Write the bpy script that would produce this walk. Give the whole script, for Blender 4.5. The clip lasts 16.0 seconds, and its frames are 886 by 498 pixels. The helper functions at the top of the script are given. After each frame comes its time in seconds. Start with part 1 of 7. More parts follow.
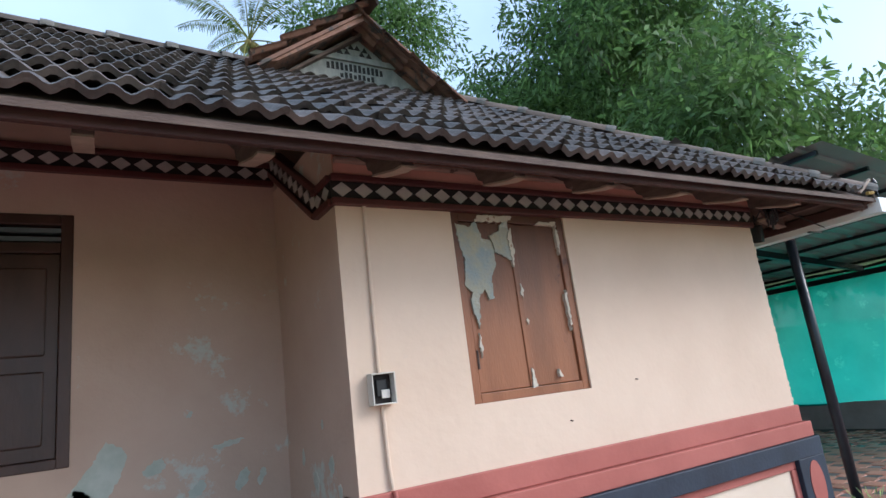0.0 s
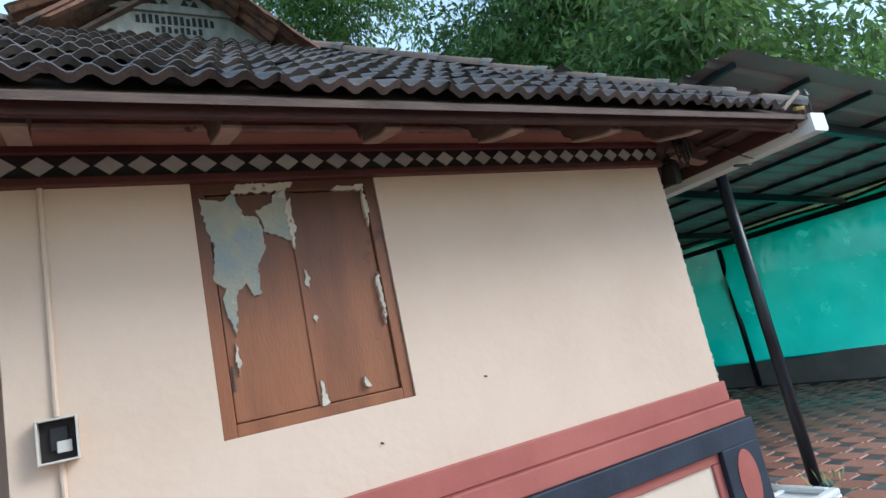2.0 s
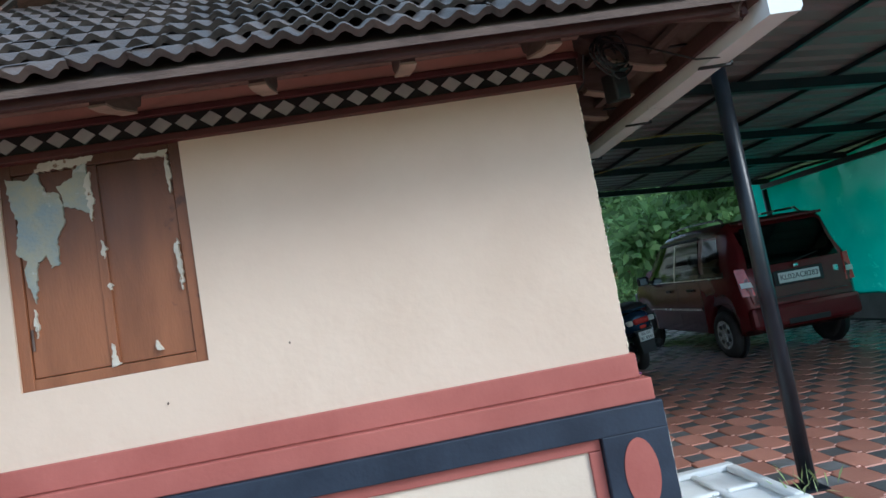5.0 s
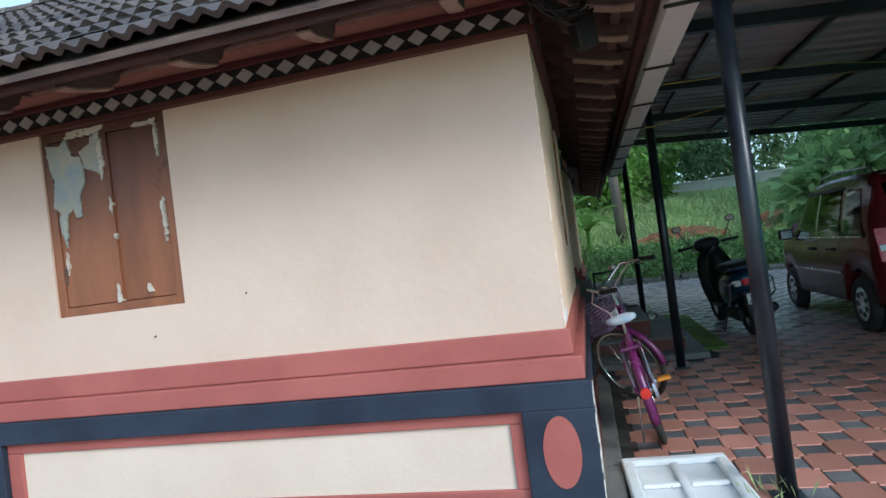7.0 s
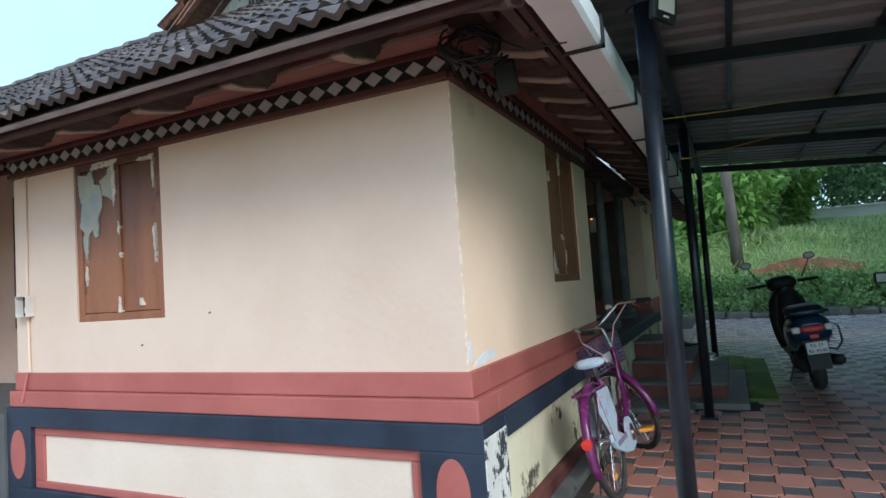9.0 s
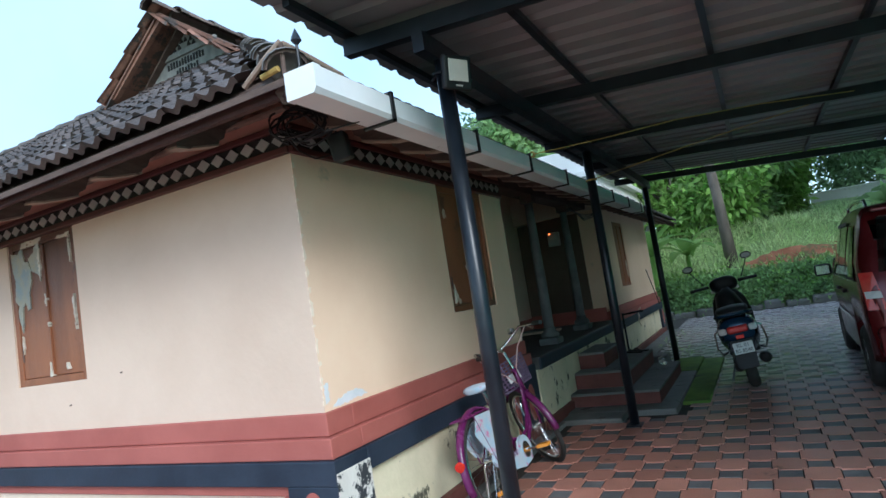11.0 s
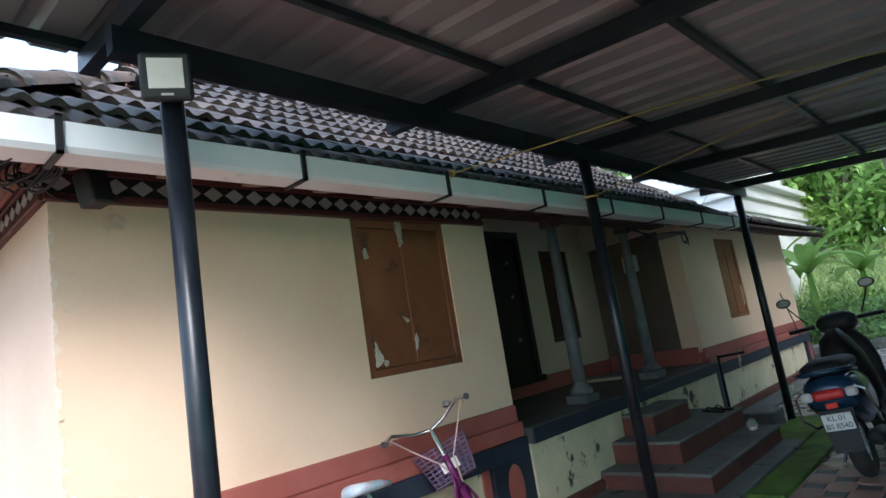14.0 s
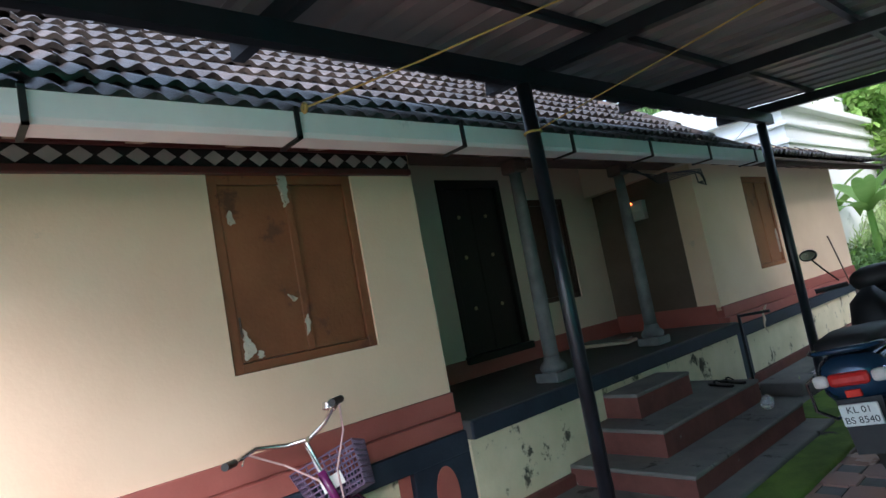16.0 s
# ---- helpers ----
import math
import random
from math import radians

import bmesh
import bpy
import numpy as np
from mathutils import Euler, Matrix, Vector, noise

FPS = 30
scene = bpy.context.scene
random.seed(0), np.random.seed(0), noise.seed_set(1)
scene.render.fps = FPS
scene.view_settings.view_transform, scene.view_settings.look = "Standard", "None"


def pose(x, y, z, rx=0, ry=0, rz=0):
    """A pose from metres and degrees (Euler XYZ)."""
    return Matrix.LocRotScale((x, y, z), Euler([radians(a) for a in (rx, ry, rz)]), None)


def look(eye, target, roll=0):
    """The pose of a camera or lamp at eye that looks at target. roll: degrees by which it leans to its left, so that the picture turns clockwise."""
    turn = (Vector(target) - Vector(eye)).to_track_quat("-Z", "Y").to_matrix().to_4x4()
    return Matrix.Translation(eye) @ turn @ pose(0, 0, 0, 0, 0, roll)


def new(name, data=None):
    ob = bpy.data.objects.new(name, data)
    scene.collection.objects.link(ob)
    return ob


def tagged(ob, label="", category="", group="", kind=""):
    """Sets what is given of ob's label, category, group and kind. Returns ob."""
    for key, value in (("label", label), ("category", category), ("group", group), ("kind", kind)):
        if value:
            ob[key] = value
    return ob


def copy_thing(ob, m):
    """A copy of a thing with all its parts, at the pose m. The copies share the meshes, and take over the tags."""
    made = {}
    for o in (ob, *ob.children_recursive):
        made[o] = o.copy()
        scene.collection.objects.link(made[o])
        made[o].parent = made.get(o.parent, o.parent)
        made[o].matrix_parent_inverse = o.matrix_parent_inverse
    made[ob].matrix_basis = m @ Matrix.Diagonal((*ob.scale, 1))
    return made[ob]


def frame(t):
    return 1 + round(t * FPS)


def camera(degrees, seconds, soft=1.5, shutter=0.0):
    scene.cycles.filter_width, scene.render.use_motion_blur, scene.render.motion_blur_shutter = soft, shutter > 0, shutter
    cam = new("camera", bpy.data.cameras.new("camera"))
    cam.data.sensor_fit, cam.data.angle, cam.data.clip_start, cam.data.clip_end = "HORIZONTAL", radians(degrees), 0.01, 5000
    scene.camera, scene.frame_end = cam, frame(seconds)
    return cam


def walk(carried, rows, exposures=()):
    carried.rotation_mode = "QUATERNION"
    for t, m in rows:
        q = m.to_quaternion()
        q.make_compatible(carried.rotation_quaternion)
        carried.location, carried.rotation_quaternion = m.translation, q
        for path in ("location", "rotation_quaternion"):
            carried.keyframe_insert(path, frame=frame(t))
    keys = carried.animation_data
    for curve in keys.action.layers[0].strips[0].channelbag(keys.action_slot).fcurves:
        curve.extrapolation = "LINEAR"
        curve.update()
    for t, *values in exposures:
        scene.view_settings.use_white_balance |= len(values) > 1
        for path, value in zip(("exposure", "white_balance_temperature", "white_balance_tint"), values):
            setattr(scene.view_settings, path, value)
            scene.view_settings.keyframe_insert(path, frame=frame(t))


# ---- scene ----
cam = camera(72.8, 16.0)
PATH = [
    (0, (0.245, 0.238, 1.309), (1.273, 1.891, 1.769), -7.2),
    (0.5, (0.647, 0.263, 1.281), (1.67, 1.921, 1.735), -7.2),
    (1, (0.947, 0.34, 1.334), (1.983, 2.001, 1.743), -9.6),
    (1.5, (1.303, 0.482, 1.326), (2.365, 2.128, 1.731), -10.9),
    (2, (1.682, 0.397, 1.335), (2.661, 2.101, 1.706), -12.1),
    (2.5, (2.026, 0.388, 1.311), (3.118, 2.036, 1.612), -11.0),
    (3, (2.402, 0.285, 1.295), (3.441, 1.972, 1.566), -13.2),
    (3.5, (2.792, 0.196, 1.312), (3.695, 1.96, 1.58), -13.3),
    (4, (3.12, 0.109, 1.296), (3.877, 1.95, 1.485), -9.1),
    (4.5, (3.436, 0.058, 1.273), (3.896, 1.994, 1.478), -9.3),
    (5, (3.757, 0.031, 1.313), (3.948, 2.015, 1.479), -10.0),
    (5.2, (3.891, 0.048, 1.296), (4.073, 2.035, 1.443), -9.6),
    (7.3, (5.185, 0.115, 1.272), (4.675, 2.047, 1.292), -7.6),
    (7.5, (5.3, 0.094, 1.276), (4.785, 2.026, 1.286), -8.0),
    (8, (5.56, 0.154, 1.268), (4.897, 2.04, 1.321), -7.0),
    (8.5, (5.785, 0.33, 1.298), (4.932, 2.134, 1.43), -5.6),
    (8.7, (5.866, 0.358, 1.294), (5.02, 2.168, 1.421), -3.6),
    (10.8, (6.943, 0.387, 1.348), (5.93, 2.107, 1.477), -10.2),
    (11, (6.983, 0.471, 1.357), (6.072, 2.242, 1.536), -8.9),
    (11.5, (7.133, 0.716, 1.36), (6.281, 2.494, 1.694), -8.2),
    (12, (7.363, 0.949, 1.33), (6.328, 2.627, 1.666), -8.8),
    (12.5, (7.519, 1.224, 1.345), (6.4, 2.866, 1.567), -7.9),
    (13, (7.639, 1.574, 1.335), (6.481, 3.192, 1.541), -8.4),
    (13.5, (7.762, 1.919, 1.357), (6.44, 3.408, 1.545), -9.3),
    (14, (7.798, 2.255, 1.386), (6.462, 3.708, 1.711), -9.2),
    (14.5, (7.799, 2.562, 1.402), (6.407, 3.97, 1.686), -9.8),
    (15, (7.896, 2.844, 1.412), (6.449, 4.216, 1.574), -9.4),
    (15.5, (7.872, 3.183, 1.404), (6.411, 4.539, 1.57), -9.5),
    (16, (7.801, 3.49, 1.421), (6.313, 4.813, 1.61), -10.6),
]
walk(cam, [(t, look(eye, target, roll)) for t, eye, target, roll in PATH], [(0.0, 0.92, 5800, 12), (3.0, 0.84, 5500, 5), (5.0, 0.82, 5450, 5), (8.5, 0.92, 5500, 6), (11.0, 0.98, 5450, 6), (13.0, 1.4, 5650, 10), (14.5, 1.7, 5800, 15), (16.0, 1.95, 5850, 18)])

# ---- world, sun, exposure ----
world = bpy.data.worlds.new("sky")
scene.world = world
world.use_nodes = True
wn = world.node_tree.nodes
sky = wn.new("ShaderNodeTexSky")
sky.sky_type = "NISHITA"
sky.sun_disc = False
sky.sun_elevation = radians(33)
sky.sun_rotation = radians(130)
sky.air_density = 1.0
sky.dust_density = 1.6
wn["Background"].inputs["Strength"].default_value = 0.15
# a thin veil of bright morning haze and cloud over the whole sky
wt = wn.new("ShaderNodeTexCoord")
wc = wn.new("ShaderNodeTexNoise")
wc.inputs["Scale"].default_value, wc.inputs["Detail"].default_value = 2.2, 5.0
wr = wn.new("ShaderNodeMapRange")
wr.inputs["From Min"].default_value, wr.inputs["From Max"].default_value = 0.3, 0.7
wr.inputs["To Min"].default_value, wr.inputs["To Max"].default_value = 0.30, 0.70
wm = wn.new("ShaderNodeMix")
wm.data_type = "RGBA"
wm.inputs[7].default_value = (3.9, 4.9, 5.6, 1)
for a_, b_ in ((wt.outputs["Generated"], wc.inputs["Vector"]), (wc.outputs["Fac"], wr.inputs["Value"]), (wr.outputs[0], wm.inputs[0]), (sky.outputs[0], wm.inputs[6]), (wm.outputs[2], wn["Background"].inputs["Color"])):
    world.node_tree.links.new(a_, b_)
sun_data = bpy.data.lights.new("sun", "SUN")
sun_data.energy, sun_data.angle, sun_data.color = 1.35, radians(24), (1.0, 0.94, 0.87)
sun = new("sun", sun_data)
sun.matrix_world = look((30 * math.sin(radians(130)), 30 * math.cos(radians(130)), 30 * math.tan(radians(33))), (0, 0, 0))


# ---- materials ----
def mat(name, c1, c2, scale=5.0, rough=0.75, bump=0.15, bscale=70.0, metal=0.0, spec=0.4, stain=None, rnd=0.0, island=0.0, stretch=(1, 1, 1)):
    """A material with two scales of colour variation, fine relief and, where given, stains (colour, scale, threshold)."""
    m = bpy.data.materials.new(name)
    m.use_nodes = True
    t = m.node_tree
    b = t.nodes["Principled BSDF"]

    def node(kind, **kw):
        n = t.nodes.new(kind)
        for k, v in kw.items():
            n.inputs[k].default_value = v
        return n

    geo = node("ShaderNodeNewGeometry")
    mp = node("ShaderNodeMapping", Scale=stretch)
    t.links.new(geo.outputs["Position"], mp.inputs["Vector"])
    n1 = node("ShaderNodeTexNoise", Scale=scale, Detail=6.0, Roughness=0.6)
    n2 = node("ShaderNodeTexNoise", Scale=bscale, Detail=4.0)
    t.links.new(mp.outputs[0], n1.inputs["Vector"])
    t.links.new(mp.outputs[0], n2.inputs["Vector"])
    ramp = node("ShaderNodeMapRange", **{"From Min": 0.35, "From Max": 0.65})
    t.links.new(n1.outputs["Fac"], ramp.inputs["Value"])
    mix = t.nodes.new("ShaderNodeMix")
    mix.data_type = "RGBA"
    mix.inputs[6].default_value, mix.inputs[7].default_value = (*c1, 1), (*c2, 1)
    t.links.new(ramp.outputs[0], mix.inputs[0])
    col = mix.outputs[2]
    if stain:
        sc, ss, th = stain
        n3 = node("ShaderNodeTexNoise", Scale=ss, Detail=8.0, Roughness=0.7)
        t.links.new(geo.outputs["Position"], n3.inputs["Vector"])
        r3 = node("ShaderNodeMapRange", **{"From Min": th, "From Max": th + 0.05})
        t.links.new(n3.outputs["Fac"], r3.inputs["Value"])
        m3 = t.nodes.new("ShaderNodeMix")
        m3.data_type = "RGBA"
        m3.inputs[7].default_value = (*sc, 1)
        t.links.new(r3.outputs[0], m3.inputs[0])
        t.links.new(col, m3.inputs[6])
        col = m3.outputs[2]
    if rnd or island:
        hsv = node("ShaderNodeHueSaturation")
        src = t.nodes.new("ShaderNodeObjectInfo").outputs["Random"] if rnd else geo.outputs["Random Per Island"]
        k = rnd or island
        r4 = node("ShaderNodeMapRange", **{"To Min": 1 - k, "To Max": 1 + k})
        t.links.new(src, r4.inputs["Value"])
        t.links.new(r4.outputs[0], hsv.inputs["Value"])
        t.links.new(col, hsv.inputs["Color"])
        col = hsv.outputs[0]
    t.links.new(col, b.inputs["Base Color"])
    r5 = node("ShaderNodeMapRange", **{"To Min": max(0.03, rough - 0.12), "To Max": min(1, rough + 0.12)})
    t.links.new(n1.outputs["Fac"], r5.inputs["Value"])
    t.links.new(r5.outputs[0], b.inputs["Roughness"])
    b.inputs["Metallic"].default_value = metal
    b.inputs["Specular IOR Level"].default_value = spec
    if bump:
        bn = node("ShaderNodeBump", Strength=bump, Distance=0.01)
        t.links.new(n2.outputs["Fac"], bn.inputs["Height"])
        t.links.new(bn.outputs[0], b.inputs["Normal"])
    return m


def glass(name, tint=(0.6, 0.65, 0.65), rough=0.03, trans=0.8):
    m = bpy.data.materials.new(name)
    m.use_nodes = True
    b = m.node_tree.nodes["Principled BSDF"]
    b.inputs["Base Color"].default_value = (*tint, 1)
    b.inputs["Roughness"].default_value = rough
    b.inputs["Transmission Weight"].default_value = trans
    b.inputs["IOR"].default_value = 1.3
    return m


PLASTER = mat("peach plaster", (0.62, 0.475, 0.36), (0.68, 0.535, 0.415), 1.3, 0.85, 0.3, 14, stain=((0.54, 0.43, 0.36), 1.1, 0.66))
# side walls: cream, with warm light from that side partly in the colour
PLASTER_B = mat("cream plaster, partly tinted by warm light", (0.80, 0.585, 0.405), (0.86, 0.655, 0.47), 1.1, 0.85, 0.12, 45, stain=((0.64, 0.51, 0.37), 1.3, 0.66))
# recess plaster: base darkened for the shade there; the peeling is its own
PLASTER_PEEL_SHADE = mat("peeling peach plaster with recess shade", (0.49, 0.345, 0.265), (0.55, 0.40, 0.315), 1.6, 0.9, 0.25, 30, stain=((0.52, 0.53, 0.47), 1.7, 0.585))
PANEL = mat("cream panel paint", (0.65, 0.53, 0.41), (0.71, 0.595, 0.47), 1.6, 0.85, 0.15, 40, stain=((0.62, 0.54, 0.42), 2.5, 0.66))
PANEL_OLD = mat("mouldy cream paint", (0.66, 0.60, 0.40), (0.78, 0.70, 0.50), 2.5, 0.9, 0.35, 30, stain=((0.09, 0.085, 0.06), 3.5, 0.585))
RED = mat("red oxide paint", (0.33, 0.095, 0.075), (0.40, 0.125, 0.10), 2.2, 0.62, 0.15, 45, stain=((0.50, 0.24, 0.19), 4, 0.70))
BLACK = mat("blue-black paint", (0.013, 0.021, 0.036), (0.028, 0.040, 0.062), 3, 0.6, 0.2, 45, stain=((0.12, 0.12, 0.12), 5, 0.69))
WHITE_PEEL = mat("peeling whitewash", (0.72, 0.70, 0.64), (0.60, 0.58, 0.52), 5, 0.9, 0.4, 40, stain=((0.035, 0.04, 0.045), 11, 0.51), stretch=(1, 1, 0.4))
ROSE = mat("faded rose paint", (0.44, 0.225, 0.165), (0.52, 0.28, 0.21), 3, 0.8, 0.2, 45, stain=((0.30, 0.16, 0.12), 3, 0.62))
# veranda end wall: deep shade put into the plaster colour
PLASTER_END_SHADE = mat("brown plaster with veranda shade painted in", (0.12, 0.088, 0.066), (0.17, 0.125, 0.095), 1.5, 0.9, 0.2, 40, stain=((0.10, 0.075, 0.06), 2, 0.6))
MAROON = mat("dark maroon paint", (0.075, 0.022, 0.020), (0.11, 0.033, 0.028), 5, 0.5, 0.1, 60)
FRIEZE_BLACK = mat("black frieze paint", (0.012, 0.010, 0.010), (0.022, 0.018, 0.017), 8, 0.6, 0.1, 60)
FRIEZE_GREY = mat("grey frieze paint", (0.36, 0.34, 0.31), (0.46, 0.43, 0.39), 6, 0.7, 0.1, 60, rnd=0.12)
OLDWOOD = mat("weathered dark wood", (0.075, 0.050, 0.042), (0.14, 0.098, 0.080), 4, 0.8, 0.5, 40, stain=((0.26, 0.20, 0.165), 6, 0.67), stretch=(1, 1, 4))
PALEWOOD = mat("pale worn wood", (0.22, 0.16, 0.125), (0.32, 0.245, 0.19), 6, 0.8, 0.4, 50, stain=((0.08, 0.055, 0.045), 7, 0.6))
FASCIA = mat("maroon fascia wood", (0.038, 0.014, 0.013), (0.065, 0.026, 0.022), 3, 0.75, 0.4, 40)
TILE = mat("weathered clay tile", (0.046, 0.038, 0.035), (0.10, 0.077, 0.067), 2.6, 0.55, 0.5, 55, stain=((0.26, 0.25, 0.25), 5.5, 0.67), rnd=0.35)
TILE_STUFF = mat("far weathered clay tile", (0.046, 0.038, 0.035), (0.10, 0.077, 0.067), 2.6, 0.55, 0.5, 55, stain=((0.26, 0.25, 0.25), 5.5, 0.67), island=0.35)
RIDGE = mat("ridge tile", (0.085, 0.066, 0.057), (0.145, 0.112, 0.096), 4, 0.85, 0.5, 45, stain=((0.16, 0.17, 0.09), 5, 0.62), rnd=0.3)
GABLE_TILE = mat("red brown clay tile", (0.15, 0.075, 0.052), (0.23, 0.125, 0.09), 6, 0.85, 0.5, 45, stain=((0.075, 0.062, 0.055), 5, 0.52), rnd=0.3)
MORTAR = mat("ridge mortar", (0.10, 0.092, 0.082), (0.18, 0.165, 0.15), 8, 0.9, 0.5, 40)
GABLE_WOOD = mat("grey carved wood", (0.17, 0.18, 0.17), (0.27, 0.27, 0.25), 5, 0.85, 0.4, 50, stretch=(3, 1, 1))
HOLE = mat("fretwork hole", (0.015, 0.015, 0.015), (0.02, 0.02, 0.02), 5, 0.9, 0)
SHUTTER = mat("orange-brown paint", (0.195, 0.072, 0.031), (0.29, 0.112, 0.050), 1.6, 0.5, 0.25, 50, stain=((0.15, 0.058, 0.034), 2.6, 0.60))
BARE = mat("bare grey-blue wood under peeled paint", (0.27, 0.33, 0.34), (0.40, 0.37, 0.27), 9, 0.9, 0.5, 60, stain=((0.46, 0.46, 0.42), 11, 0.60))
SHUTTER_OLD_SHADED = mat("orange-brown paint with soot and eave shade on top", (0.195, 0.072, 0.031), (0.29, 0.112, 0.050), 2.2, 0.45, 0.25, 50, stain=((0.13, 0.052, 0.031), 3.2, 0.60), stretch=(2.5, 1, 0.5))
DARKDOOR = mat("dark door wood", (0.012, 0.007, 0.006), (0.024, 0.014, 0.011), 4, 0.6, 0.3, 50, stretch=(1, 1, 0.3))
STEEL = mat("black painted steel", (0.007, 0.010, 0.015), (0.015, 0.020, 0.027), 6, 0.33, 0.08, 40, spec=0.45)
SHEET = mat("grey-brown roofing sheet", (0.20, 0.188, 0.185), (0.26, 0.247, 0.243), 1.4, 0.36, 0.06, 30, spec=0.5)
GUTTER = mat("white plastic gutter", (0.66, 0.70, 0.70), (0.76, 0.79, 0.79), 2, 0.4, 0.05, 30, stain=((0.44, 0.50, 0.50), 2.5, 0.64))
BLACKPL = mat("black plastic", (0.010, 0.010, 0.011), (0.018, 0.018, 0.019), 9, 0.5, 0.06, 60)
CONCRETE = mat("grey cement floor", (0.070, 0.072, 0.072), (0.12, 0.12, 0.115), 2.5, 0.6, 0.25, 50, stain=((0.19, 0.18, 0.16), 4, 0.68))
STEPTOP = mat("worn cement tread", (0.14, 0.138, 0.13), (0.21, 0.203, 0.185), 3.5, 0.7, 0.3, 50, stain=((0.055, 0.05, 0.045), 4, 0.60))
STEPRED = mat("worn red riser", (0.125, 0.040, 0.032), (0.19, 0.068, 0.054), 4, 0.7, 0.3, 45, stain=((0.28, 0.25, 0.22), 6, 0.665))
MOSS = mat("mossy slab", (0.085, 0.15, 0.025), (0.18, 0.28, 0.045), 3, 0.95, 0.8, 60, stain=((0.06, 0.055, 0.045), 2, 0.60))
PAVE_RED = mat("red paver", (0.40, 0.175, 0.125), (0.49, 0.225, 0.165), 4, 0.42, 0.3, 70, stain=((0.22, 0.10, 0.075), 3, 0.62), rnd=0.22)
PAVE_DARK = mat("dark grey paver", (0.10, 0.102, 0.106), (0.165, 0.164, 0.166), 6, 0.55, 0.35, 60, rnd=0.3)
PAVE_RED_S = mat("red pavers further off", (0.40, 0.175, 0.125), (0.49, 0.225, 0.165), 4, 0.28, 0.12, 70, stain=((0.22, 0.10, 0.075), 3, 0.62), island=0.22)
PAVE_DARK_S = mat("dark pavers further off", (0.10, 0.102, 0.106), (0.165, 0.164, 0.166), 6, 0.24, 0.15, 60, island=0.3)


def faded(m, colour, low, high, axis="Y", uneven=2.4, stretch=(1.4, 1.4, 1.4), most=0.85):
    """Blends a material's colour towards another between two lines, with an uneven, streaky edge."""
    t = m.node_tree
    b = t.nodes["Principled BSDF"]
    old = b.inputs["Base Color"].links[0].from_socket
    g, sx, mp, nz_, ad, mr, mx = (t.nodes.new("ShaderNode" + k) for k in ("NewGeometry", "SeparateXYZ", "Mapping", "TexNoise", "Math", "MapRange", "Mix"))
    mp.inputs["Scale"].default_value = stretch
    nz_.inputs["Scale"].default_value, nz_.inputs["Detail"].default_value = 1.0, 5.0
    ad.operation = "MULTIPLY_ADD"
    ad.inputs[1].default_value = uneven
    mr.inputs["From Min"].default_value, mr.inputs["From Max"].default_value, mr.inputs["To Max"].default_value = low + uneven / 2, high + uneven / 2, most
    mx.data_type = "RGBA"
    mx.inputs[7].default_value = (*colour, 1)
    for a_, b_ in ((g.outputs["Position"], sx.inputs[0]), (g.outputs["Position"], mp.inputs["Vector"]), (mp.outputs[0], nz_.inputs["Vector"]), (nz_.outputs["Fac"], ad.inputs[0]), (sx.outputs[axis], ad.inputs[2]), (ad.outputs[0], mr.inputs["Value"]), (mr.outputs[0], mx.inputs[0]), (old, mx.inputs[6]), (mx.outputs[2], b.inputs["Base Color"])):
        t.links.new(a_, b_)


# far pavers: bluish sky reflection painted in as a grey blend
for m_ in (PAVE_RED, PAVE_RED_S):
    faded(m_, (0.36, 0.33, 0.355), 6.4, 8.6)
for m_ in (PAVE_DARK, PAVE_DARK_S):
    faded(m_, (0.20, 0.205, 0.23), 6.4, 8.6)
# upper shutter boards: eave shade painted into the colour, with soot streaks
faded(SHUTTER_OLD_SHADED, (0.085, 0.036, 0.023), 1.66, 2.25, "Z", 0.55, (7, 7, 0.9), 0.9)
SAND = mat("dark joint sand", (0.030, 0.026, 0.022), (0.055, 0.048, 0.04), 8, 0.95, 0.4, 80)
SOIL = mat("red soil and weeds", (0.20, 0.29, 0.10), (0.28, 0.37, 0.14), 0.6, 0.95, 0.8, 12, stain=((0.22, 0.085, 0.035), 0.35, 0.60))
LATERITE = mat("red laterite soil", (0.22, 0.085, 0.045), (0.33, 0.14, 0.075), 2.5, 0.95, 0.8, 9, stain=((0.10, 0.10, 0.04), 1.9, 0.52))
NETMAT = mat("green shade net", (0.018, 0.35, 0.30), (0.045, 0.48, 0.42), 0.8, 0.7, 0.8, 7, stain=((0.07, 0.54, 0.46), 3.5, 0.60))
CEMENT = mat("grey block wall", (0.22, 0.21, 0.19), (0.32, 0.30, 0.27), 1.8, 0.9, 0.5, 25, stain=((0.08, 0.10, 0.06), 1.6, 0.6))


def translucent(m, share):
    """Lets part of the light through a thin material."""
    t = m.node_tree
    b = t.nodes["Principled BSDF"]
    tl = t.nodes.new("ShaderNodeBsdfTranslucent")
    t.links.new(b.inputs["Base Color"].links[0].from_socket, tl.inputs["Color"])
    mx = t.nodes.new("ShaderNodeMixShader")
    mx.inputs[0].default_value = share
    t.links.new(b.outputs[0], mx.inputs[1])
    t.links.new(tl.outputs[0], mx.inputs[2])
    t.links.new(mx.outputs[0], t.nodes["Material Output"].inputs[0])
    return m


translucent(NETMAT, 0.6)


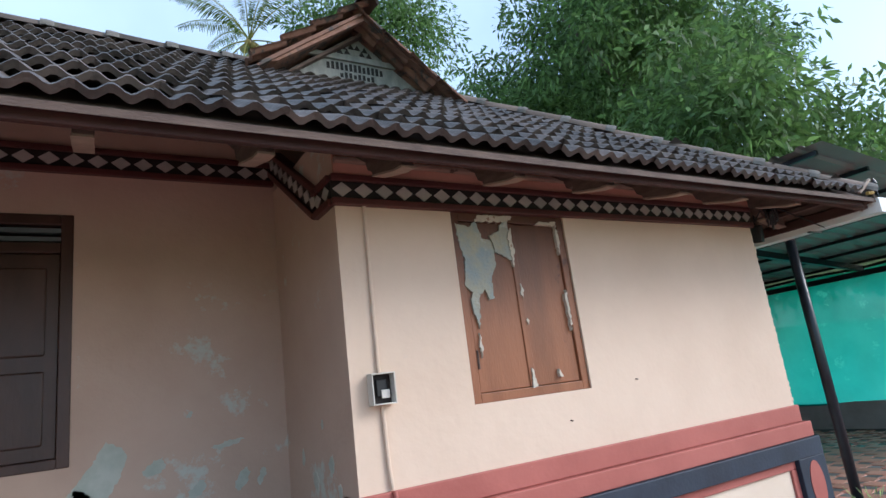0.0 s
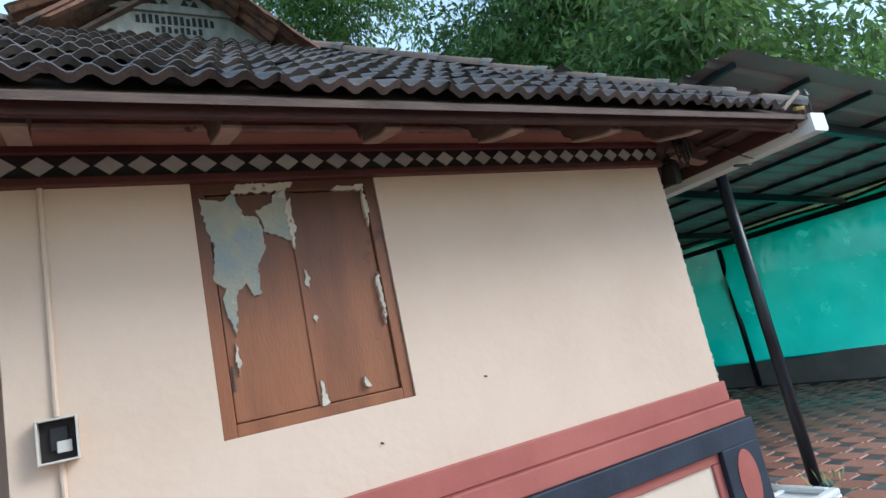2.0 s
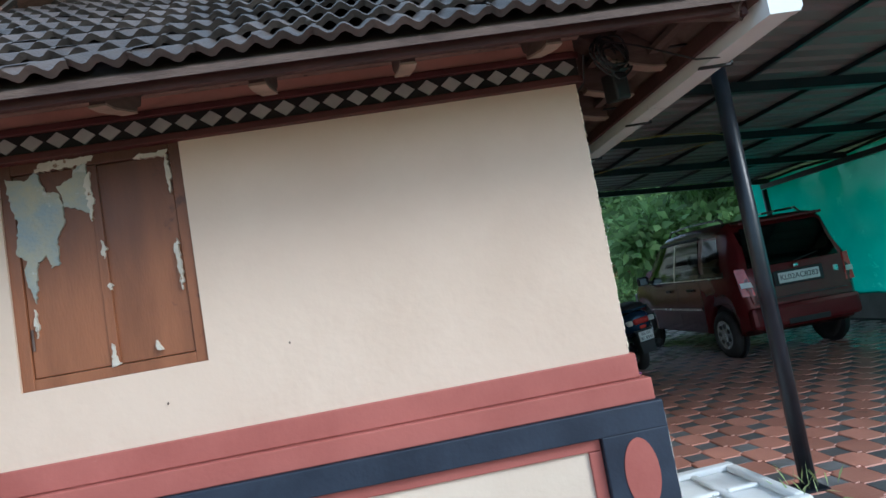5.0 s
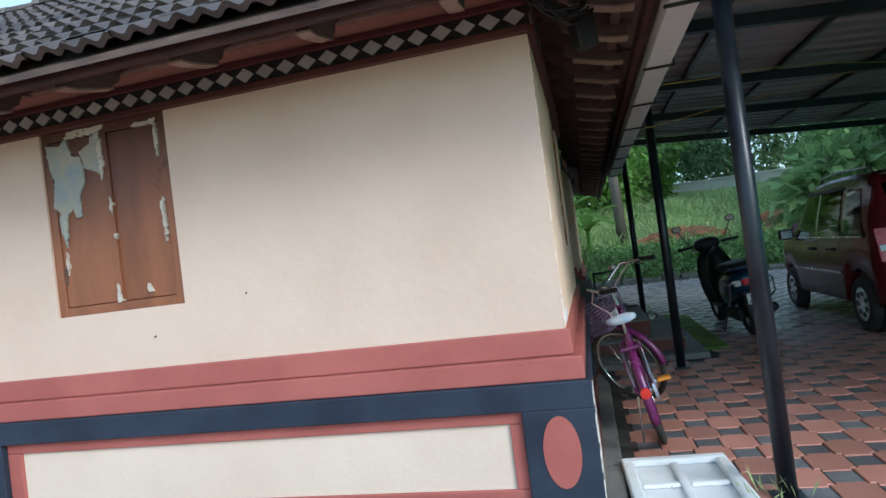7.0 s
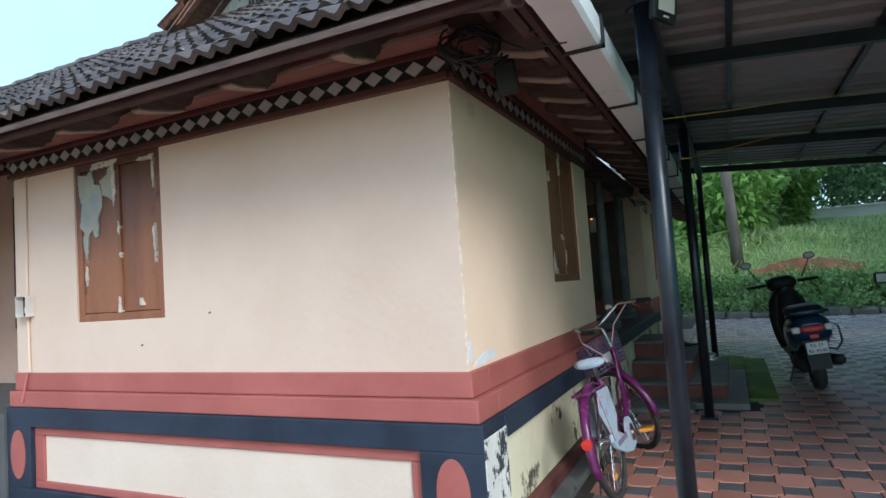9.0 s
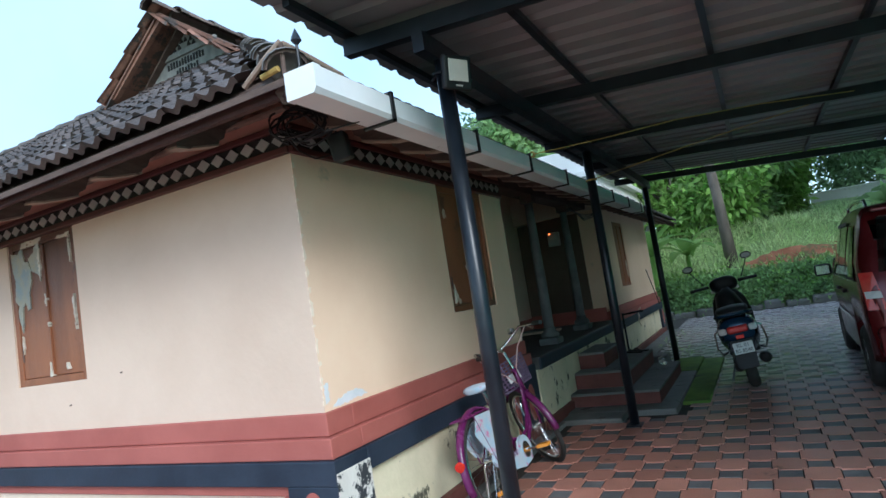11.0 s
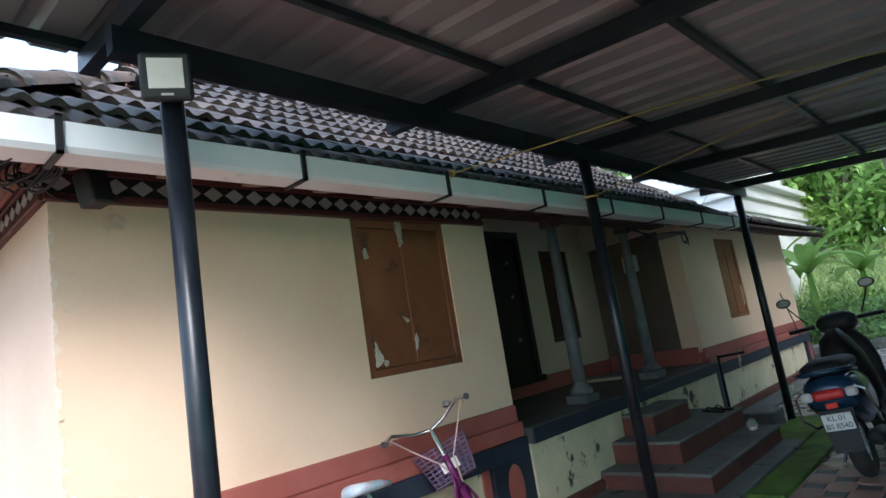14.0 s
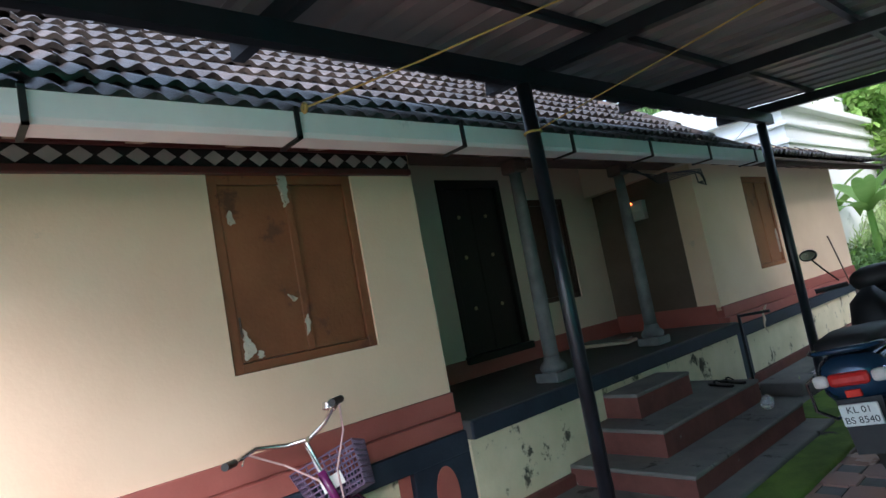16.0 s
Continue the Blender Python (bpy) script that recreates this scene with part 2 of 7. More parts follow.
def open_weave(m, low, high):
    """Makes netting that can be seen through, thinner in some places than in others."""
    t = m.node_tree
    out = t.nodes["Material Output"]
    cloth_shader = out.inputs[0].links[0].from_socket
    tr = t.nodes.new("ShaderNodeBsdfTransparent")
    nz_ = t.nodes.new("ShaderNodeTexNoise")
    nz_.inputs["Scale"].default_value, nz_.inputs["Detail"].default_value = 1.1, 5.0
    g = t.nodes.new("ShaderNodeNewGeometry")
    mr = t.nodes.new("ShaderNodeMapRange")
    mr.inputs["From Min"].default_value, mr.inputs["From Max"].default_value = 0.35, 0.7
    mr.inputs["To Min"].default_value, mr.inputs["To Max"].default_value = low, high
    mx = t.nodes.new("ShaderNodeMixShader")
    for a_, b_ in ((g.outputs["Position"], nz_.inputs["Vector"]), (nz_.outputs["Fac"], mr.inputs["Value"]), (mr.outputs[0], mx.inputs[0]), (cloth_shader, mx.inputs[1]), (tr.outputs[0], mx.inputs[2]), (mx.outputs[0], out.inputs[0])):
        t.links.new(a_, b_)


open_weave(NETMAT, 0.0, 0.05)


# ---- mesh helpers ----
def mesh_of(name, bm, material, smooth=False):
    me = bpy.data.meshes.new(name)
    bmesh.ops.recalc_face_normals(bm, faces=bm.faces[:])
    bm.to_mesh(me)
    bm.free()
    if smooth:
        me.shade_smooth()
    for m in material if isinstance(material, (list, tuple)) else [material]:
        me.materials.append(m)
    return me


def part(name, bm, material, parent=None, label="", smooth=False):
    ob = new(name, mesh_of(name, bm, material, smooth))
    if parent is not None:
        ob.parent = parent
    return tagged(ob, label)


def thing(name, label, category, m=None, group="", kind=""):
    ob = new(name)
    if m is not None:
        ob.matrix_world = m
    return tagged(ob, label, category, group, kind)


def box(bm, x0, y0, z0, x1, y1, z1, bevel=0.0):
    r = bmesh.ops.create_cube(bm, size=1.0, matrix=Matrix.Translation(((x0 + x1) / 2, (y0 + y1) / 2, (z0 + z1) / 2)) @ Matrix.Diagonal((abs(x1 - x0), abs(y1 - y0), abs(z1 - z0), 1)))
    if bevel:
        edges = list({e for v in r["verts"] for e in v.link_edges})
        bmesh.ops.bevel(bm, geom=edges, offset=bevel, segments=2, affect="EDGES", profile=0.5)
    return bm


def boxed(*a, bevel=0.0):
    return box(bmesh.new(), *a, bevel=bevel)


def tube(bm, pts, r, seg=8, cap=True):
    """A round tube along points; r is one radius or one per point."""
    pts = [Vector(p) for p in pts]
    rs = r if isinstance(r, (list, tuple)) else [r] * len(pts)
    rings, up = [], Vector((0.013, 0.021, 1))
    for i, p in enumerate(pts):
        d = (pts[min(i + 1, len(pts) - 1)] - pts[max(i - 1, 0)]).normalized()
        u = d.cross(up)
        if u.length < 0.05:
            u = d.cross(Vector((1, 0.1, 0)))
        u.normalize()
        w = d.cross(u)
        rings.append([bm.verts.new(p + rs[i] * (math.cos(2 * math.pi * k / seg) * u + math.sin(2 * math.pi * k / seg) * w)) for k in range(seg)])
    for a, b in zip(rings, rings[1:]):
        for k in range(seg):
            bm.faces.new((a[k], a[(k + 1) % seg], b[(k + 1) % seg], b[k]))
    if cap:
        bm.faces.new(rings[0][::-1])
        bm.faces.new(rings[-1])
    return bm


def tubed(pts, r, seg=8):
    return tube(bmesh.new(), pts, r, seg)


def prism(bm, poly, axis, a, b):
    """A polygon of two coordinates, drawn out along an axis (x, y or z) from a to b."""
    def at(p, q):
        return {"x": (q, p[0], p[1]), "y": (p[0], q, p[1]), "z": (p[0], p[1], q)}[axis]
    lo = [bm.verts.new(at(p, a)) for p in poly]
    hi = [bm.verts.new(at(p, b)) for p in poly]
    n = len(poly)
    for i in range(n):
        bm.faces.new((lo[i], lo[(i + 1) % n], hi[(i + 1) % n], hi[i]))
    bm.faces.new(lo[::-1])
    bm.faces.new(hi)
    return bm


def prismed(poly, axis, a, b):
    return prism(bmesh.new(), poly, axis, a, b)


def ellipse(cx, cy, rx, ry, n=24):
    return [(cx + rx * math.cos(2 * math.pi * i / n), cy + ry * math.sin(2 * math.pi * i / n)) for i in range(n)]


def arrays(name, verts, faces, material, parent=None, smooth=False):
    me = bpy.data.meshes.new(name)
    me.from_pydata(verts, [], faces)
    me.materials.append(material)
    if smooth:
        me.shade_smooth()
    ob = new(name, me)
    if parent is not None:
        ob.parent = parent
    return ob


def text_mesh(name, body, size, m, material, parent, depth=0.002):
    """Lettering in the built-in font, as a mesh."""
    cu = bpy.data.curves.new(name, "FONT")
    cu.body, cu.size, cu.extrude, cu.align_x, cu.align_y = body, size, depth, "CENTER", "CENTER"
    ob = new(name, cu)
    bpy.context.view_layer.update()
    me = bpy.data.meshes.new_from_object(ob.evaluated_get(bpy.context.evaluated_depsgraph_get()))
    bpy.data.objects.remove(ob)
    me.materials.append(material)
    ob = new(name, me)
    ob.parent = parent
    ob.matrix_local = m
    return ob


# ---- the house in numbers ----
YA, XB = 2.97, 4.866          # faces of the two outer walls
REC_X, REC_Y = 1.335, 4.05    # recess at the front: its side wall and its back wall
VER_Y0, VER_Y1, VER_X = 5.94, 9.78, 3.6   # veranda: its two ends and its back wall
END_Y = 14.45
TOP = 2.74
EAVE_Y, EAVE_X, EAVE_Z, SLOPE = 2.30, 5.48, 2.38, 0.70
RIDGE_X = 2.38
FLOOR = 0.72


# ---- ground ----
def height(x, y):
    """The ground: level round the house, a grassy bank beyond the yard and a slope behind it."""
    def ease(a, b, v):
        v = min(max((v - a) / (b - a), 0), 1)
        return v * v * (3 - 2 * v)
    h = 0.55 * ease(17.6, 18.6, y) + 1.5 * ease(19.5, 24.5, y) + 1.6 * ease(25, 40, y) + 5 * ease(45, 160, y)
    if y > 17.6:
        h += 0.16 * noise.noise((x * 0.35, y * 0.35, 0)) * ease(17.6, 21, y)
    return h - 0.03


gx = [-900, -300, -120, -60, -40] + [-30 + 1.2 * i for i in range(64)] + [60, 120, 300, 900]
gy = [-900, -300, -80, -30, -15, 0, 5, 10, 15, 17] + [17.4 + 0.5 * i for i in range(26)] + [31 + 2 * i for i in range(18)] + [80, 130, 300, 900]
verts = [(x, y, height(x, y)) for y in gy for x in gx]
nx = len(gx)
faces = [(j * nx + i, j * nx + i + 1, (j + 1) * nx + i + 1, (j + 1) * nx + i) for j in range(len(gy) - 1) for i in range(nx - 1)]
ground = arrays("ground", verts, faces, SOIL, smooth=True)
tagged(ground, "red soil yard rising to a grassy bank", "ground", kind="structure")
bed = part("paving_bed", boxed(-6, -6, -0.06, 10.45, 17.4, -0.008), SAND)
tagged(bed, "dark sand in the joints of the paved yard", "paving", kind="structure")

# ---- the house: walls ----
def structure(name, bm, material, label, category="wall", smooth=False):
    return tagged(part(name, bm, material, None, "", smooth), label, category, kind="structure")


def wall_y(x0, x1, y0, y1, z0, z1, holes):
    """A wall along x with rectangular holes (x0, x1, z0, z1)."""
    bm = bmesh.new()
    xs = sorted({x0, x1, *[h[0] for h in holes], *[h[1] for h in holes]})
    for a, b in zip(xs, xs[1:]):
        inside = [h for h in holes if h[0] <= a and h[1] >= b]
        if inside:
            h = inside[0]
            box(bm, a, y0, z0, b, y1, h[2])
            box(bm, a, y0, h[3], b, y1, z1)
        else:
            box(bm, a, y0, z0, b, y1, z1)
    return bm


def wall_x(y0, y1, x0, x1, z0, z1, holes):
    bm = wall_y(y0, y1, x0, x1, z0, z1, holes)
    for v in bm.verts:
        v.co = Vector((v.co.y, v.co.x, v.co.z))
    return bm


WIN_A = (2.02, 2.86, 1.225, 2.31)
WIN_B = (4.62, 5.475, 1.275, 2.31)
WIN_C = (11.03, 11.86, 1.17, 2.31)
WIN_R = (-0.62, 0.20, 1.17, 2.53)
DOOR_V = (7.27, 8.15, 0.90, 2.62)
WIN_V = (8.55, 9.19, 1.25, 2.40)
front = structure("wall_front", wall_y(REC_X, XB, YA, YA + 0.25, 0.85, TOP, [WIN_A]), [PLASTER, PLASTER_B, PLASTER_PEEL_SHADE], "peach plastered outer wall above a red band")
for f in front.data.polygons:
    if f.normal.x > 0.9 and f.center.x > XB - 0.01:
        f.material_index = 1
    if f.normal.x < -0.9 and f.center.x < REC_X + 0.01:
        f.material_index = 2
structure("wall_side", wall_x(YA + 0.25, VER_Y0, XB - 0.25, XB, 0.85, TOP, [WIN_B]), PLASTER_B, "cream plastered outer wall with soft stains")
structure("wall_recess_side", boxed(REC_X, YA + 0.25, 0.5, REC_X + 0.25, REC_Y, TOP), PLASTER_PEEL_SHADE, "shaded peach wall with peeling patches")
# next two walls are out of view, added to block light from the recess
structure("wall_front_west", boxed(-4.2, YA, 0.0, -0.95, YA + 0.25, TOP), PLASTER, "added unseen front wall that shades the recess")
structure("wall_recess_west", boxed(-1.2, YA + 0.25, 0.5, -0.95, REC_Y, TOP), PLASTER_PEEL_SHADE, "added unseen end wall that shades the recess")
structure("wall_recess_back", wall_y(-4.2, REC_X + 0.25, REC_Y, REC_Y + 0.25, 0.5, 3.3, [WIN_R]), PLASTER_PEEL_SHADE, "shaded peach wall with peeling grey patches")
structure("wall_veranda_back", wall_x(VER_Y0, VER_Y1, VER_X - 0.25, VER_X, FLOOR - 0.1, 3.0, [DOOR_V, WIN_V]), PLASTER, "peach back wall of the veranda")
structure("wall_veranda_south", boxed(VER_X - 0.25, VER_Y0 - 0.25, FLOOR - 0.1, XB - 0.25, VER_Y0, TOP), PLASTER_B, "cream end wall of the veranda")
structure("wall_veranda_north", boxed(VER_X - 0.25, VER_Y1, FLOOR - 0.1, XB - 0.25, VER_Y1 + 0.25, TOP), PLASTER_END_SHADE, "veranda end wall, its shade painted in as brown")
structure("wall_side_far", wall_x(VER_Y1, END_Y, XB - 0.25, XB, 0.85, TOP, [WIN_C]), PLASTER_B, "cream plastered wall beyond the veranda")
structure("wall_north", boxed(-4.2, END_Y - 0.25, 0, XB - 0.25, END_Y, TOP), PLASTER, "plain rear end wall of the house")
structure("wall_west", boxed(-4.45, REC_Y, 0, -4.2, END_Y, TOP), PLASTER, "plain far wall of the house")
structure("floor_recess", boxed(-4.2, YA - 0.1, 0.0, REC_X, REC_Y, 0.62), CONCRETE, "cement floor of the front recess", "floor")
structure("floor_veranda", boxed(VER_X - 0.25, VER_Y0, 0.60, 5.0, VER_Y1, FLOOR, bevel=0.012), CONCRETE, "dark worn cement floor of the veranda", "floor")
structure("ceiling", boxed(-4.0, REC_Y + 0.3, 2.98, VER_X - 0.3, END_Y - 0.3, 3.02), OLDWOOD, "dark wooden ceiling inside the house", "ceiling")


# plinth of the outer walls: red bands, black band with framed panels
def plinth(name, along, a, b, face, sign, ovals, label):
    """Bands along x or y between a and b; face: the wall's face; sign: the way out."""
    th = thing(name, label, "plinth", kind="structure")

    def slab(pn, z0, z1, proud, material, lo=a, hi=b, bev=0.006, lab=""):
        p0, p1 = face - sign * 0.2, face + sign * proud
        bm = boxed(lo, min(p0, p1), z0, hi, max(p0, p1), z1, bevel=bev) if along == "x" else boxed(min(p0, p1), lo, z0, max(p0, p1), hi, z1, bevel=bev)
        return part(pn, bm, material, th, lab)
    slab("upper_red_band", 0.772, 0.892, 0.022, RED, lo=a, hi=b + (0.022 if along == "x" else 0))
    slab("lower_red_band", 0.664, 0.770, 0.062, RED, lo=a, hi=b + (0.062 if along == "x" else 0))
    slab("black_band", 0.535, 0.662, 0.085, BLACK, lo=a, hi=b + (0.085 if along == "x" else 0))
    slab("foot", -0.02, 0.12, 0.085, BLACK if along == "x" else STEPRED, lo=a, hi=b + (0.085 if along == "x" else 0))
    slab("core", 0.0, 0.54, 0.035, PANEL if along == "x" else PANEL_OLD, bev=0)
    for lo, hi, has in ovals:
        slab("pillar", 0.118, 0.537, 0.084, BLACK, lo, hi)
        if has:
            c = (lo + hi) / 2
            r = min((hi - lo) / 2 - 0.05, 0.085)
            p = prismed(ellipse(c, 0.345, r, 0.165, 28), "y", face + sign * 0.05, face + sign * 0.089) if along == "x" else prismed(ellipse(c, 0.345, r, 0.165, 28), "x", face + sign * 0.05, face + sign * 0.089)
            part("oval", p, RED, th, "worn red oval")
    return th, slab


pf, pslab = plinth("plinth_front", "x", REC_X, XB, YA, -1, [(REC_X, 1.60, True), (4.62, 4.951, True)], "red banded plinth with a black framed cream panel")
pslab("border", 0.475, 0.534, 0.052, RED, 1.602, 4.618)
pslab("border", 0.121, 0.168, 0.052, RED, 1.602, 4.618)
pslab("border", 0.169, 0.474, 0.052, RED, 1.602, 1.70)
pslab("border", 0.169, 0.474, 0.052, RED, 4.555, 4.618)
ps, sslab = plinth("plinth_side", "y", YA + 0.202, VER_Y0, XB, 1, [(5.50, VER_Y0, True)], "red banded plinth with a faded cream panel")
sslab("corner_patch", 0.121, 0.600, 0.0885, WHITE_PEEL, YA - 0.080, YA + 0.215, lab="flaking white corner patch")
sslab("border", 0.121, 0.534, 0.05, RED, 5.42, 5.498)
pfar, fslab = plinth("plinth_side_far", "y", VER_Y1, END_Y, XB, 1, [(VER_Y1, VER_Y1 + 0.25, False), (END_Y - 0.3, END_Y, True)], "red banded plinth beyond the veranda")
pv = thing("plinth_veranda", "black edged veranda plinth with mouldy cream paint", "plinth", kind="structure")
part("black_edge", boxed(4.7, VER_Y0 + 0.002, 0.60, 5.014, VER_Y1 - 0.002, 0.712, bevel=0.012), BLACK, pv)
part("painted_face", boxed(4.7, VER_Y0 + 0.002, 0.0, 4.965, VER_Y1 - 0.002, 0.598), PANEL_OLD, pv)
part("foot", boxed(4.7, VER_Y0 + 0.002, -0.02, 5.0, VER_Y1 - 0.002, 0.13, bevel=0.01), STEPRED, pv)
part("floor_band", boxed(VER_X - 0.1, VER_Y0 + 0.002, FLOOR + 0.002, VER_X + 0.012, VER_Y1 - 0.002, 0.90, bevel=0.004), RED, pv, "red skirting on the veranda wall")
part("floor_band", boxed(VER_X + 0.014, VER_Y1 - 0.014, FLOOR + 0.002, XB - 0.05, VER_Y1 + 0.1, 0.92, bevel=0.004), RED, pv, "red skirting on the end wall")
structure("skirt", boxed(4.9, YA - 0.05, -0.05, 5.05, 6.6, 0.035, bevel=0.012), STEPTOP, "worn grey cement skirt along the house", "skirting")
structure("skirt_far", boxed(4.9, 8.7, -0.05, 5.25, END_Y, 0.03, bevel=0.012), STEPTOP, "grey cement skirt along the house", "skirting")


# frieze of lozenges under the eaves
def frieze(name, m, length, label):
    """A frieze along local x from 0 to length; local -y is outwards."""
    th = thing(name, label, "frieze", m)
    part("board", boxed(0, -0.018, 0.016, length, 0.05, 0.106), FRIEZE_BLACK, th)
    part("lower_trim", boxed(0, -0.036, -0.022, length, 0.05, 0.0145, bevel=0.005), MAROON, th)
    part("upper_trim", boxed(0, -0.036, 0.107, length, 0.05, 0.142, bevel=0.005), MAROON, th)
    n = max(1, round(length / 0.118))
    me = mesh_of("lozenge", prismed([(-0.052, 0.061), (0, 0.022), (0.052, 0.061), (0, 0.100)], "y", -0.024, -0.01), FRIEZE_GREY)
    for i in range(n):
        ob = new("lozenge", me)
        ob.parent = th
        ob.location = ((i + 0.5) * length / n, 0, 0)
    return th


frieze("frieze", pose(REC_X - 0.02, YA, 2.31), XB + 0.03 - REC_X, "black frieze board with grey lozenges and maroon trims")
frieze("frieze", pose(XB, YA - 0.02, 2.31, 0, 0, 90), VER_Y0 - YA, "black frieze board with grey lozenges and maroon trims")
frieze("frieze", pose(REC_X, REC_Y, 2.885, 0, 34.6, -90), 0.83 / math.cos(radians(34.6)), "black frieze board rising along the recess wall")
frieze("frieze", pose(REC_X, REC_Y - 0.83, 2.31, 0, 0, -90), 0.25, "short black frieze board on the recess wall")
frieze("frieze", pose(-0.95, REC_Y, 2.80), REC_X + 0.95, "black frieze board along the back of the recess")


# ---- roof ----
KC = 1 / math.sqrt(1 + SLOPE * SLOPE)
GAUGE, PITCH = 0.31, 0.228


def tile_mesh(material):
    """One interlocking clay tile: u across, v up the slope, two rolls, a thick front edge."""
    bm = bmesh.new()
    prof = [(0.2394 * i / 14, 0.015 + 0.015 * math.cos(2 * math.pi * (0.2394 * i / 14) / 0.114)) for i in range(15)]
    rows = []
    for v, lift in ((0.0, 0.047), (0.025, 0.049), (0.34, 0.004)):
        rows.append([bm.verts.new((u - 0.118, v, h + lift)) for u, h in prof])
    low = [bm.verts.new((u - 0.118, 0.006, h + 0.016)) for u, h in prof]
    for a, b in [(low, rows[0]), (rows[0], rows[1]), (rows[1], rows[2])]:
        for i in range(len(prof) - 1):
            bm.faces.new((a[i], a[i + 1], b[i + 1], b[i]))
    me = mesh_of("roof_tile", bm, material, True)
    me.set_sharp_from_angle(angle=radians(50))
    return me


TILE_ME = tile_mesh(TILE)


def slope_frame(origin, along, up):
    """A frame whose x runs along the eave and whose y runs up the slope."""
    x, y = Vector(along).normalized(), Vector(up).normalized()
    z = x.cross(y)
    m = Matrix((x, y, z)).transposed().to_4x4()
    m.translation = origin
    return m


def lay_tiles(parent, fr, inside, near, n_rows, u0, u1, first=0):
    """Tiles on a slope: those near as parts, the rest joined into one part."""
    verts, faces, k = [], [], 0
    src_v = [v.co.copy() for v in TILE_ME.vertices]
    src_f = [tuple(p.vertices) for p in TILE_ME.polygons]
    rng = random.Random(7)
    for r in range(first, n_rows):
        n = int((u1 - u0) / PITCH) + 1
        for i in range(n):
            u, v = u0 + i * PITCH + (0.25 * PITCH if r % 2 else 0), r * GAUGE
            if not inside(u, v + 0.16):
                continue
            m = fr @ Matrix.Translation((u + rng.uniform(-0.006, 0.006), v + rng.uniform(-0.012, 0.012), rng.uniform(0, 0.008))) @ Euler((radians(rng.uniform(-1.0, 1.2)), 0, radians(rng.uniform(-1.6, 1.6)))).to_matrix().to_4x4()
            if near(u, v) and k < 300:
                ob = new("roof_tile", TILE_ME)
                ob.parent = parent
                ob.matrix_local = m
                k += 1
            else:
                base = len(verts)
                verts += [m @ c for c in src_v]
                faces += [tuple(base + q for q in f) for f in src_f]
    if verts:
        tagged(arrays("roof_tiles", verts, faces, TILE_STUFF, parent), kind="stuff")


def ridge_run(parent, a, b, step=0.40, r0=0.085):
    """Half-round ridge tiles from a up to b, each lapping the next, with mortar collars."""
    a, b = Vector(a), Vector(b)
    d = (b - a).normalized()
    side = d.cross(Vector((0, 0, 1))).normalized()
    up = side.cross(d).normalized()
    n = int((b - a).length / step)
    rng = random.Random(3)
    bm = bmesh.new()
    ring = []
    for v, r in ((-0.02, r0 * 1.12), (step + 0.03, r0 * 0.92)):
        outer = [bm.verts.new((r * math.cos(t), v, r * math.sin(t) * 0.85)) for t in [math.pi * k / 8 for k in range(9)]]
        inner = [bm.verts.new(((r - 0.016) * math.cos(t), v, (r - 0.016) * math.sin(t) * 0.85)) for t in [math.pi * k / 8 for k in range(9)]]
        ring.append((outer, inner))
    for i in range(8):
        bm.faces.new((ring[0][0][i], ring[0][0][i + 1], ring[1][0][i + 1], ring[1][0][i]))
        bm.faces.new((ring[0][0][i], ring[0][1][i], ring[0][1][i + 1], ring[0][0][i + 1]))
    me = mesh_of("ridge_tile", bm, RIDGE, True)
    cm = bmesh.new()
    for k in range(8):
        t0, t1 = math.pi * k / 8, math.pi * (k + 1) / 8
        q = []
        for v, r in ((-0.035, r0 * 1.14), (0.0, r0 * 1.18), (0.05, r0 * 1.1)):
            q.append([cm.verts.new((r * math.cos(t), v, r * math.sin(t) * 0.87)) for t in (t0, t1)])
        for s, t in zip(q, q[1:]):
            cm.faces.new((s[0], s[1], t[1], t[0]))
    collar = mesh_of("mortar_collar", cm, MORTAR)
    fr = Matrix((side, d, up)).transposed().to_4x4()
    for i in range(n):
        m = fr.copy()
        m.translation = a + d * (i * step) + up * rng.uniform(-0.008, 0.008)
        m = m @ Euler((0, 0, radians(rng.uniform(-2, 2)))).to_matrix().to_4x4()
        for nm, mm in (("ridge_tile", me), ("mortar_collar", collar)):
            ob = new(nm, mm)
            ob.parent = parent
            ob.matrix_local = m


HALF = EAVE_X - RIDGE_X
RIDGE_Z = EAVE_Z + SLOPE * HALF
FAR_EAVE = END_Y + 0.62
MAIN_Y, LOW = 9.82, 0.33            # where the high roof ends, and the pitch of the low one beyond
A_TOP = 2.42                      # how far the front slope runs back to the low ridge and the gable
roof = thing("roof", "low hipped roof of dark weathered clay tiles", "roof", kind="structure")
# boarding under the tiles
bm = bmesh.new()
def sheet_of(bm, pts, thick=0.03):
    up = [bm.verts.new(p) for p in pts]
    dn = [bm.verts.new((p[0], p[1], p[2] - thick)) for p in pts]
    bm.faces.new(up)
    bm.faces.new(dn[::-1])
    for i in range(len(pts)):
        j = (i + 1) % len(pts)
        bm.faces.new((up[i], dn[i], dn[j], up[j]))
E0 = EAVE_Z - 0.035
def zr(d):
    return E0 + SLOPE * d
sheet_of(bm, [(-6, EAVE_Y, E0), (EAVE_X, EAVE_Y, E0), (EAVE_X - A_TOP, EAVE_Y + A_TOP, zr(A_TOP)), (-6, EAVE_Y + A_TOP, zr(A_TOP))])
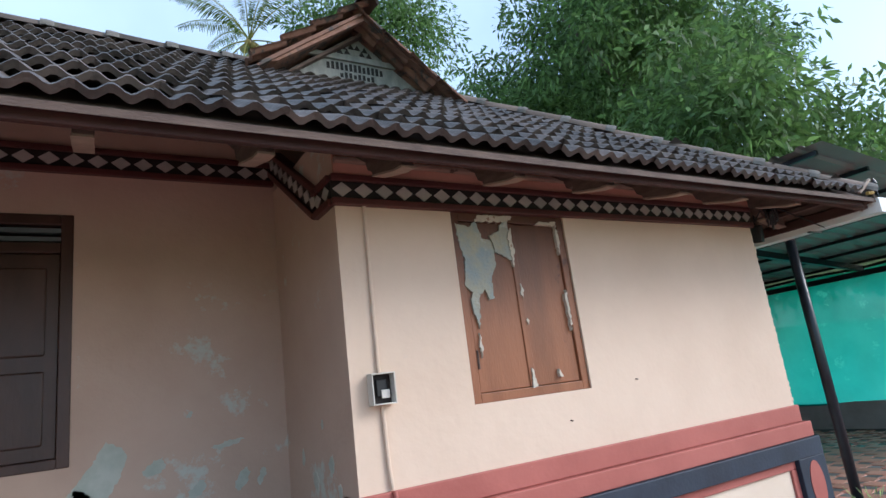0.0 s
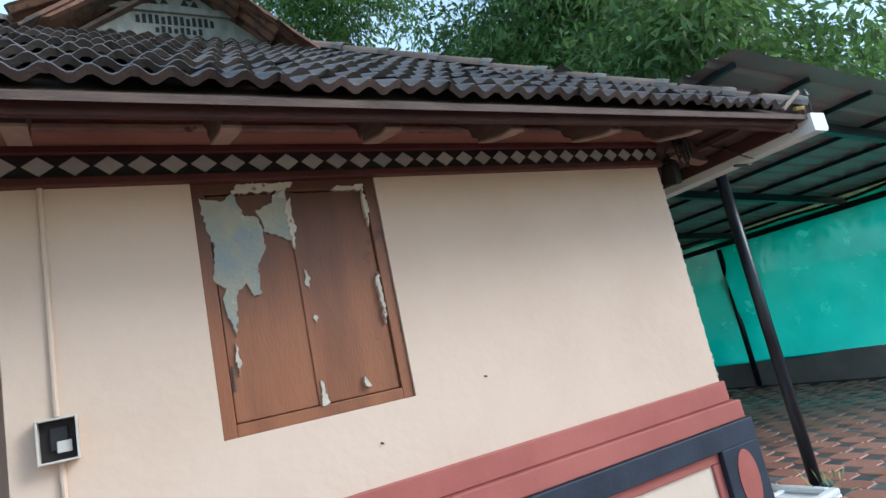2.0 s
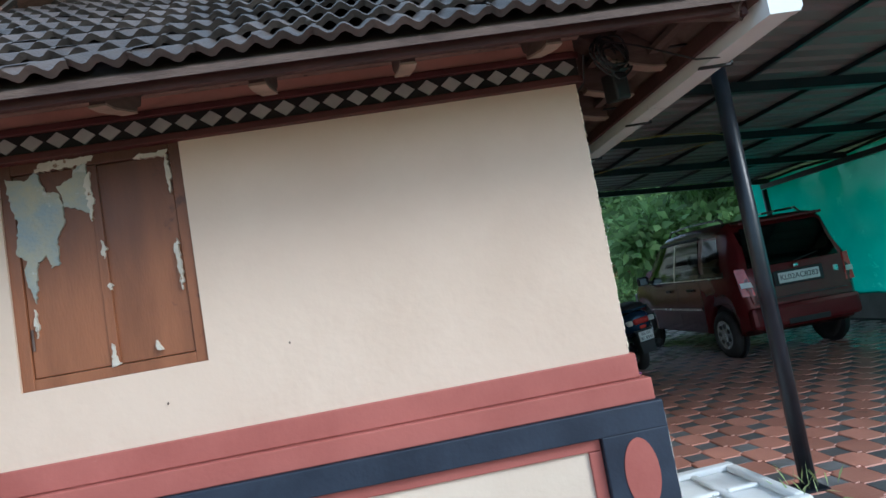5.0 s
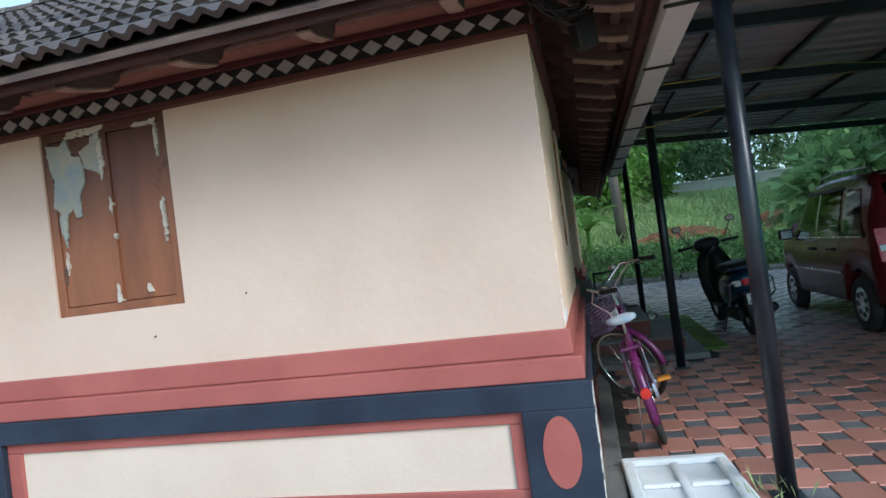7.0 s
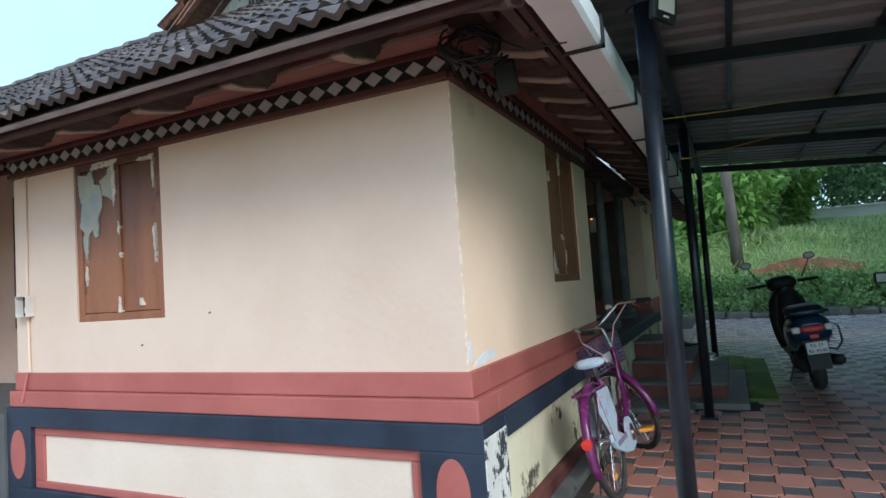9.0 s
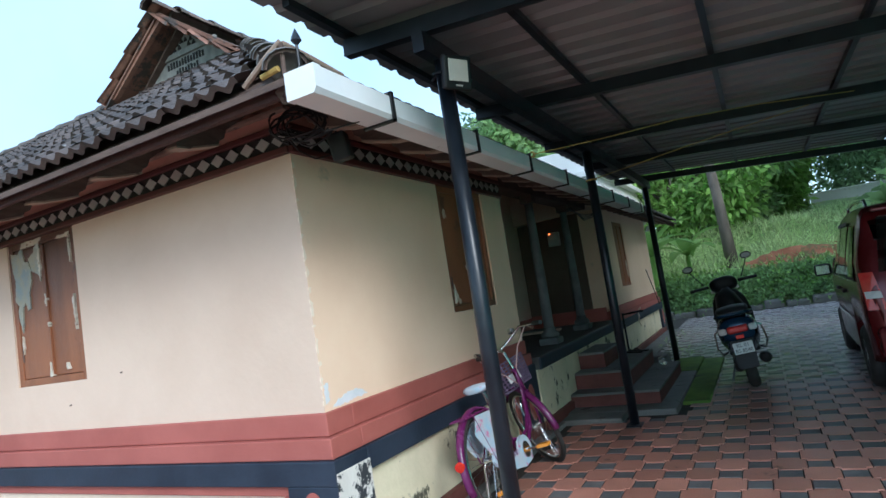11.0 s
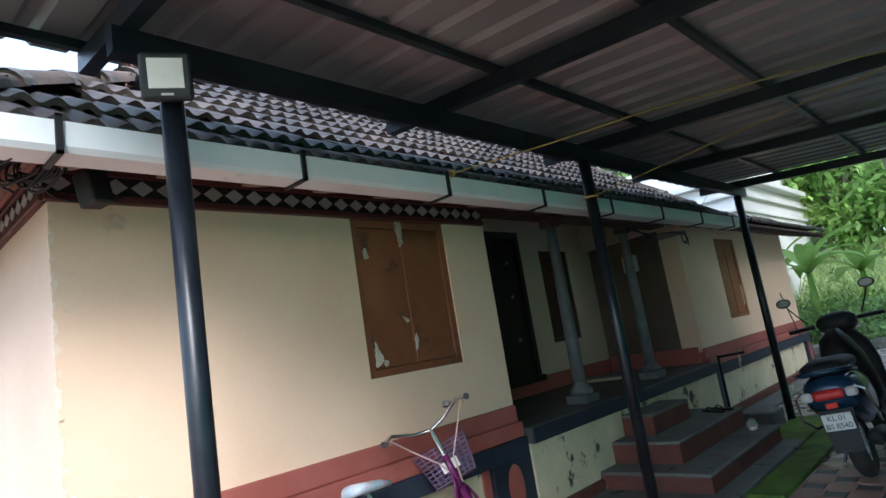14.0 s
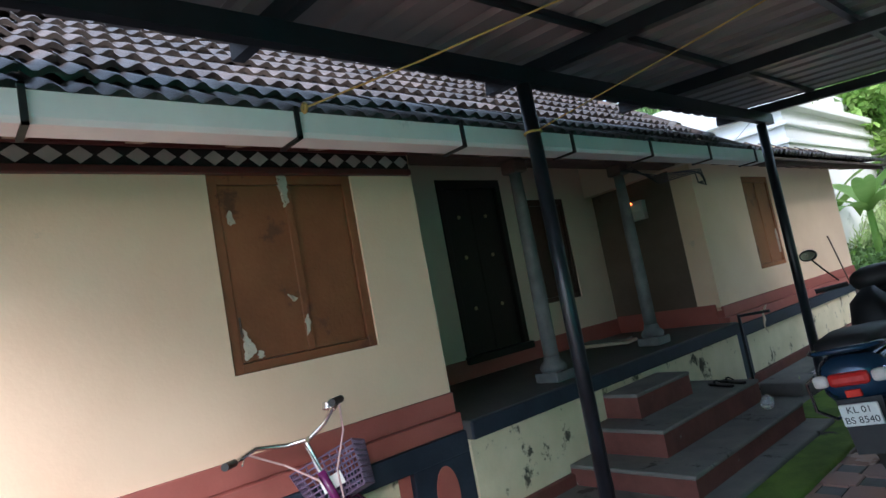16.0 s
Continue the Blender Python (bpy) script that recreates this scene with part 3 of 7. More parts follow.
sheet_of(bm, [(EAVE_X, EAVE_Y, E0), (EAVE_X, MAIN_Y, E0), (RIDGE_X, MAIN_Y, zr(HALF)), (RIDGE_X, EAVE_Y + A_TOP - 0.2, zr(HALF)), (EAVE_X - A_TOP, EAVE_Y + A_TOP, zr(A_TOP))])
sheet_of(bm, [(EAVE_X, MAIN_Y, E0), (EAVE_X, FAR_EAVE, E0), (RIDGE_X, FAR_EAVE, E0 + LOW * HALF), (RIDGE_X, MAIN_Y, E0 + LOW * HALF)])
sheet_of(bm, [(RIDGE_X, MAIN_Y, E0 + LOW * HALF), (RIDGE_X, FAR_EAVE, E0 + LOW * HALF), (-0.72, FAR_EAVE, E0), (-0.72, MAIN_Y, E0)])
sheet_of(bm, [(RIDGE_X, EAVE_Y + A_TOP - 0.2, zr(HALF)), (RIDGE_X, MAIN_Y, zr(HALF)), (-0.72, MAIN_Y, E0), (-0.72, EAVE_Y + A_TOP, E0)])
sheet_of(bm, [(-6, EAVE_Y + A_TOP, zr(A_TOP)), (1.7, EAVE_Y + A_TOP, zr(A_TOP)), (1.7, EAVE_Y + 2 * A_TOP, E0), (-6, EAVE_Y + 2 * A_TOP, E0)])
part("roof_boards", bm, OLDWOOD, roof)
fa = slope_frame((0, EAVE_Y, EAVE_Z - 0.03), (1, 0, 0), (0, 1, SLOPE))
lay_tiles(roof, fa, lambda u, v: u < EAVE_X - v * KC - 0.05, lambda u, v: u > -1.2, int(A_TOP / KC / GAUGE) + 1, -5.6, EAVE_X)
fb = slope_frame((EAVE_X, 0, EAVE_Z - 0.03), (0, 1, 0), (-1, 0, SLOPE))
roof_side = thing("roof_side", "side slope of dark weathered clay tiles", "roof", kind="structure")
lay_tiles(roof_side, fb, lambda u, v: u > EAVE_Y + v * KC + 0.05 and u < MAIN_Y, lambda u, v: u < 9.2 and v < 2.6, int(HALF / KC / GAUGE) + 1, EAVE_Y, MAIN_Y)
roof_low = thing("roof_low", "low far roof of dark weathered clay tiles", "roof", kind="structure")
lay_tiles(roof_low, slope_frame((EAVE_X, 0, EAVE_Z - 0.03), (0, 1, 0), (-1, 0, LOW)), lambda u, v: u < FAR_EAVE, lambda u, v: v < 1.3, 10, MAIN_Y + 0.1, FAR_EAVE)
structure("wall_gable_end", prismed([(EAVE_X - 0.6, E0 + LOW * 0.6 - 0.1), (RIDGE_X, E0), (-0.2, E0 + 0.1), (RIDGE_X, zr(HALF) - 0.04)], "y", MAIN_Y - 0.2, MAIN_Y - 0.05), PLASTER, "plain wall closing the end of the high roof")
ridges = thing("ridge", "row of half-round ridge tiles set in mortar", "ridge", kind="structure")
HZ = 0.015
ridge_run(ridges, (EAVE_X - 0.03, EAVE_Y + 0.03, EAVE_Z + HZ), (EAVE_X - A_TOP, EAVE_Y + A_TOP, EAVE_Z + SLOPE * A_TOP + HZ))
plug = bmesh.new()
tube(plug, [(EAVE_X - 0.045, EAVE_Y + 0.045, EAVE_Z + 0.03), (EAVE_X - 0.12, EAVE_Y + 0.12, EAVE_Z + 0.085)], 0.072, 12)
part("mortar_plug", plug, MORTAR, ridges)
ridge_run(ridges, (EAVE_X - 0.05, MAIN_Y, EAVE_Z + HZ), (RIDGE_X, MAIN_Y, RIDGE_Z + HZ))
ridge_run(ridges, (-5.6, EAVE_Y + A_TOP, EAVE_Z + SLOPE * A_TOP + 0.01), (1.65, EAVE_Y + A_TOP, EAVE_Z + SLOPE * A_TOP + 0.01))
ridge_run(ridges, (RIDGE_X, EAVE_Y + A_TOP - 0.2, RIDGE_Z + 0.03), (RIDGE_X, MAIN_Y, RIDGE_Z + 0.03))

# fascia boards under the tile edge
structure("fascia_front", boxed(-6, EAVE_Y + 0.045, EAVE_Z - 0.088, EAVE_X - 0.05, EAVE_Y + 0.075, EAVE_Z - 0.03, bevel=0.004), FASCIA, "dark maroon fascia board under the tiles", "fascia")
structure("fascia_side", boxed(EAVE_X - 0.08, EAVE_Y + 0.045, EAVE_Z - 0.105, EAVE_X - 0.05, FAR_EAVE, EAVE_Z - 0.03, bevel=0.004), FASCIA, "dark maroon fascia board under the tiles", "fascia")


eave_gap = thing("eave_board", "dark wall plate with a worn pale edge above the frieze", "board", kind="structure")
part("plate", boxed(REC_X, YA - 0.02, 2.454, XB + 0.02, YA, 2.72, bevel=0.004), ROSE, eave_gap, "faded rose board")
part("side_plate", boxed(XB, YA + 0.002, 2.454, XB + 0.02, VER_Y0, 2.72, bevel=0.004), ROSE, eave_gap, "faded rose board")
part("pale_edge", boxed(REC_X, YA - 0.06, 2.512, XB + 0.045, YA - 0.021, 2.535, bevel=0.003), PALEWOOD, eave_gap, "worn pale edge")


# rafter tails with carved ends
def rafter_tail():
    th = thing("rafter_tail", "dark wooden rafter board with a pale lower edge", "rafter", group="rafter ends under the eaves")
    poly = [(0.66, 0.405), (0.13, 0.035), (0.13, -0.065), (0.20, -0.058), (0.40, -0.005), (0.415, 0.02), (0.45, 0.04), (0.47, 0.09), (0.66, 0.22)]
    part("board", prismed(poly, "x", -0.032, 0.032), OLDWOOD, th)
    part("lower_edge", prismed([(0.125, -0.0695), (0.20, -0.0625), (0.408, -0.0095), (0.408, 0.001), (0.20, -0.052), (0.125, -0.059)], "x", -0.035, 0.035), PALEWOOD, th, "pale worn lower edge")
    return th


tail = rafter_tail()
tail.matrix_world = pose(-3.9, EAVE_Y, EAVE_Z - 0.02)
for i in range(1, 15):
    copy_thing(tail, pose(-4.14 + 0.625 * i, EAVE_Y, EAVE_Z - 0.02, 0, 0, 3 * math.sin(5 * i)))
for i in range(27):
    copy_thing(tail, pose(EAVE_X, 2.98 + 0.43 * i, EAVE_Z - 0.005, 0, 0, 90 + 3 * math.sin(7 * i)))
corner = thing("hip_rafter", "thick dark corner rafter under the hip", "rafter")
part("beam", tubed([(EAVE_X - 0.06, EAVE_Y + 0.06, EAVE_Z - 0.07), (XB - 0.1, YA + 0.1, EAVE_Z + 0.34)], 0.055, 6), OLDWOOD, corner)
battens = thing("eave_battens", "rough pale battens under the eaves", "batten")
for k in range(3):
    d = 0.16 + 0.17 * k
    part("batten", boxed(-5.9, EAVE_Y + d, zr(d) - 0.075, EAVE_X - d, EAVE_Y + d + 0.05, zr(d) - 0.045), OLDWOOD, battens)
    part("batten", boxed(EAVE_X - d - 0.05, EAVE_Y + d, zr(d) - 0.075, EAVE_X - d, FAR_EAVE - d, zr(d) - 0.045), OLDWOOD, battens)

# ---- gable on the roof ----
GX, GY, GZ = 2.30, EAVE_Y + A_TOP - 0.10, EAVE_Z + SLOPE * (A_TOP - 0.10) - 0.03
gable = thing("gable", "grey carved wooden gable under red-brown tiles", "gable", kind="structure")
GW, GH = 0.72, 0.53
part("gable_board", prismed([(GX - GW, GZ), (GX + GW, GZ), (GX, GZ + GH)], "y", GY, GY + 0.05), GABLE_WOOD, gable)
part("sill_board", boxed(GX - GW - 0.02, GY - 0.05, GZ - 0.02, GX + GW + 0.02, GY + 0.02, GZ + 0.035, bevel=0.006), MORTAR, gable)
part("cross_board", boxed(GX - 0.45, GY - 0.025, GZ + 0.255, GX + 0.45, GY + 0.01, GZ + 0.31, bevel=0.006), GABLE_WOOD, gable)
for s in (-1, 1):
    bm = bmesh.new()
    for i, (x, z) in enumerate([(0.07, 0.335), (0.14, 0.33), (0.03, 0.39), (0.10, 0.378)]):
        prism(bm, [(GX + s * (x - 0.028), GZ + z), (GX + s * (x + 0.028), GZ + z), (GX + s * x, GZ + z + 0.05)], "y", GY - 0.006, GY + 0.004)
    part("fretwork", bm, HOLE, gable)
    part("verge_board", prismed([(GX + s * (GW + 0.06), GZ - 0.02), (GX + s * (GW + 0.20), GZ - 0.05), (GX, GZ + GH + 0.08), (GX, GZ + GH - 0.01)], "y", GY - 0.26, GY - 0.21), GABLE_TILE, gable)
for k in range(13):
    part("lettering_bar", boxed(GX - 0.27 + 0.042 * k, GY - 0.006, GZ + 0.165, GX - 0.245 + 0.042 * k, GY + 0.002, GZ + (0.235 if k % 4 else 0.222)), HOLE, gable)
for k in range(8):
    part("lettering_bar", boxed(GX - 0.15 + 0.042 * k, GY - 0.005, GZ + 0.095, GX - 0.125 + 0.042 * k, GY + 0.002, GZ + (0.145 if k % 3 else 0.132)), HOLE, gable)
gtile = TILE_ME.copy()
gtile.materials.clear()
gtile.materials.append(GABLE_TILE)
for s in (-1, 1):
    fr = slope_frame((GX + s * (GW + 0.24), GY - 0.30, GZ - 0.08), (0, -s, 0), (-s, 0, 0.725)) if s > 0 else slope_frame((GX + s * (GW + 0.24), GY - 0.30, GZ - 0.08), (0, -1, 0), (1, 0, 0.725))
    for r in range(4):
        for c in range(5):
            ob = new("gable_tile", gtile)
            ob.parent = gable
            off = -c * PITCH - 0.1
            ob.matrix_local = fr @ Matrix.Translation((off, r * GAUGE, 0.012)) @ Euler((0, 0, radians((-1) ** (r + c) * 1.5))).to_matrix().to_4x4()
bm = bmesh.new()
for s in (-1, 1):
    sheet_of(bm, [(GX + s * (GW + 0.24), GY - 0.28, GZ - 0.10), (GX, GY - 0.28, GZ - 0.10 + 0.725 * (GW + 0.24)), (GX, GY + 1.0, GZ - 0.10 + 0.725 * (GW + 0.24)), (GX + s * (GW + 0.24), GY + 1.0, GZ - 0.10)], 0.025)
part("gable_boards", bm, GABLE_TILE, gable)
gr = thing("gable_ridge", "red-brown ridge tiles over the gable", "ridge")
ridge_run(gr, (GX, GY - 0.36, GZ + 0.725 * (GW + 0.24) - 0.06), (GX, GY + 0.9, GZ + 0.725 * (GW + 0.24) - 0.06), 0.40, 0.085)

# ---- car shed ----
def zs(x):
    return 2.83 - 0.078 * (x - 5.3)


SH_X0, SH_X1, SH_Y0, SH_Y1 = 5.18, 10.75, 2.42, 9.86
shed = thing("car_shed", "lean-to car shed of black steel and corrugated sheet", "shed", kind="structure")
verts, faces = [], []
prof = [0.0, 0.0, 0.028, 0.028]
ys = []
y = SH_Y0
i = 0
while y < SH_Y1:
    for dy, h in ((0.0, 0.0), (0.13, 0.0), (0.155, 0.026), (0.195, 0.026), (0.22, 0.0)):
        ys.append((y + dy, h))
    y += 0.2201
for x in (SH_X0, SH_X1):
    verts += [(x, yy, zs(x) + h + 0.005) for yy, h in ys]
for x in (SH_X0, SH_X1):
    verts += [(x, yy, zs(x) + h + 0.0065) for yy, h in ys]
m_ = len(ys)
for k in range(m_ - 1):
    faces.append((k, k + 1, m_ + k + 1, m_ + k))
    faces.append((2 * m_ + k, 3 * m_ + k, 3 * m_ + k + 1, 2 * m_ + k + 1))
arrays("roof_sheet", verts, faces, SHEET, shed)


def bar(name, a, b, w, h, parent, material=STEEL):
    """A square hollow bar from a to b, its top on the line."""
    a, b = Vector(a), Vector(b)
    d = (b - a).normalized()
    s = d.cross(Vector((0, 0, 1))).normalized()
    u = s.cross(d)
    bm = bmesh.new()
    vs = [[bm.verts.new(p + s * sx * w / 2 + u * uz) for sx, uz in ((-1, 0), (1, 0), (1, -h), (-1, -h))] for p in (a, b)]
    for i in range(4):
        bm.faces.new((vs[0][i], vs[0][(i + 1) % 4], vs[1][(i + 1) % 4], vs[1][i]))
    bm.faces.new(vs[0])
    bm.faces.new(vs[1][::-1])
    return part(name, bm, material, parent)


RAFT = (3.03, 4.69, 6.37, 7.93, 9.72)
for y in RAFT:
    bar("rafter", (5.29, y, zs(5.29) - 0.04), (10.6, y, zs(10.6) - 0.04), 0.06, 0.085, shed)
for x in (5.32, 6.13, 6.95, 7.77, 8.59, 9.41, 10.23):
    bar("purlin", (x, SH_Y0 + 0.12, zs(x)), (x, SH_Y1 - 0.02, zs(x)), 0.038, 0.038, shed)
bar("main_beam", (5.735, SH_Y0 + 0.55, zs(5.735) - 0.127), (5.735, SH_Y1 - 0.05, zs(5.735) - 0.127), 0.06, 0.10, shed)
bar("main_beam", (10.35, SH_Y0 + 0.2, zs(10.35) - 0.127), (10.35, SH_Y1 - 0.05, zs(10.35) - 0.127), 0.06, 0.08, shed)
for x, y in ((5.76, 3.16), (5.73, 6.16), (5.71, 9.62), (10.69, 3.6), (10.345, 6.69), (10.32, 9.72)):
    ztop = zs(x) - 0.228
    part("post", tubed([(x, y, -0.03), (x, y, ztop)], 0.042, 14), STEEL, shed, "", True)
    part("base_plate", boxed(x - 0.07, y - 0.07, -0.02, x + 0.07, y + 0.07, 0.006), STEEL, shed)

# shade net and low wall along the far side
structure("wall_boundary", boxed(10.45, -5, -0.1, 10.62, 11.0, 0.40, bevel=0.01), CEMENT, "low mossy grey boundary wall")
verts, faces = [], []
ny, nz = 160, 24
for j in range(nz + 1):
    for i in range(ny + 1):
        y = -1.0 + 11.6 * i / ny
        f = j / nz
        top = 2.40 - 0.05 * abs(math.sin(y * 0.9)) + 0.015 * math.sin(y * 3.7)
        z = 0.36 + f * (top - 0.36)
        x = 10.43 - 0.10 * math.sin(math.pi * f) + 0.06 * noise.noise((y * 1.2, z * 1.5, 0)) + 0.03 * noise.noise((y * 3.5 + z * 2, z * 2.5, 4)) + 0.015 * math.sin(y * 4 + z * 2)
        verts.append((x, y, z))
for j in range(nz):
    for i in range(ny):
        a = j * (ny + 1) + i
        faces.append((a, a + 1, a + ny + 2, a + ny + 1))
net = thing("shade_net", "sagging green shade net hung along the shed", "shade net")
cloth = arrays("cloth", verts, faces, NETMAT, net, True)
part("hem", tubed([(10.42, -1.0 + 0.29 * i, 2.42 - 0.05 * abs(math.sin((-1.0 + 0.29 * i) * 0.9)) + 0.015 * math.sin((-1.0 + 0.29 * i) * 3.7)) for i in range(41)], 0.022, 6), BLACKPL, net, "black rolled hem")

# ---- gutter ----
gut = thing("gutter", "white plastic box gutter in black brackets", "gutter")
G0, G1, GZ0, GZ1 = 5.475, 5.62, 2.235, 2.345
GY0, GY1 = 2.29, 9.78
part("trough", prismed([(G0, GZ1), (G0, GZ0), (G1 - 0.015, GZ0), (G1, GZ0 + 0.02), (G1, GZ1), (G1 - 0.006, GZ1), (G1 - 0.006, GZ0 + 0.02), (G1 - 0.02, GZ0 + 0.006), (G0 + 0.006, GZ0 + 0.006), (G0 + 0.006, GZ1)], "y", GY0, GY1), GUTTER, gut)
part("end_cap", prismed([(G0 - 0.003, GZ1 + 0.004), (G0 - 0.003, GZ0 - 0.003), (G1 - 0.012, GZ0 - 0.003), (G1 + 0.003, GZ0 + 0.02), (G1 + 0.003, GZ1 + 0.004)], "y", GY0 - 0.012, GY0 + 0.03), GUTTER, gut)
for i in range(8):
    y = 2.83 + 0.96 * i
    bm = bmesh.new()
    box(bm, G1 + 0.001, y - 0.011, GZ0 - 0.012, G1 + 0.012, y + 0.011, GZ1 + 0.02)
    box(bm, G0 - 0.02, y - 0.011, GZ0 - 0.012, G1 + 0.012, y + 0.011, GZ0 - 0.001)
    box(bm, G0 - 0.15, y - 0.011, GZ1 + 0.012, G1 + 0.012, y + 0.011, GZ1 + 0.02)
    part("bracket", bm, BLACKPL, gut, "black strap bracket")


# ---- shapes for the things ----
def loft(bm, rings, cap=True):
    vs = [[bm.verts.new(p) for p in r] for r in rings]
    n = len(rings[0])
    for a, b in zip(vs, vs[1:]):
        for k in range(n):
            bm.faces.new((a[k], a[(k + 1) % n], b[(k + 1) % n], b[k]))
    if cap:
        bm.faces.new(vs[0][::-1])
        bm.faces.new(vs[-1])
    return bm


def oval_y(y, cx, cz, rx, rz, n=16, p=2.6):
    """A rounded-square ring in the plane of one y."""
    out = []
    for k in range(n):
        t = 2 * math.pi * k / n
        c, s = math.cos(t), math.sin(t)
        out.append((cx + rx * math.copysign(abs(c) ** (2 / p), c), y, cz + rz * math.copysign(abs(s) ** (2 / p), s)))
    return out


def oval_z(z, cx, cy, rx, ry, n=16, p=2.0):
    return [(q[0], q[2], z) for q in oval_y(0, cx, cy, rx, ry, n, p)]


def torus(bm, c, axis, R, r, seg=32, sub=8):
    ax = Vector(axis).normalized()
    u = ax.orthogonal().normalized()
    w = ax.cross(u)
    vs = []
    for i in range(seg):
        t = 2 * math.pi * i / seg
        d = math.cos(t) * u + math.sin(t) * w
        vs.append([bm.verts.new(Vector(c) + d * (R + r * math.cos(s)) + ax * r * math.sin(s)) for s in [2 * math.pi * j / sub for j in range(sub)]])
    for i in range(seg):
        for j in range(sub):
            a, b = vs[i], vs[(i + 1) % seg]
            bm.faces.new((a[j], a[(j + 1) % sub], b[(j + 1) % sub], b[j]))
    return bm


def disc(bm, c, axis, r, h, seg=24):
    ax = Vector(axis).normalized()
    return tube(bm, [Vector(c) - ax * h / 2, Vector(c) + ax * h / 2], r, seg)


def panel_bm(pts, thick, way):
    """A flat panel from corner points, thickened along a way."""
    bm = bmesh.new()
    a = [bm.verts.new(p) for p in pts]
    b = [bm.verts.new(Vector(p) + Vector(way) * thick) for p in pts]
    n = len(pts)
    bm.faces.new(a)
    bm.faces.new(b[::-1])
    for i in range(n):
        bm.faces.new((a[i], b[i], b[(i + 1) % n], a[(i + 1) % n]))
    return bm


def ragged(cx, cz, pts, seed):
    """A ragged outline: scaled and roughened between its corner points."""
    rng = random.Random(seed)
    out = []
    for (x0, z0), (x1, z1) in zip(pts, pts[1:] + pts[:1]):
        n = max(3, int(math.hypot(x1 - x0, z1 - z0) / 0.012))
        for k in range(n):
            f = k / n
            out.append((cx + x0 + (x1 - x0) * f + rng.uniform(-0.006, 0.006), cz + z0 + (z1 - z0) * f + rng.uniform(-0.006, 0.006)))
    return out


CHIP = mat("pale primer showing in paint chips", (0.50, 0.45, 0.37), (0.60, 0.55, 0.46), 14, 0.9, 0.4, 60, stain=((0.22, 0.12, 0.07), 22, 0.60))


# ---- windows and doors ----
def shutter_window(name, m, w, h, label, split, patches=(), paint=SHUTTER):
    """Closed double shutters; local x runs along the wall, -y out of it, z up from the sill."""
    th = thing(name, label, "window", m, kind="structure")
    f = 0.055
    part("frame_left", boxed(0, 0.012, 0, f, 0.12, h, bevel=0.004), paint, th)
    part("frame_right", boxed(w - f, 0.012, 0, w, 0.12, h, bevel=0.004), paint, th)
    part("frame_bottom", boxed(f, 0.012, 0, w - f, 0.12, 0.05, bevel=0.004), paint, th)
    part("frame_top", boxed(f, 0.012, h - 0.07, w - f, 0.12, h, bevel=0.004), paint, th)
    s = f + (w - 2 * f) * split
    for nm, a, b, dy in (("shutter", f + 0.003, s - 0.003, 0.020), ("shutter", s + 0.003, w - f - 0.003, 0.026)):
        leaf = part(nm, boxed(a, dy, 0.053, b, dy + 0.03, h - 0.073, bevel=0.005), paint, th)
        for x in (a + 0.012,):
            part("hinge", tubed([(x if nm else b, dy - 0.004, 0.18), (x, dy - 0.004, 0.28)], 0.006, 6), OLDWOOD, leaf)
    part("cover_strip", boxed(s - 0.022, 0.012, 0.053, s + 0.022, 0.03, h - 0.073, bevel=0.004), paint, th)
    for k, (cx, cz, pts) in enumerate(patches):
        part("peeled_patch", prismed(ragged(cx, cz, pts, k), "y", 0.0078 - 0.0006 * k, 0.03), BARE if len(pts) > 5 else CHIP, th, "flaked paint showing grey-blue wood" if len(pts) > 5 else "pale paint chip")
    return th


chips = [(0.095, 0.30, [(0, -0.06), (0.012, 0), (0, 0.07), (-0.01, 0)]), (0.43, 0.60, [(0, -0.05), (0.014, 0), (0, 0.05), (-0.008, 0)]),
         (0.44, 0.42, [(0, -0.02), (0.015, 0), (0, 0.02), (-0.01, 0)]), (0.42, 0.10, [(-0.012, -0.05), (0.03, -0.045), (0.012, 0.0), (0.0, 0.06)]),
         (0.62, 0.10, [(0, -0.015), (0.016, -0.01), (0.0, 0.03), (-0.006, 0)]), (0.765, 0.52, [(0.0, -0.17), (0.012, -0.1), (0.009, 0.08), (-0.010, 0.05)]),
         (0.77, 0.92, [(0, -0.1), (0.014, 0), (0, 0.1), (-0.012, 0)]), (0.40, 0.84, [(0, -0.10), (0.018, 0), (0.01, 0.14), (-0.02, 0.10)])]
big = [(0.145, 0.74, [(-0.12, 0.26), (-0.02, 0.24), (0.02, 0.28), (0.06, 0.17), (0.12, 0.16), (0.13, 0.02), (0.08, -0.06), (0.085, -0.17), (0.05, -0.19), (0.03, -0.13), (-0.01, -0.15), (-0.02, -0.22), (-0.04, -0.34), (-0.075, -0.20), (-0.06, -0.14), (-0.10, -0.10), (-0.08, 0.05), (-0.10, 0.12)]),
       (0.35, 0.90, [(-0.09, 0.03), (-0.02, 0.07), (0.0, 0.11), (0.05, 0.13), (0.05, -0.12), (-0.01, -0.09), (-0.07, -0.07)]),
       (0.30, 1.035, [(-0.14, -0.02), (0.10, -0.015), (0.14, 0.02), (-0.10, 0.025)]), (0.70, 1.02, [(-0.08, -0.008), (0.06, -0.012), (0.08, 0.012), (-0.05, 0.01)])]
shutter_window("window_1", pose(WIN_A[0], YA, WIN_A[2]), WIN_A[1] - WIN_A[0], WIN_A[3] - WIN_A[2], "closed orange-brown shutters with flaking paint and bare wood", 0.5, big + chips, SHUTTER_OLD_SHADED)
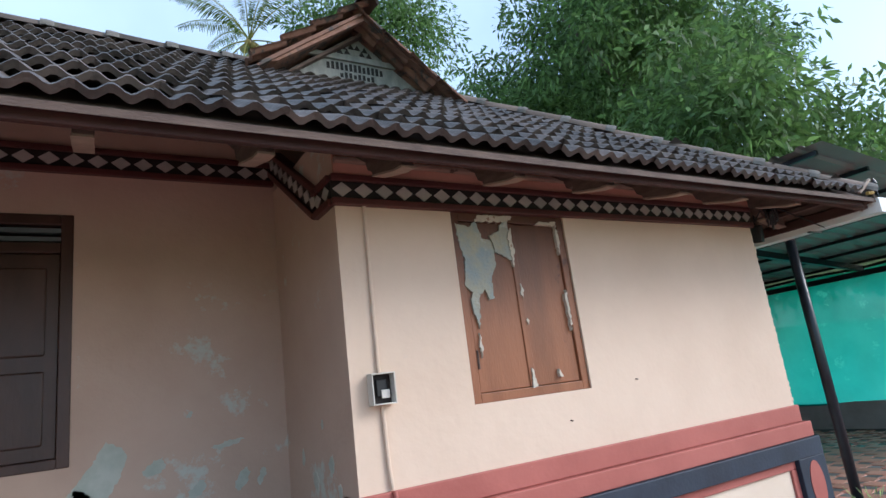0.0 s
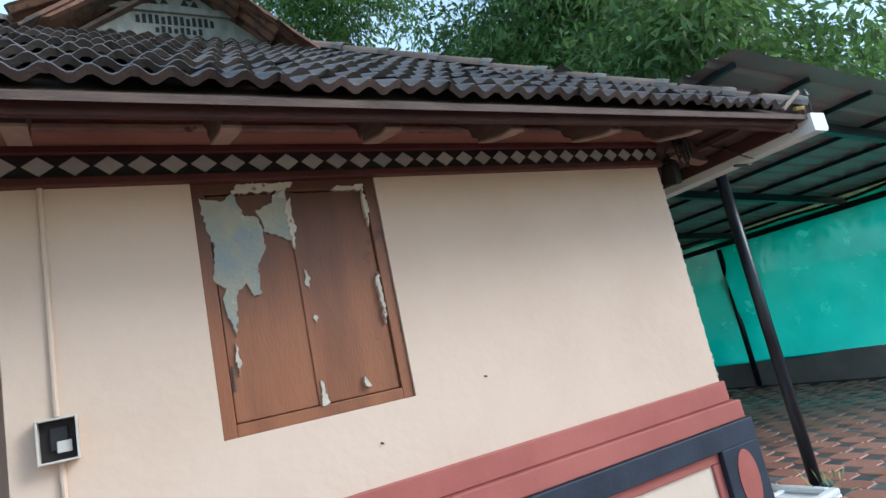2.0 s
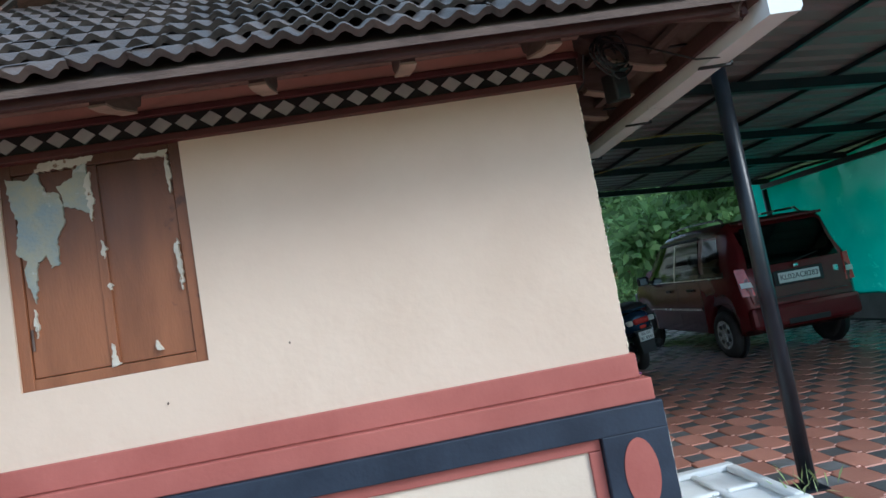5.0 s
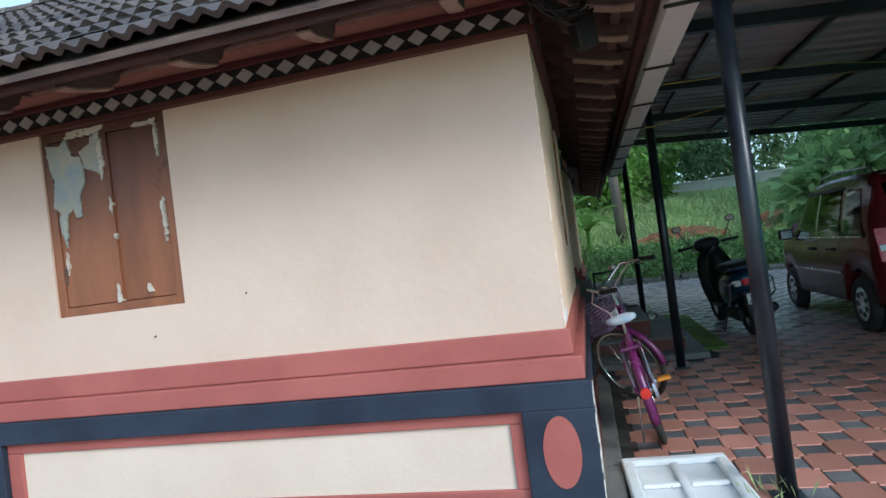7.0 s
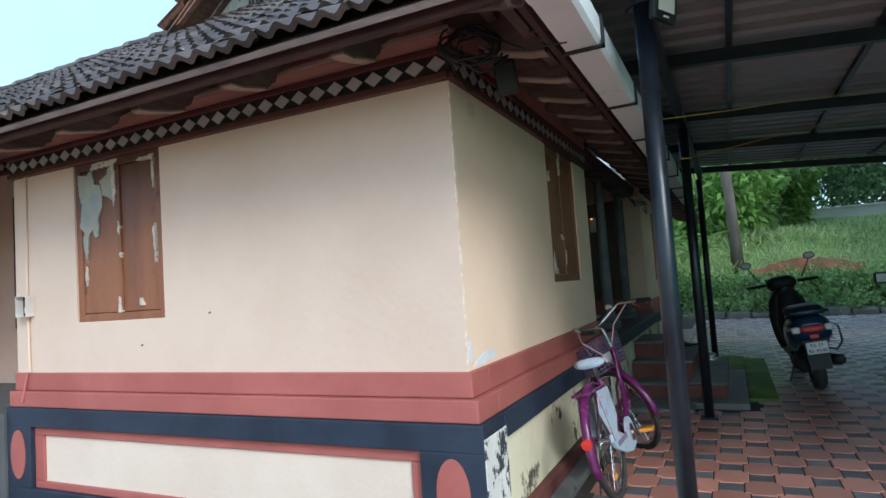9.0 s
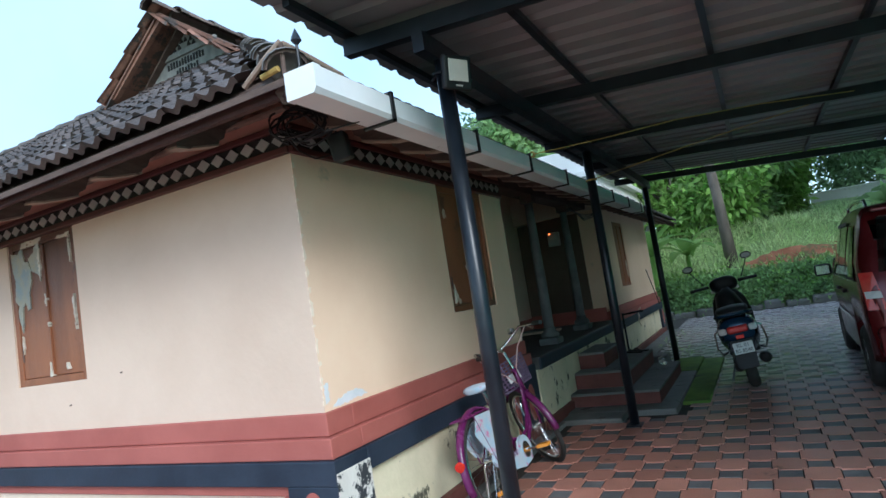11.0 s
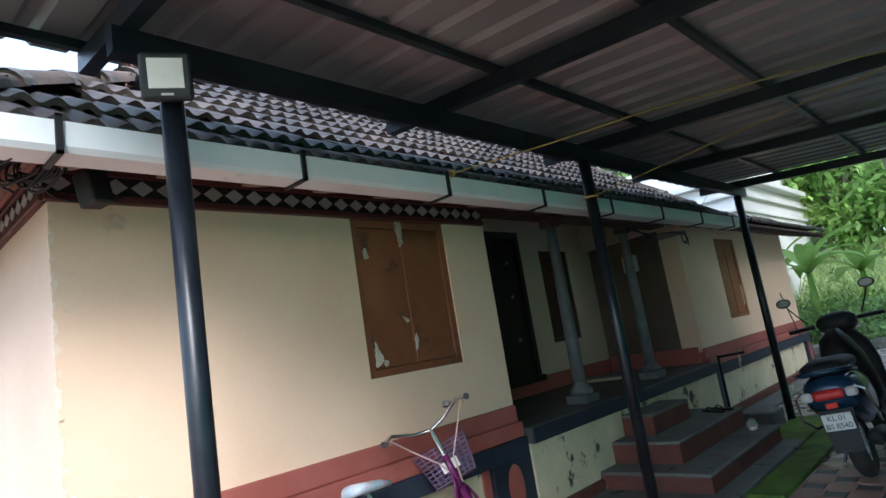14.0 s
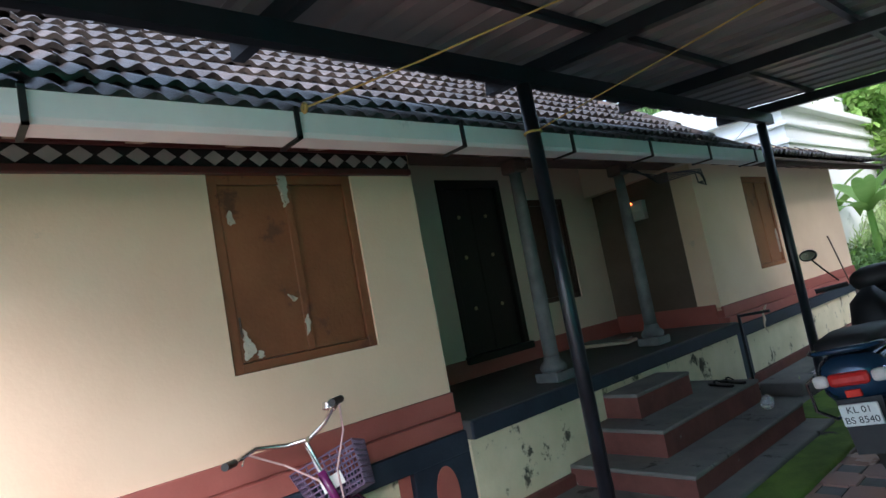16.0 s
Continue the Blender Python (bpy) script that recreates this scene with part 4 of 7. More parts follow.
chips_b = [(0.09, 0.15, [(-0.02, -0.09), (0.045, -0.05), (0.02, 0.0), (-0.01, 0.07)]), (0.15, 0.08, [(-0.01, -0.02), (0.02, -0.012), (0.012, 0.02), (-0.012, 0.014)]), (0.10, 0.78, [(-0.01, -0.03), (0.022, -0.02), (0.0, 0.05), (-0.016, 0.02)]),
           (0.43, 0.20, [(-0.005, -0.07), (0.02, -0.03), (0.012, 0.04), (-0.008, 0.02)]), (0.43, 0.96, [(-0.018, -0.12), (0.006, -0.1), (0.012, 0.05), (-0.045, 0.06)]), (0.38, 0.33, [(0, -0.012), (0.02, 0), (0.0, 0.02), (-0.03, 0.03)])]
shutter_window("window_2", pose(XB, WIN_B[0], WIN_B[2], 0, 0, 90), WIN_B[1] - WIN_B[0], WIN_B[3] - WIN_B[2], "closed brown shutters with a few pale paint chips", 0.52, chips_b)
shutter_window("window_3", pose(XB, WIN_C[0], WIN_C[2], 0, 0, 90), WIN_C[1] - WIN_C[0], WIN_C[3] - WIN_C[2], "closed brown shutters of the far room", 0.5, [(0.74, 0.35, [(0.0, -0.2), (0.02, -0.1), (0.01, 0.1), (-0.01, 0.06)])])
# recess window: louvred top, panelled shutter
wr = thing("window_4", "dark brown panelled shutter with louvres above", "window", pose(WIN_R[0], REC_Y, WIN_R[2]), kind="structure")
ww, wh = WIN_R[1] - WIN_R[0], WIN_R[3] - WIN_R[2]
SHUT_DARK = mat("dark brown varnish", (0.045, 0.022, 0.017), (0.08, 0.04, 0.03), 3, 0.4, 0.25, 50, stretch=(1, 1, 0.3))
for nm, a in (("frame_left", (0, -0.01, 0, 0.06, 0.1, wh)), ("frame_right", (ww - 0.06, -0.01, 0, ww, 0.1, wh)), ("frame_top", (0.06, -0.01, wh - 0.06, ww - 0.06, 0.1, wh)), ("frame_bottom", (0.06, -0.01, 0, ww - 0.06, 0.1, 0.05)), ("transom", (0.06, -0.008, wh - 0.22, ww - 0.06, 0.1, wh - 0.16))):
    part(nm, boxed(*a, bevel=0.005), SHUT_DARK, wr)
LOUVRE = mat("bluish louvre paint", (0.10, 0.13, 0.14), (0.16, 0.19, 0.20), 5, 0.5, 0.1)
for k in range(2):
    part("louvre", boxed(0.06, 0.01, wh - 0.150 + 0.05 * k, ww - 0.06, 0.05, wh - 0.125 + 0.05 * k), LOUVRE, wr, "bluish louvre slat")
for a in (0.062, ww / 2 + 0.002):
    leaf = part("shutter", boxed(a, 0.02, 0.052, a + ww / 2 - 0.064, 0.05, wh - 0.222, bevel=0.004), SHUT_DARK, wr)
    for z0, z1 in ((0.12, 0.50), (0.58, wh - 0.30)):
        part("panel", boxed(a + 0.06, 0.008, z0, a + ww / 2 - 0.124, 0.03, z1, bevel=0.01), SHUT_DARK, leaf)

# veranda door and window
dv = thing("door_1", "dark old wooden double door with round studs, shut", "door", pose(VER_X, DOOR_V[0], DOOR_V[2], 0, 0, 90), kind="structure")
dw, dh = DOOR_V[1] - DOOR_V[0], DOOR_V[3] - DOOR_V[2]
for nm, a in (("frame_left", (0, -0.015, 0, 0.07, 0.14, dh)), ("frame_right", (dw - 0.07, -0.015, 0, dw, 0.14, dh)), ("frame_top", (0.07, -0.015, dh - 0.08, dw - 0.07, 0.14, dh)), ("sill", (-0.02, -0.06, -0.05, dw + 0.02, 0.14, 0.02))):
    part(nm, boxed(*a, bevel=0.006), DARKDOOR, dv)
BRASS = mat("dull brass", (0.30, 0.24, 0.14), (0.40, 0.32, 0.2), 8, 0.35, 0.05, metal=0.8)
for a, b in ((0.072, dw / 2 - 0.003), (dw / 2 + 0.003, dw - 0.072)):
    leaf = part("leaf", boxed(a, 0.03, 0.022, b, 0.07, dh - 0.082, bevel=0.004), DARKDOOR, dv)
    for z in (0.45, 0.95, 1.35):
        bm = bmesh.new()
        disc(bm, ((a + b) / 2, 0.025, z), (0, 1, 0), 0.018, 0.02, 12)
        part("stud", bm, BRASS, leaf, "dull round stud")
shutter_window("window_5", pose(VER_X, WIN_V[0], WIN_V[2], 0, 0, 90), WIN_V[1] - WIN_V[0], WIN_V[3] - WIN_V[2], "small dark brown shuttered window of the veranda", 0.5)
for ob in bpy.data.objects:
    if ob.name.startswith("window_5"):
        for c in ob.children_recursive:
            c.data.materials[0] = SHUT_DARK

# ---- veranda ----
STONE = mat("grey column stone", (0.10, 0.11, 0.11), (0.17, 0.178, 0.175), 5, 0.75, 0.3, 50, stain=((0.10, 0.12, 0.11), 4, 0.6))


def column(m):
    th = thing("veranda_column", "slim tapered grey column on a moulded base", "column", m, group="veranda columns")
    part("plinth_block", boxed(-0.11, -0.11, 0, 0.11, 0.11, 0.075, bevel=0.012), STONE, th)
    bm = bmesh.new()
    loft(bm, [oval_z(z, 0, 0, r, r, 20) for z, r in ((0.076, 0.095), (0.10, 0.105), (0.13, 0.095), (0.15, 0.07), (0.19, 0.062))])
    part("base_moulding", bm, STONE, th, "", True)
    bm = bmesh.new()
    loft(bm, [oval_z(z, 0, 0, r, r, 20) for z, r in ((0.191, 0.058), (0.6, 0.058), (1.2, 0.052), (1.62, 0.046))])
    part("shaft", bm, STONE, th, "", True)
    part("capital", boxed(-0.075, -0.075, 1.621, 0.075, 0.075, 1.72, bevel=0.015), OLDWOOD, th)
    return th


col = column(pose(4.77, 7.07, FLOOR))
copy_thing(col, pose(4.73, 8.60, FLOOR))
structure("veranda_beam", boxed(4.60, VER_Y0, FLOOR + 1.722, 4.80, VER_Y1, FLOOR + 1.88, bevel=0.01), OLDWOOD, "dark wooden beam carried by the veranda columns", "beam")
steps = thing("veranda_steps", "worn cement steps with red risers up to the veranda", "steps", kind="structure")
for z0, z1, x1, y0, y1 in ((-0.03, 0.19, 5.89, 6.79, 8.58), (0.19, 0.37, 5.58, 7.06, 8.62), (0.37, 0.55, 5.27, 7.32, 8.12)):
    part("step_riser", boxed(4.97, y0 + 0.008, z0, x1 - 0.008, y1 - 0.008, z1 - 0.03), STEPRED, steps)
    part("step_tread", boxed(4.97, y0, z1 - 0.03, x1, y1, z1, bevel=0.012), STEPTOP, steps)
structure("step_apron", boxed(4.97, 6.52, -0.03, 6.06, 9.4, 0.05, bevel=0.012), STEPTOP, "dark worn cement slab below the steps", "slab")
structure("moss_slab", boxed(6.062, 6.9, -0.03, 6.32, 9.7, 0.03, bevel=0.012), MOSS, "bright green moss on a low slab", "slab")
structure("moss_patch", boxed(5.70, 8.62, 0.0, 6.062, 9.75, 0.058, bevel=0.012), MOSS, "bright green moss beside the steps", "slab")
structure("cement_foot", boxed(5.02, 6.25, -0.03, 5.6, 6.78, 0.045, bevel=0.015), STEPTOP, "rough cement foot of the steps", "slab")
slabs = tagged(part("stone_block", boxed(5.25, 9.35, 0.0, 5.62, 9.75, 0.17, bevel=0.02), STEPTOP), "dark grey stone block beside the steps", "block")
mat_roll = thing("floor_mat", "folded pale mat lying on the veranda", "mat", pose(4.05, 8.85, FLOOR, 0, 0, 12))
part("fold", boxed(-0.30, -0.14, 0.0, 0.28, 0.12, 0.03, bevel=0.012), PANEL, mat_roll)
part("fold", boxed(-0.26, -0.10, 0.031, 0.22, 0.14, 0.05, bevel=0.009), STEPTOP, mat_roll)
sandal = thing("sandals", "pair of dark rubber sandals on a step", "sandals", pose(5.42, 8.40, 0.371, 0, 0, 65))
for k in (-0.06, 0.06):
    bm = bmesh.new()
    loft(bm, [oval_y(y, k, 0.011, r, 0.011, 10, 3) for y, r in ((-0.12, 0.022), (-0.07, 0.035), (0.02, 0.034), (0.09, 0.045), (0.13, 0.025))])
    part("sole", bm, BLACKPL, sandal)
    part("strap", tubed([(k - 0.035, 0.03, 0.02), (k - 0.01, 0.06, 0.045), (k, 0.09, 0.024), (k + 0.01, 0.06, 0.045), (k + 0.035, 0.03, 0.02)], 0.006, 5), BLACKPL, sandal)
mug = thing("glass_jar", "upturned glass jar on a step", "jar", pose(5.72, 8.35, 0.191, 90, 0, 20))
bm = bmesh.new()
loft(bm, [oval_z(z, 0, 0.05, r, r, 18) for z, r in ((-0.06, 0.045), (-0.05, 0.05), (0.04, 0.05), (0.06, 0.04), (0.075, 0.042))])
part("bowl", bm, glass("jar glass", (0.75, 0.8, 0.8)), mug, "", True)
# small iron gate frame at the end of the veranda
gatef = thing("iron_gate", "small open black iron gate frame by the veranda", "gate", pose(5.05, 9.72, 0))
for a, b in (((0, 0, 0.0), (0, 0, 0.80)), ((0, 0, 0.78), (0.30, 0.02, 0.80)), ((0.02, 0, 0.04), (0.30, 0.02, 0.03))):
    part("rail", tubed([a, b], 0.016, 6), STEEL, gatef)
rope = thing("hanging_rag", "frayed pale rag hanging from the gate", "rag", pose(5.27, 9.74, 0))
part("strip", tubed([(0, 0.02, 0.81), (0.01, 0.01, 0.72), (-0.01, 0.02, 0.66), (0.02, 0.015, 0.58)], [0.012, 0.016, 0.008, 0.004], 5), PANEL, rope)
part("strip", tubed([(0.02, 0.03, 0.82), (0.05, 0.02, 0.86)], [0.012, 0.004], 5), PANEL, rope)

# ---- fittings ----
GREYPL = mat("dusty white plastic", (0.50, 0.47, 0.42), (0.60, 0.56, 0.50), 8, 0.6, 0.1)
sw = thing("switch_box", "open dusty electrical switch box on the wall", "switch box", pose(1.485, YA, 1.36))
for a in ((-0.062, -0.06, -0.075, -0.055, 0.0, 0.075), (0.055, -0.06, -0.075, 0.062, 0.0, 0.075), (-0.055, -0.06, 0.068, 0.055, 0, 0.075), (-0.055, -0.06, -0.075, 0.055, 0, -0.068)):
    part("side", boxed(*a, bevel=0.002), GREYPL, sw)
part("back", boxed(-0.055, -0.008, -0.068, 0.055, 0.0, 0.068), DARKDOOR, sw)
part("socket", boxed(-0.025, -0.026, -0.035, 0.03, -0.008, 0.045, bevel=0.004), BLACKPL, sw)
part("terminal", boxed(-0.005, -0.032, -0.045, 0.04, -0.026, -0.005, bevel=0.003), GREYPL, sw, "pale terminal block")
pipe = thing("conduit", "painted conduit pipe running down the wall", "conduit")
part("pipe", tubed([(1.492, YA - 0.008, 2.30), (1.485, YA - 0.010, 1.44)], 0.010, 8), PLASTER, pipe)
part("pipe", tubed([(1.488, YA - 0.010, 1.28), (1.492, YA - 0.012, 1.0), (1.50, YA - 0.014, 0.90)], 0.010, 8), PLASTER, pipe)
part("pipe", tubed([(1.50, YA - 0.03, 0.895), (1.51, YA - 0.075, 0.70)], 0.010, 8), RED, pipe)

lampm = pose(5.865, 3.10, 2.46, 0, 0, 62) @ pose(0, 0, 0, 8)
flood = thing("floodlight", "square black LED floodlight on the shed post, off", "floodlight", lampm)
part("housing", boxed(-0.085, 0.0, -0.085, 0.085, 0.035, 0.085, bevel=0.012), BLACKPL, flood)
LENS = mat("pale diffuser", (0.62, 0.60, 0.52), (0.70, 0.68, 0.60), 8, 0.25, 0.0)
part("diffuser", boxed(-0.058, -0.003, -0.045, 0.058, 0.004, 0.062, bevel=0.002), LENS, flood, "pale yellowish diffuser")
part("name_strip", boxed(-0.02, -0.002, -0.070, 0.02, 0.003, -0.062), GREYPL, flood)
part("fin", boxed(-0.05, 0.036, -0.05, 0.05, 0.055, 0.05, bevel=0.004), BLACKPL, flood)
part("bracket", tubed([(-0.09, 0.02, 0.0), (-0.10, 0.07, 0.0), (-0.02, 0.16, 0.03), (-0.02, 0.20, 0.0)], 0.008, 6), STEEL, flood)

bundle = thing("cable_bundle", "tangled bundle of black cables under the corner eaves", "cables")
rng = random.Random(11)
for k in range(9):
    c = Vector((5.05 + rng.uniform(-0.04, 0.04), 2.87 + rng.uniform(-0.05, 0.05), 2.375 + rng.uniform(-0.02, 0.02)))
    rx, ry = rng.uniform(0.10, 0.17), rng.uniform(0.05, 0.09)
    ph = rng.uniform(0, 6)
    pts = [c + Vector((rx * math.cos(t + ph) * 0.8, rx * math.cos(t + ph) * 0.5, ry * math.sin(t + ph) + 0.012 * math.sin(3 * t))) for t in [0.33 * i for i in range(18)]]
    part("cable", tubed(pts, 0.006, 5), BLACKPL, bundle)
part("cable", tubed([(XB + 0.03, YA - 0.10, 2.40), (XB + 0.05, YA + 0.02, 2.29), (XB + 0.04, YA + 0.16, 2.27), (XB + 0.08, YA + 0.30, 2.31)], 0.005, 5), BLACKPL, bundle)
part("cable", tubed([(5.60, 2.62, 2.36), (5.50, 2.72, 2.235), (5.35, 2.66, 2.22), (5.15, 2.80, 2.38), (4.98, 2.84, 2.45)], 0.005, 5), BLACKPL, bundle)
spk = thing("junction_box", "black plastic box hanging under the eaves", "box", pose(5.13, 3.09, 2.20, 6, -8, 20))
part("case", boxed(-0.05, -0.05, 0.0, 0.05, 0.05, 0.15, bevel=0.012), BLACKPL, spk)
part("hanger", tubed([(0, 0, 0.15), (0.0, 0.0, 0.24)], 0.006, 5), BLACKPL, spk)
vb = thing("cable_coil", "loose black cables under the veranda eaves", "cables")
for k in range(5):
    y0 = 9.2 + 0.1 * k
    part("cable", tubed([(4.82, 8.5 + 0.05 * k, 2.36 + 0.01 * k), (4.9, 9.0, 2.30 - 0.02 * k), (4.95, y0 + 0.2, 2.33), (4.95, 9.85, 2.36 - 0.02 * k), (4.93, 9.95, 2.25 - 0.015 * k), (4.92, 9.80, 2.22), (4.93, 9.75, 2.33)], 0.006, 5), BLACKPL, vb)
meter = thing("electric_meter", "grey electric meter with a small red light", "meter", pose(4.2, VER_Y1, 1.98))
part("case", boxed(-0.09, -0.09, 0, 0.09, -0.001, 0.22, bevel=0.012), GREYPL, meter)
part("window_pane", boxed(-0.06, -0.094, 0.10, 0.06, -0.088, 0.18, bevel=0.002), LENS, meter)
LED = bpy.data.materials.new("red indicator")
LED.use_nodes = True
LED.node_tree.nodes["Principled BSDF"].inputs["Emission Color"].default_value = (1, 0.15, 0.03, 1)
LED.node_tree.nodes["Principled BSDF"].inputs["Emission Strength"].default_value = 2.0
bm = bmesh.new()
disc(bm, (-0.05, -0.095, 0.20), (0, 1, 0), 0.012, 0.012, 10)
part("indicator", bm, LED, meter, "glowing red indicator")
ROPE = mat("yellow nylon rope", (0.36, 0.24, 0.06), (0.44, 0.31, 0.10), 40, 0.8, 0.2)
cl = thing("clothes_line", "yellow rope tied from gutter bracket to the shed", "rope")
part("rope", tubed([(5.63, 4.79, 2.36), (6.1, 5.09, 2.41), (6.6, 5.41, 2.48), (7.2, 5.85, 2.53), (7.9, 6.34, 2.545)], 0.0045, 5), ROPE, cl)
part("rope", tubed([(5.76, 6.18, 2.30), (6.6, 6.3, 2.42), (7.6, 6.35, 2.53)], 0.004, 5), ROPE, cl)
for c in ((5.63, 4.79, 2.36), (5.73, 6.16, 2.29)):
    bm = bmesh.new()
    torus(bm, c, (0, 0, 1) if c[0] > 5.65 else (0, 1, 0), 0.047 if c[0] > 5.65 else 0.018, 0.008, 16, 6)
    part("knot", bm, ROPE, cl)
cl2 = thing("cable", "thin black cable slung from the shed post", "cable")
part("wire", tubed([(5.69, 9.76, 2.30), (5.2, 10.6, 2.42), (4.2, 12.5, 2.9), (3.4, 16, 3.9)], 0.005, 5), BLACKPL, cl2)
fin = thing("hip_finial", "small black iron spike at the roof corner", "finial", pose(EAVE_X + 0.06, EAVE_Y + 0.0, EAVE_Z - 0.06))
part("rod", tubed([(0, 0, 0), (0, 0, 0.17)], 0.006, 6), STEEL, fin)
bm = bmesh.new()
loft(bm, [oval_z(z, 0, 0, r, r, 8) for z, r in ((0.13, 0.004), (0.15, 0.022), (0.165, 0.018), (0.20, 0.002))])
part("spear", bm, STEEL, fin)
bamboo = thing("bamboo_scraps", "pale sticks and a bamboo stump propping the hip tiles", "bamboo")
part("stick", tubed([(EAVE_X - 0.24, EAVE_Y + 0.0, EAVE_Z - 0.01), (EAVE_X - 0.10, EAVE_Y - 0.005, EAVE_Z + 0.07), (EAVE_X - 0.02, EAVE_Y, EAVE_Z + 0.115)], 0.013, 7), PALEWOOD, bamboo)
part("stick", tubed([(EAVE_X - 0.02, EAVE_Y + 0.01, EAVE_Z + 0.11), (EAVE_X + 0.0, EAVE_Y + 0.16, EAVE_Z + 0.085), (EAVE_X + 0.02, EAVE_Y + 0.34, EAVE_Z + 0.05)], 0.013, 7), PALEWOOD, bamboo)
part("stick", tubed([(EAVE_X - 0.02, EAVE_Y + 0.0, EAVE_Z - 0.03), (EAVE_X - 0.02, EAVE_Y + 0.0, EAVE_Z + 0.11)], 0.010, 7), OLDWOOD, bamboo)
part("stump", tubed([(EAVE_X - 0.13, EAVE_Y - 0.01, EAVE_Z - 0.005), (EAVE_X - 0.04, EAVE_Y - 0.01, EAVE_Z + 0.005)], 0.013, 8), ROPE, bamboo, "yellow bamboo stump")

stick = thing("broom_stick", "thin stick leaning on the far wall", "stick", pose(4.97, 13.55, 0.66))
part("rod", tubed([(0.06, 0, 0.0), (-0.09, 0.02, 0.75)], 0.010, 6), OLDWOOD, stick)

# worn places on the walls
FLAKE = mat("old green-grey distemper", (0.40, 0.43, 0.37), (0.50, 0.52, 0.46), 9, 0.9, 0.3, 60)
CHALK = mat("chalky white undercoat", (0.66, 0.68, 0.70), (0.76, 0.77, 0.78), 9, 0.9, 0.3, 60)
EDGE = mat("rubbed pale plaster", (0.82, 0.68, 0.52), (0.86, 0.74, 0.60), 9, 0.9, 0.3, 60)
worn = thing("flaked_wall_patches", "green-grey patches where wall paint has flaked off", "flaked paint", kind="structure")
for k, (x, z, w, h) in enumerate(((0.34, 1.10, 0.16, 0.16), (0.60, 1.10, 0.07, 0.05), (0.98, 1.17, 0.10, 0.03), (1.06, 0.96, 0.05, 0.07), (1.17, 0.97, 0.03, 0.05), (0.82, 0.95, 0.06, 0.05), (0.20, 0.97, 0.10, 0.08), (0.45, 0.86, 0.14, 0.06), (0.78, 1.36, 0.02, 0.02))):
    pr = random.Random(50 + k)
    pts = [(w * (0.6 + 0.4 * pr.random()) * math.cos(t), h * (0.5 + 0.5 * pr.random()) * math.sin(t) + 0.5 * h * math.cos(t)) for t in [2 * math.pi * i / 9 for i in range(9)]]
    part("patch", prismed(ragged(x, z, pts, k + 3), "y", REC_Y - 0.0022, REC_Y + 0.002), FLAKE, worn)
for k, (y, z, w, h) in enumerate(((3.30, 1.02, 0.05, 0.07), (3.55, 0.93, 0.07, 0.06), (3.20, 0.90, 0.03, 0.05), (3.75, 1.05, 0.03, 0.06), (3.40, 1.22, 0.02, 0.03))):
    pr = random.Random(70 + k)
    pts = [(w * (0.5 + 0.5 * pr.random()) * math.cos(t), h * (0.5 + 0.5 * pr.random()) * math.sin(t)) for t in [2 * math.pi * i / 9 for i in range(9)]]
    part("patch", prismed(ragged(y, z, pts, k + 13), "x", REC_X - 0.0022, REC_X + 0.002), FLAKE, worn)
chalk = thing("chalky_patch", "chalky white patch above the red band", "flaked paint", kind="structure")
part("patch", prismed(ragged(3.18, 0.925, [(-0.15, -0.025), (-0.05, -0.02), (0.10, -0.012), (0.18, -0.005), (0.10, 0.035), (0.0, 0.03), (-0.10, 0.01)], 5), "x", XB - 0.002, XB + 0.0022), CHALK, chalk)
part("patch", prismed(ragged(YA + 0.03, 0.99, [(-0.02, -0.06), (0.02, -0.05), (0.015, 0.05), (-0.015, 0.04)], 6), "x", XB - 0.002, XB + 0.0024), CHALK, chalk)
for k in range(14):
    z, hgt = 0.95 + 0.098 * k, 0.03 + 0.022 * math.sin(2.7 * k)
    part("worn_edge", prismed(ragged(YA + 0.006, z, [(-0.007, -hgt), (0.010 + 0.004 * math.sin(4 * k), -hgt * 0.6), (0.012, hgt * 0.5), (-0.007, hgt)], 20 + k), "x", XB - 0.003, XB + 0.0022), EDGE, chalk)
nails = thing("wall_nails", "rusty nails in the plastered wall", "nail")
for x, z in ((2.654, 1.064), (3.24, 1.242)):
    part("nail", tubed([(x, YA + 0.002, z), (x + 0.004, YA - 0.016, z - 0.004)], 0.0042, 6), OLDWOOD, nails)

# ---- foam box lid on the ground ----
FOAM = mat("dirty white foam", (0.72, 0.73, 0.72), (0.82, 0.83, 0.83), 5, 0.8, 0.5, 130, stain=((0.50, 0.50, 0.46), 6, 0.63))
lid = thing("foam_lid", "dirty white foam box lid with four recesses", "foam lid", pose(5.33, 3.25, 0.004, 0, 0, 3))
bm = bmesh.new()
W2, H2 = 0.27, 0.35
box(bm, -W2, -H2, 0, W2, H2, 0.02, bevel=0.006)
part("slab", bm, FOAM, lid)
for a in ((-W2, -H2, 0.021, W2, -H2 + 0.06, 0.06), (-W2, H2 - 0.06, 0.021, W2, H2, 0.06), (-W2, -H2 + 0.062, 0.021, -W2 + 0.06, H2 - 0.062, 0.06), (W2 - 0.06, -H2 + 0.062, 0.021, W2, H2 - 0.062, 0.06), (-0.022, -H2 + 0.062, 0.021, 0.022, H2 - 0.062, 0.045), (-W2 + 0.062, -0.02, 0.021, -0.024, 0.02, 0.045), (0.024, -0.02, 0.021, W2 - 0.062, 0.02, 0.045)):
    part("rim" if a[5] > 0.05 else "rib", boxed(*a, bevel=0.012), FOAM, lid)

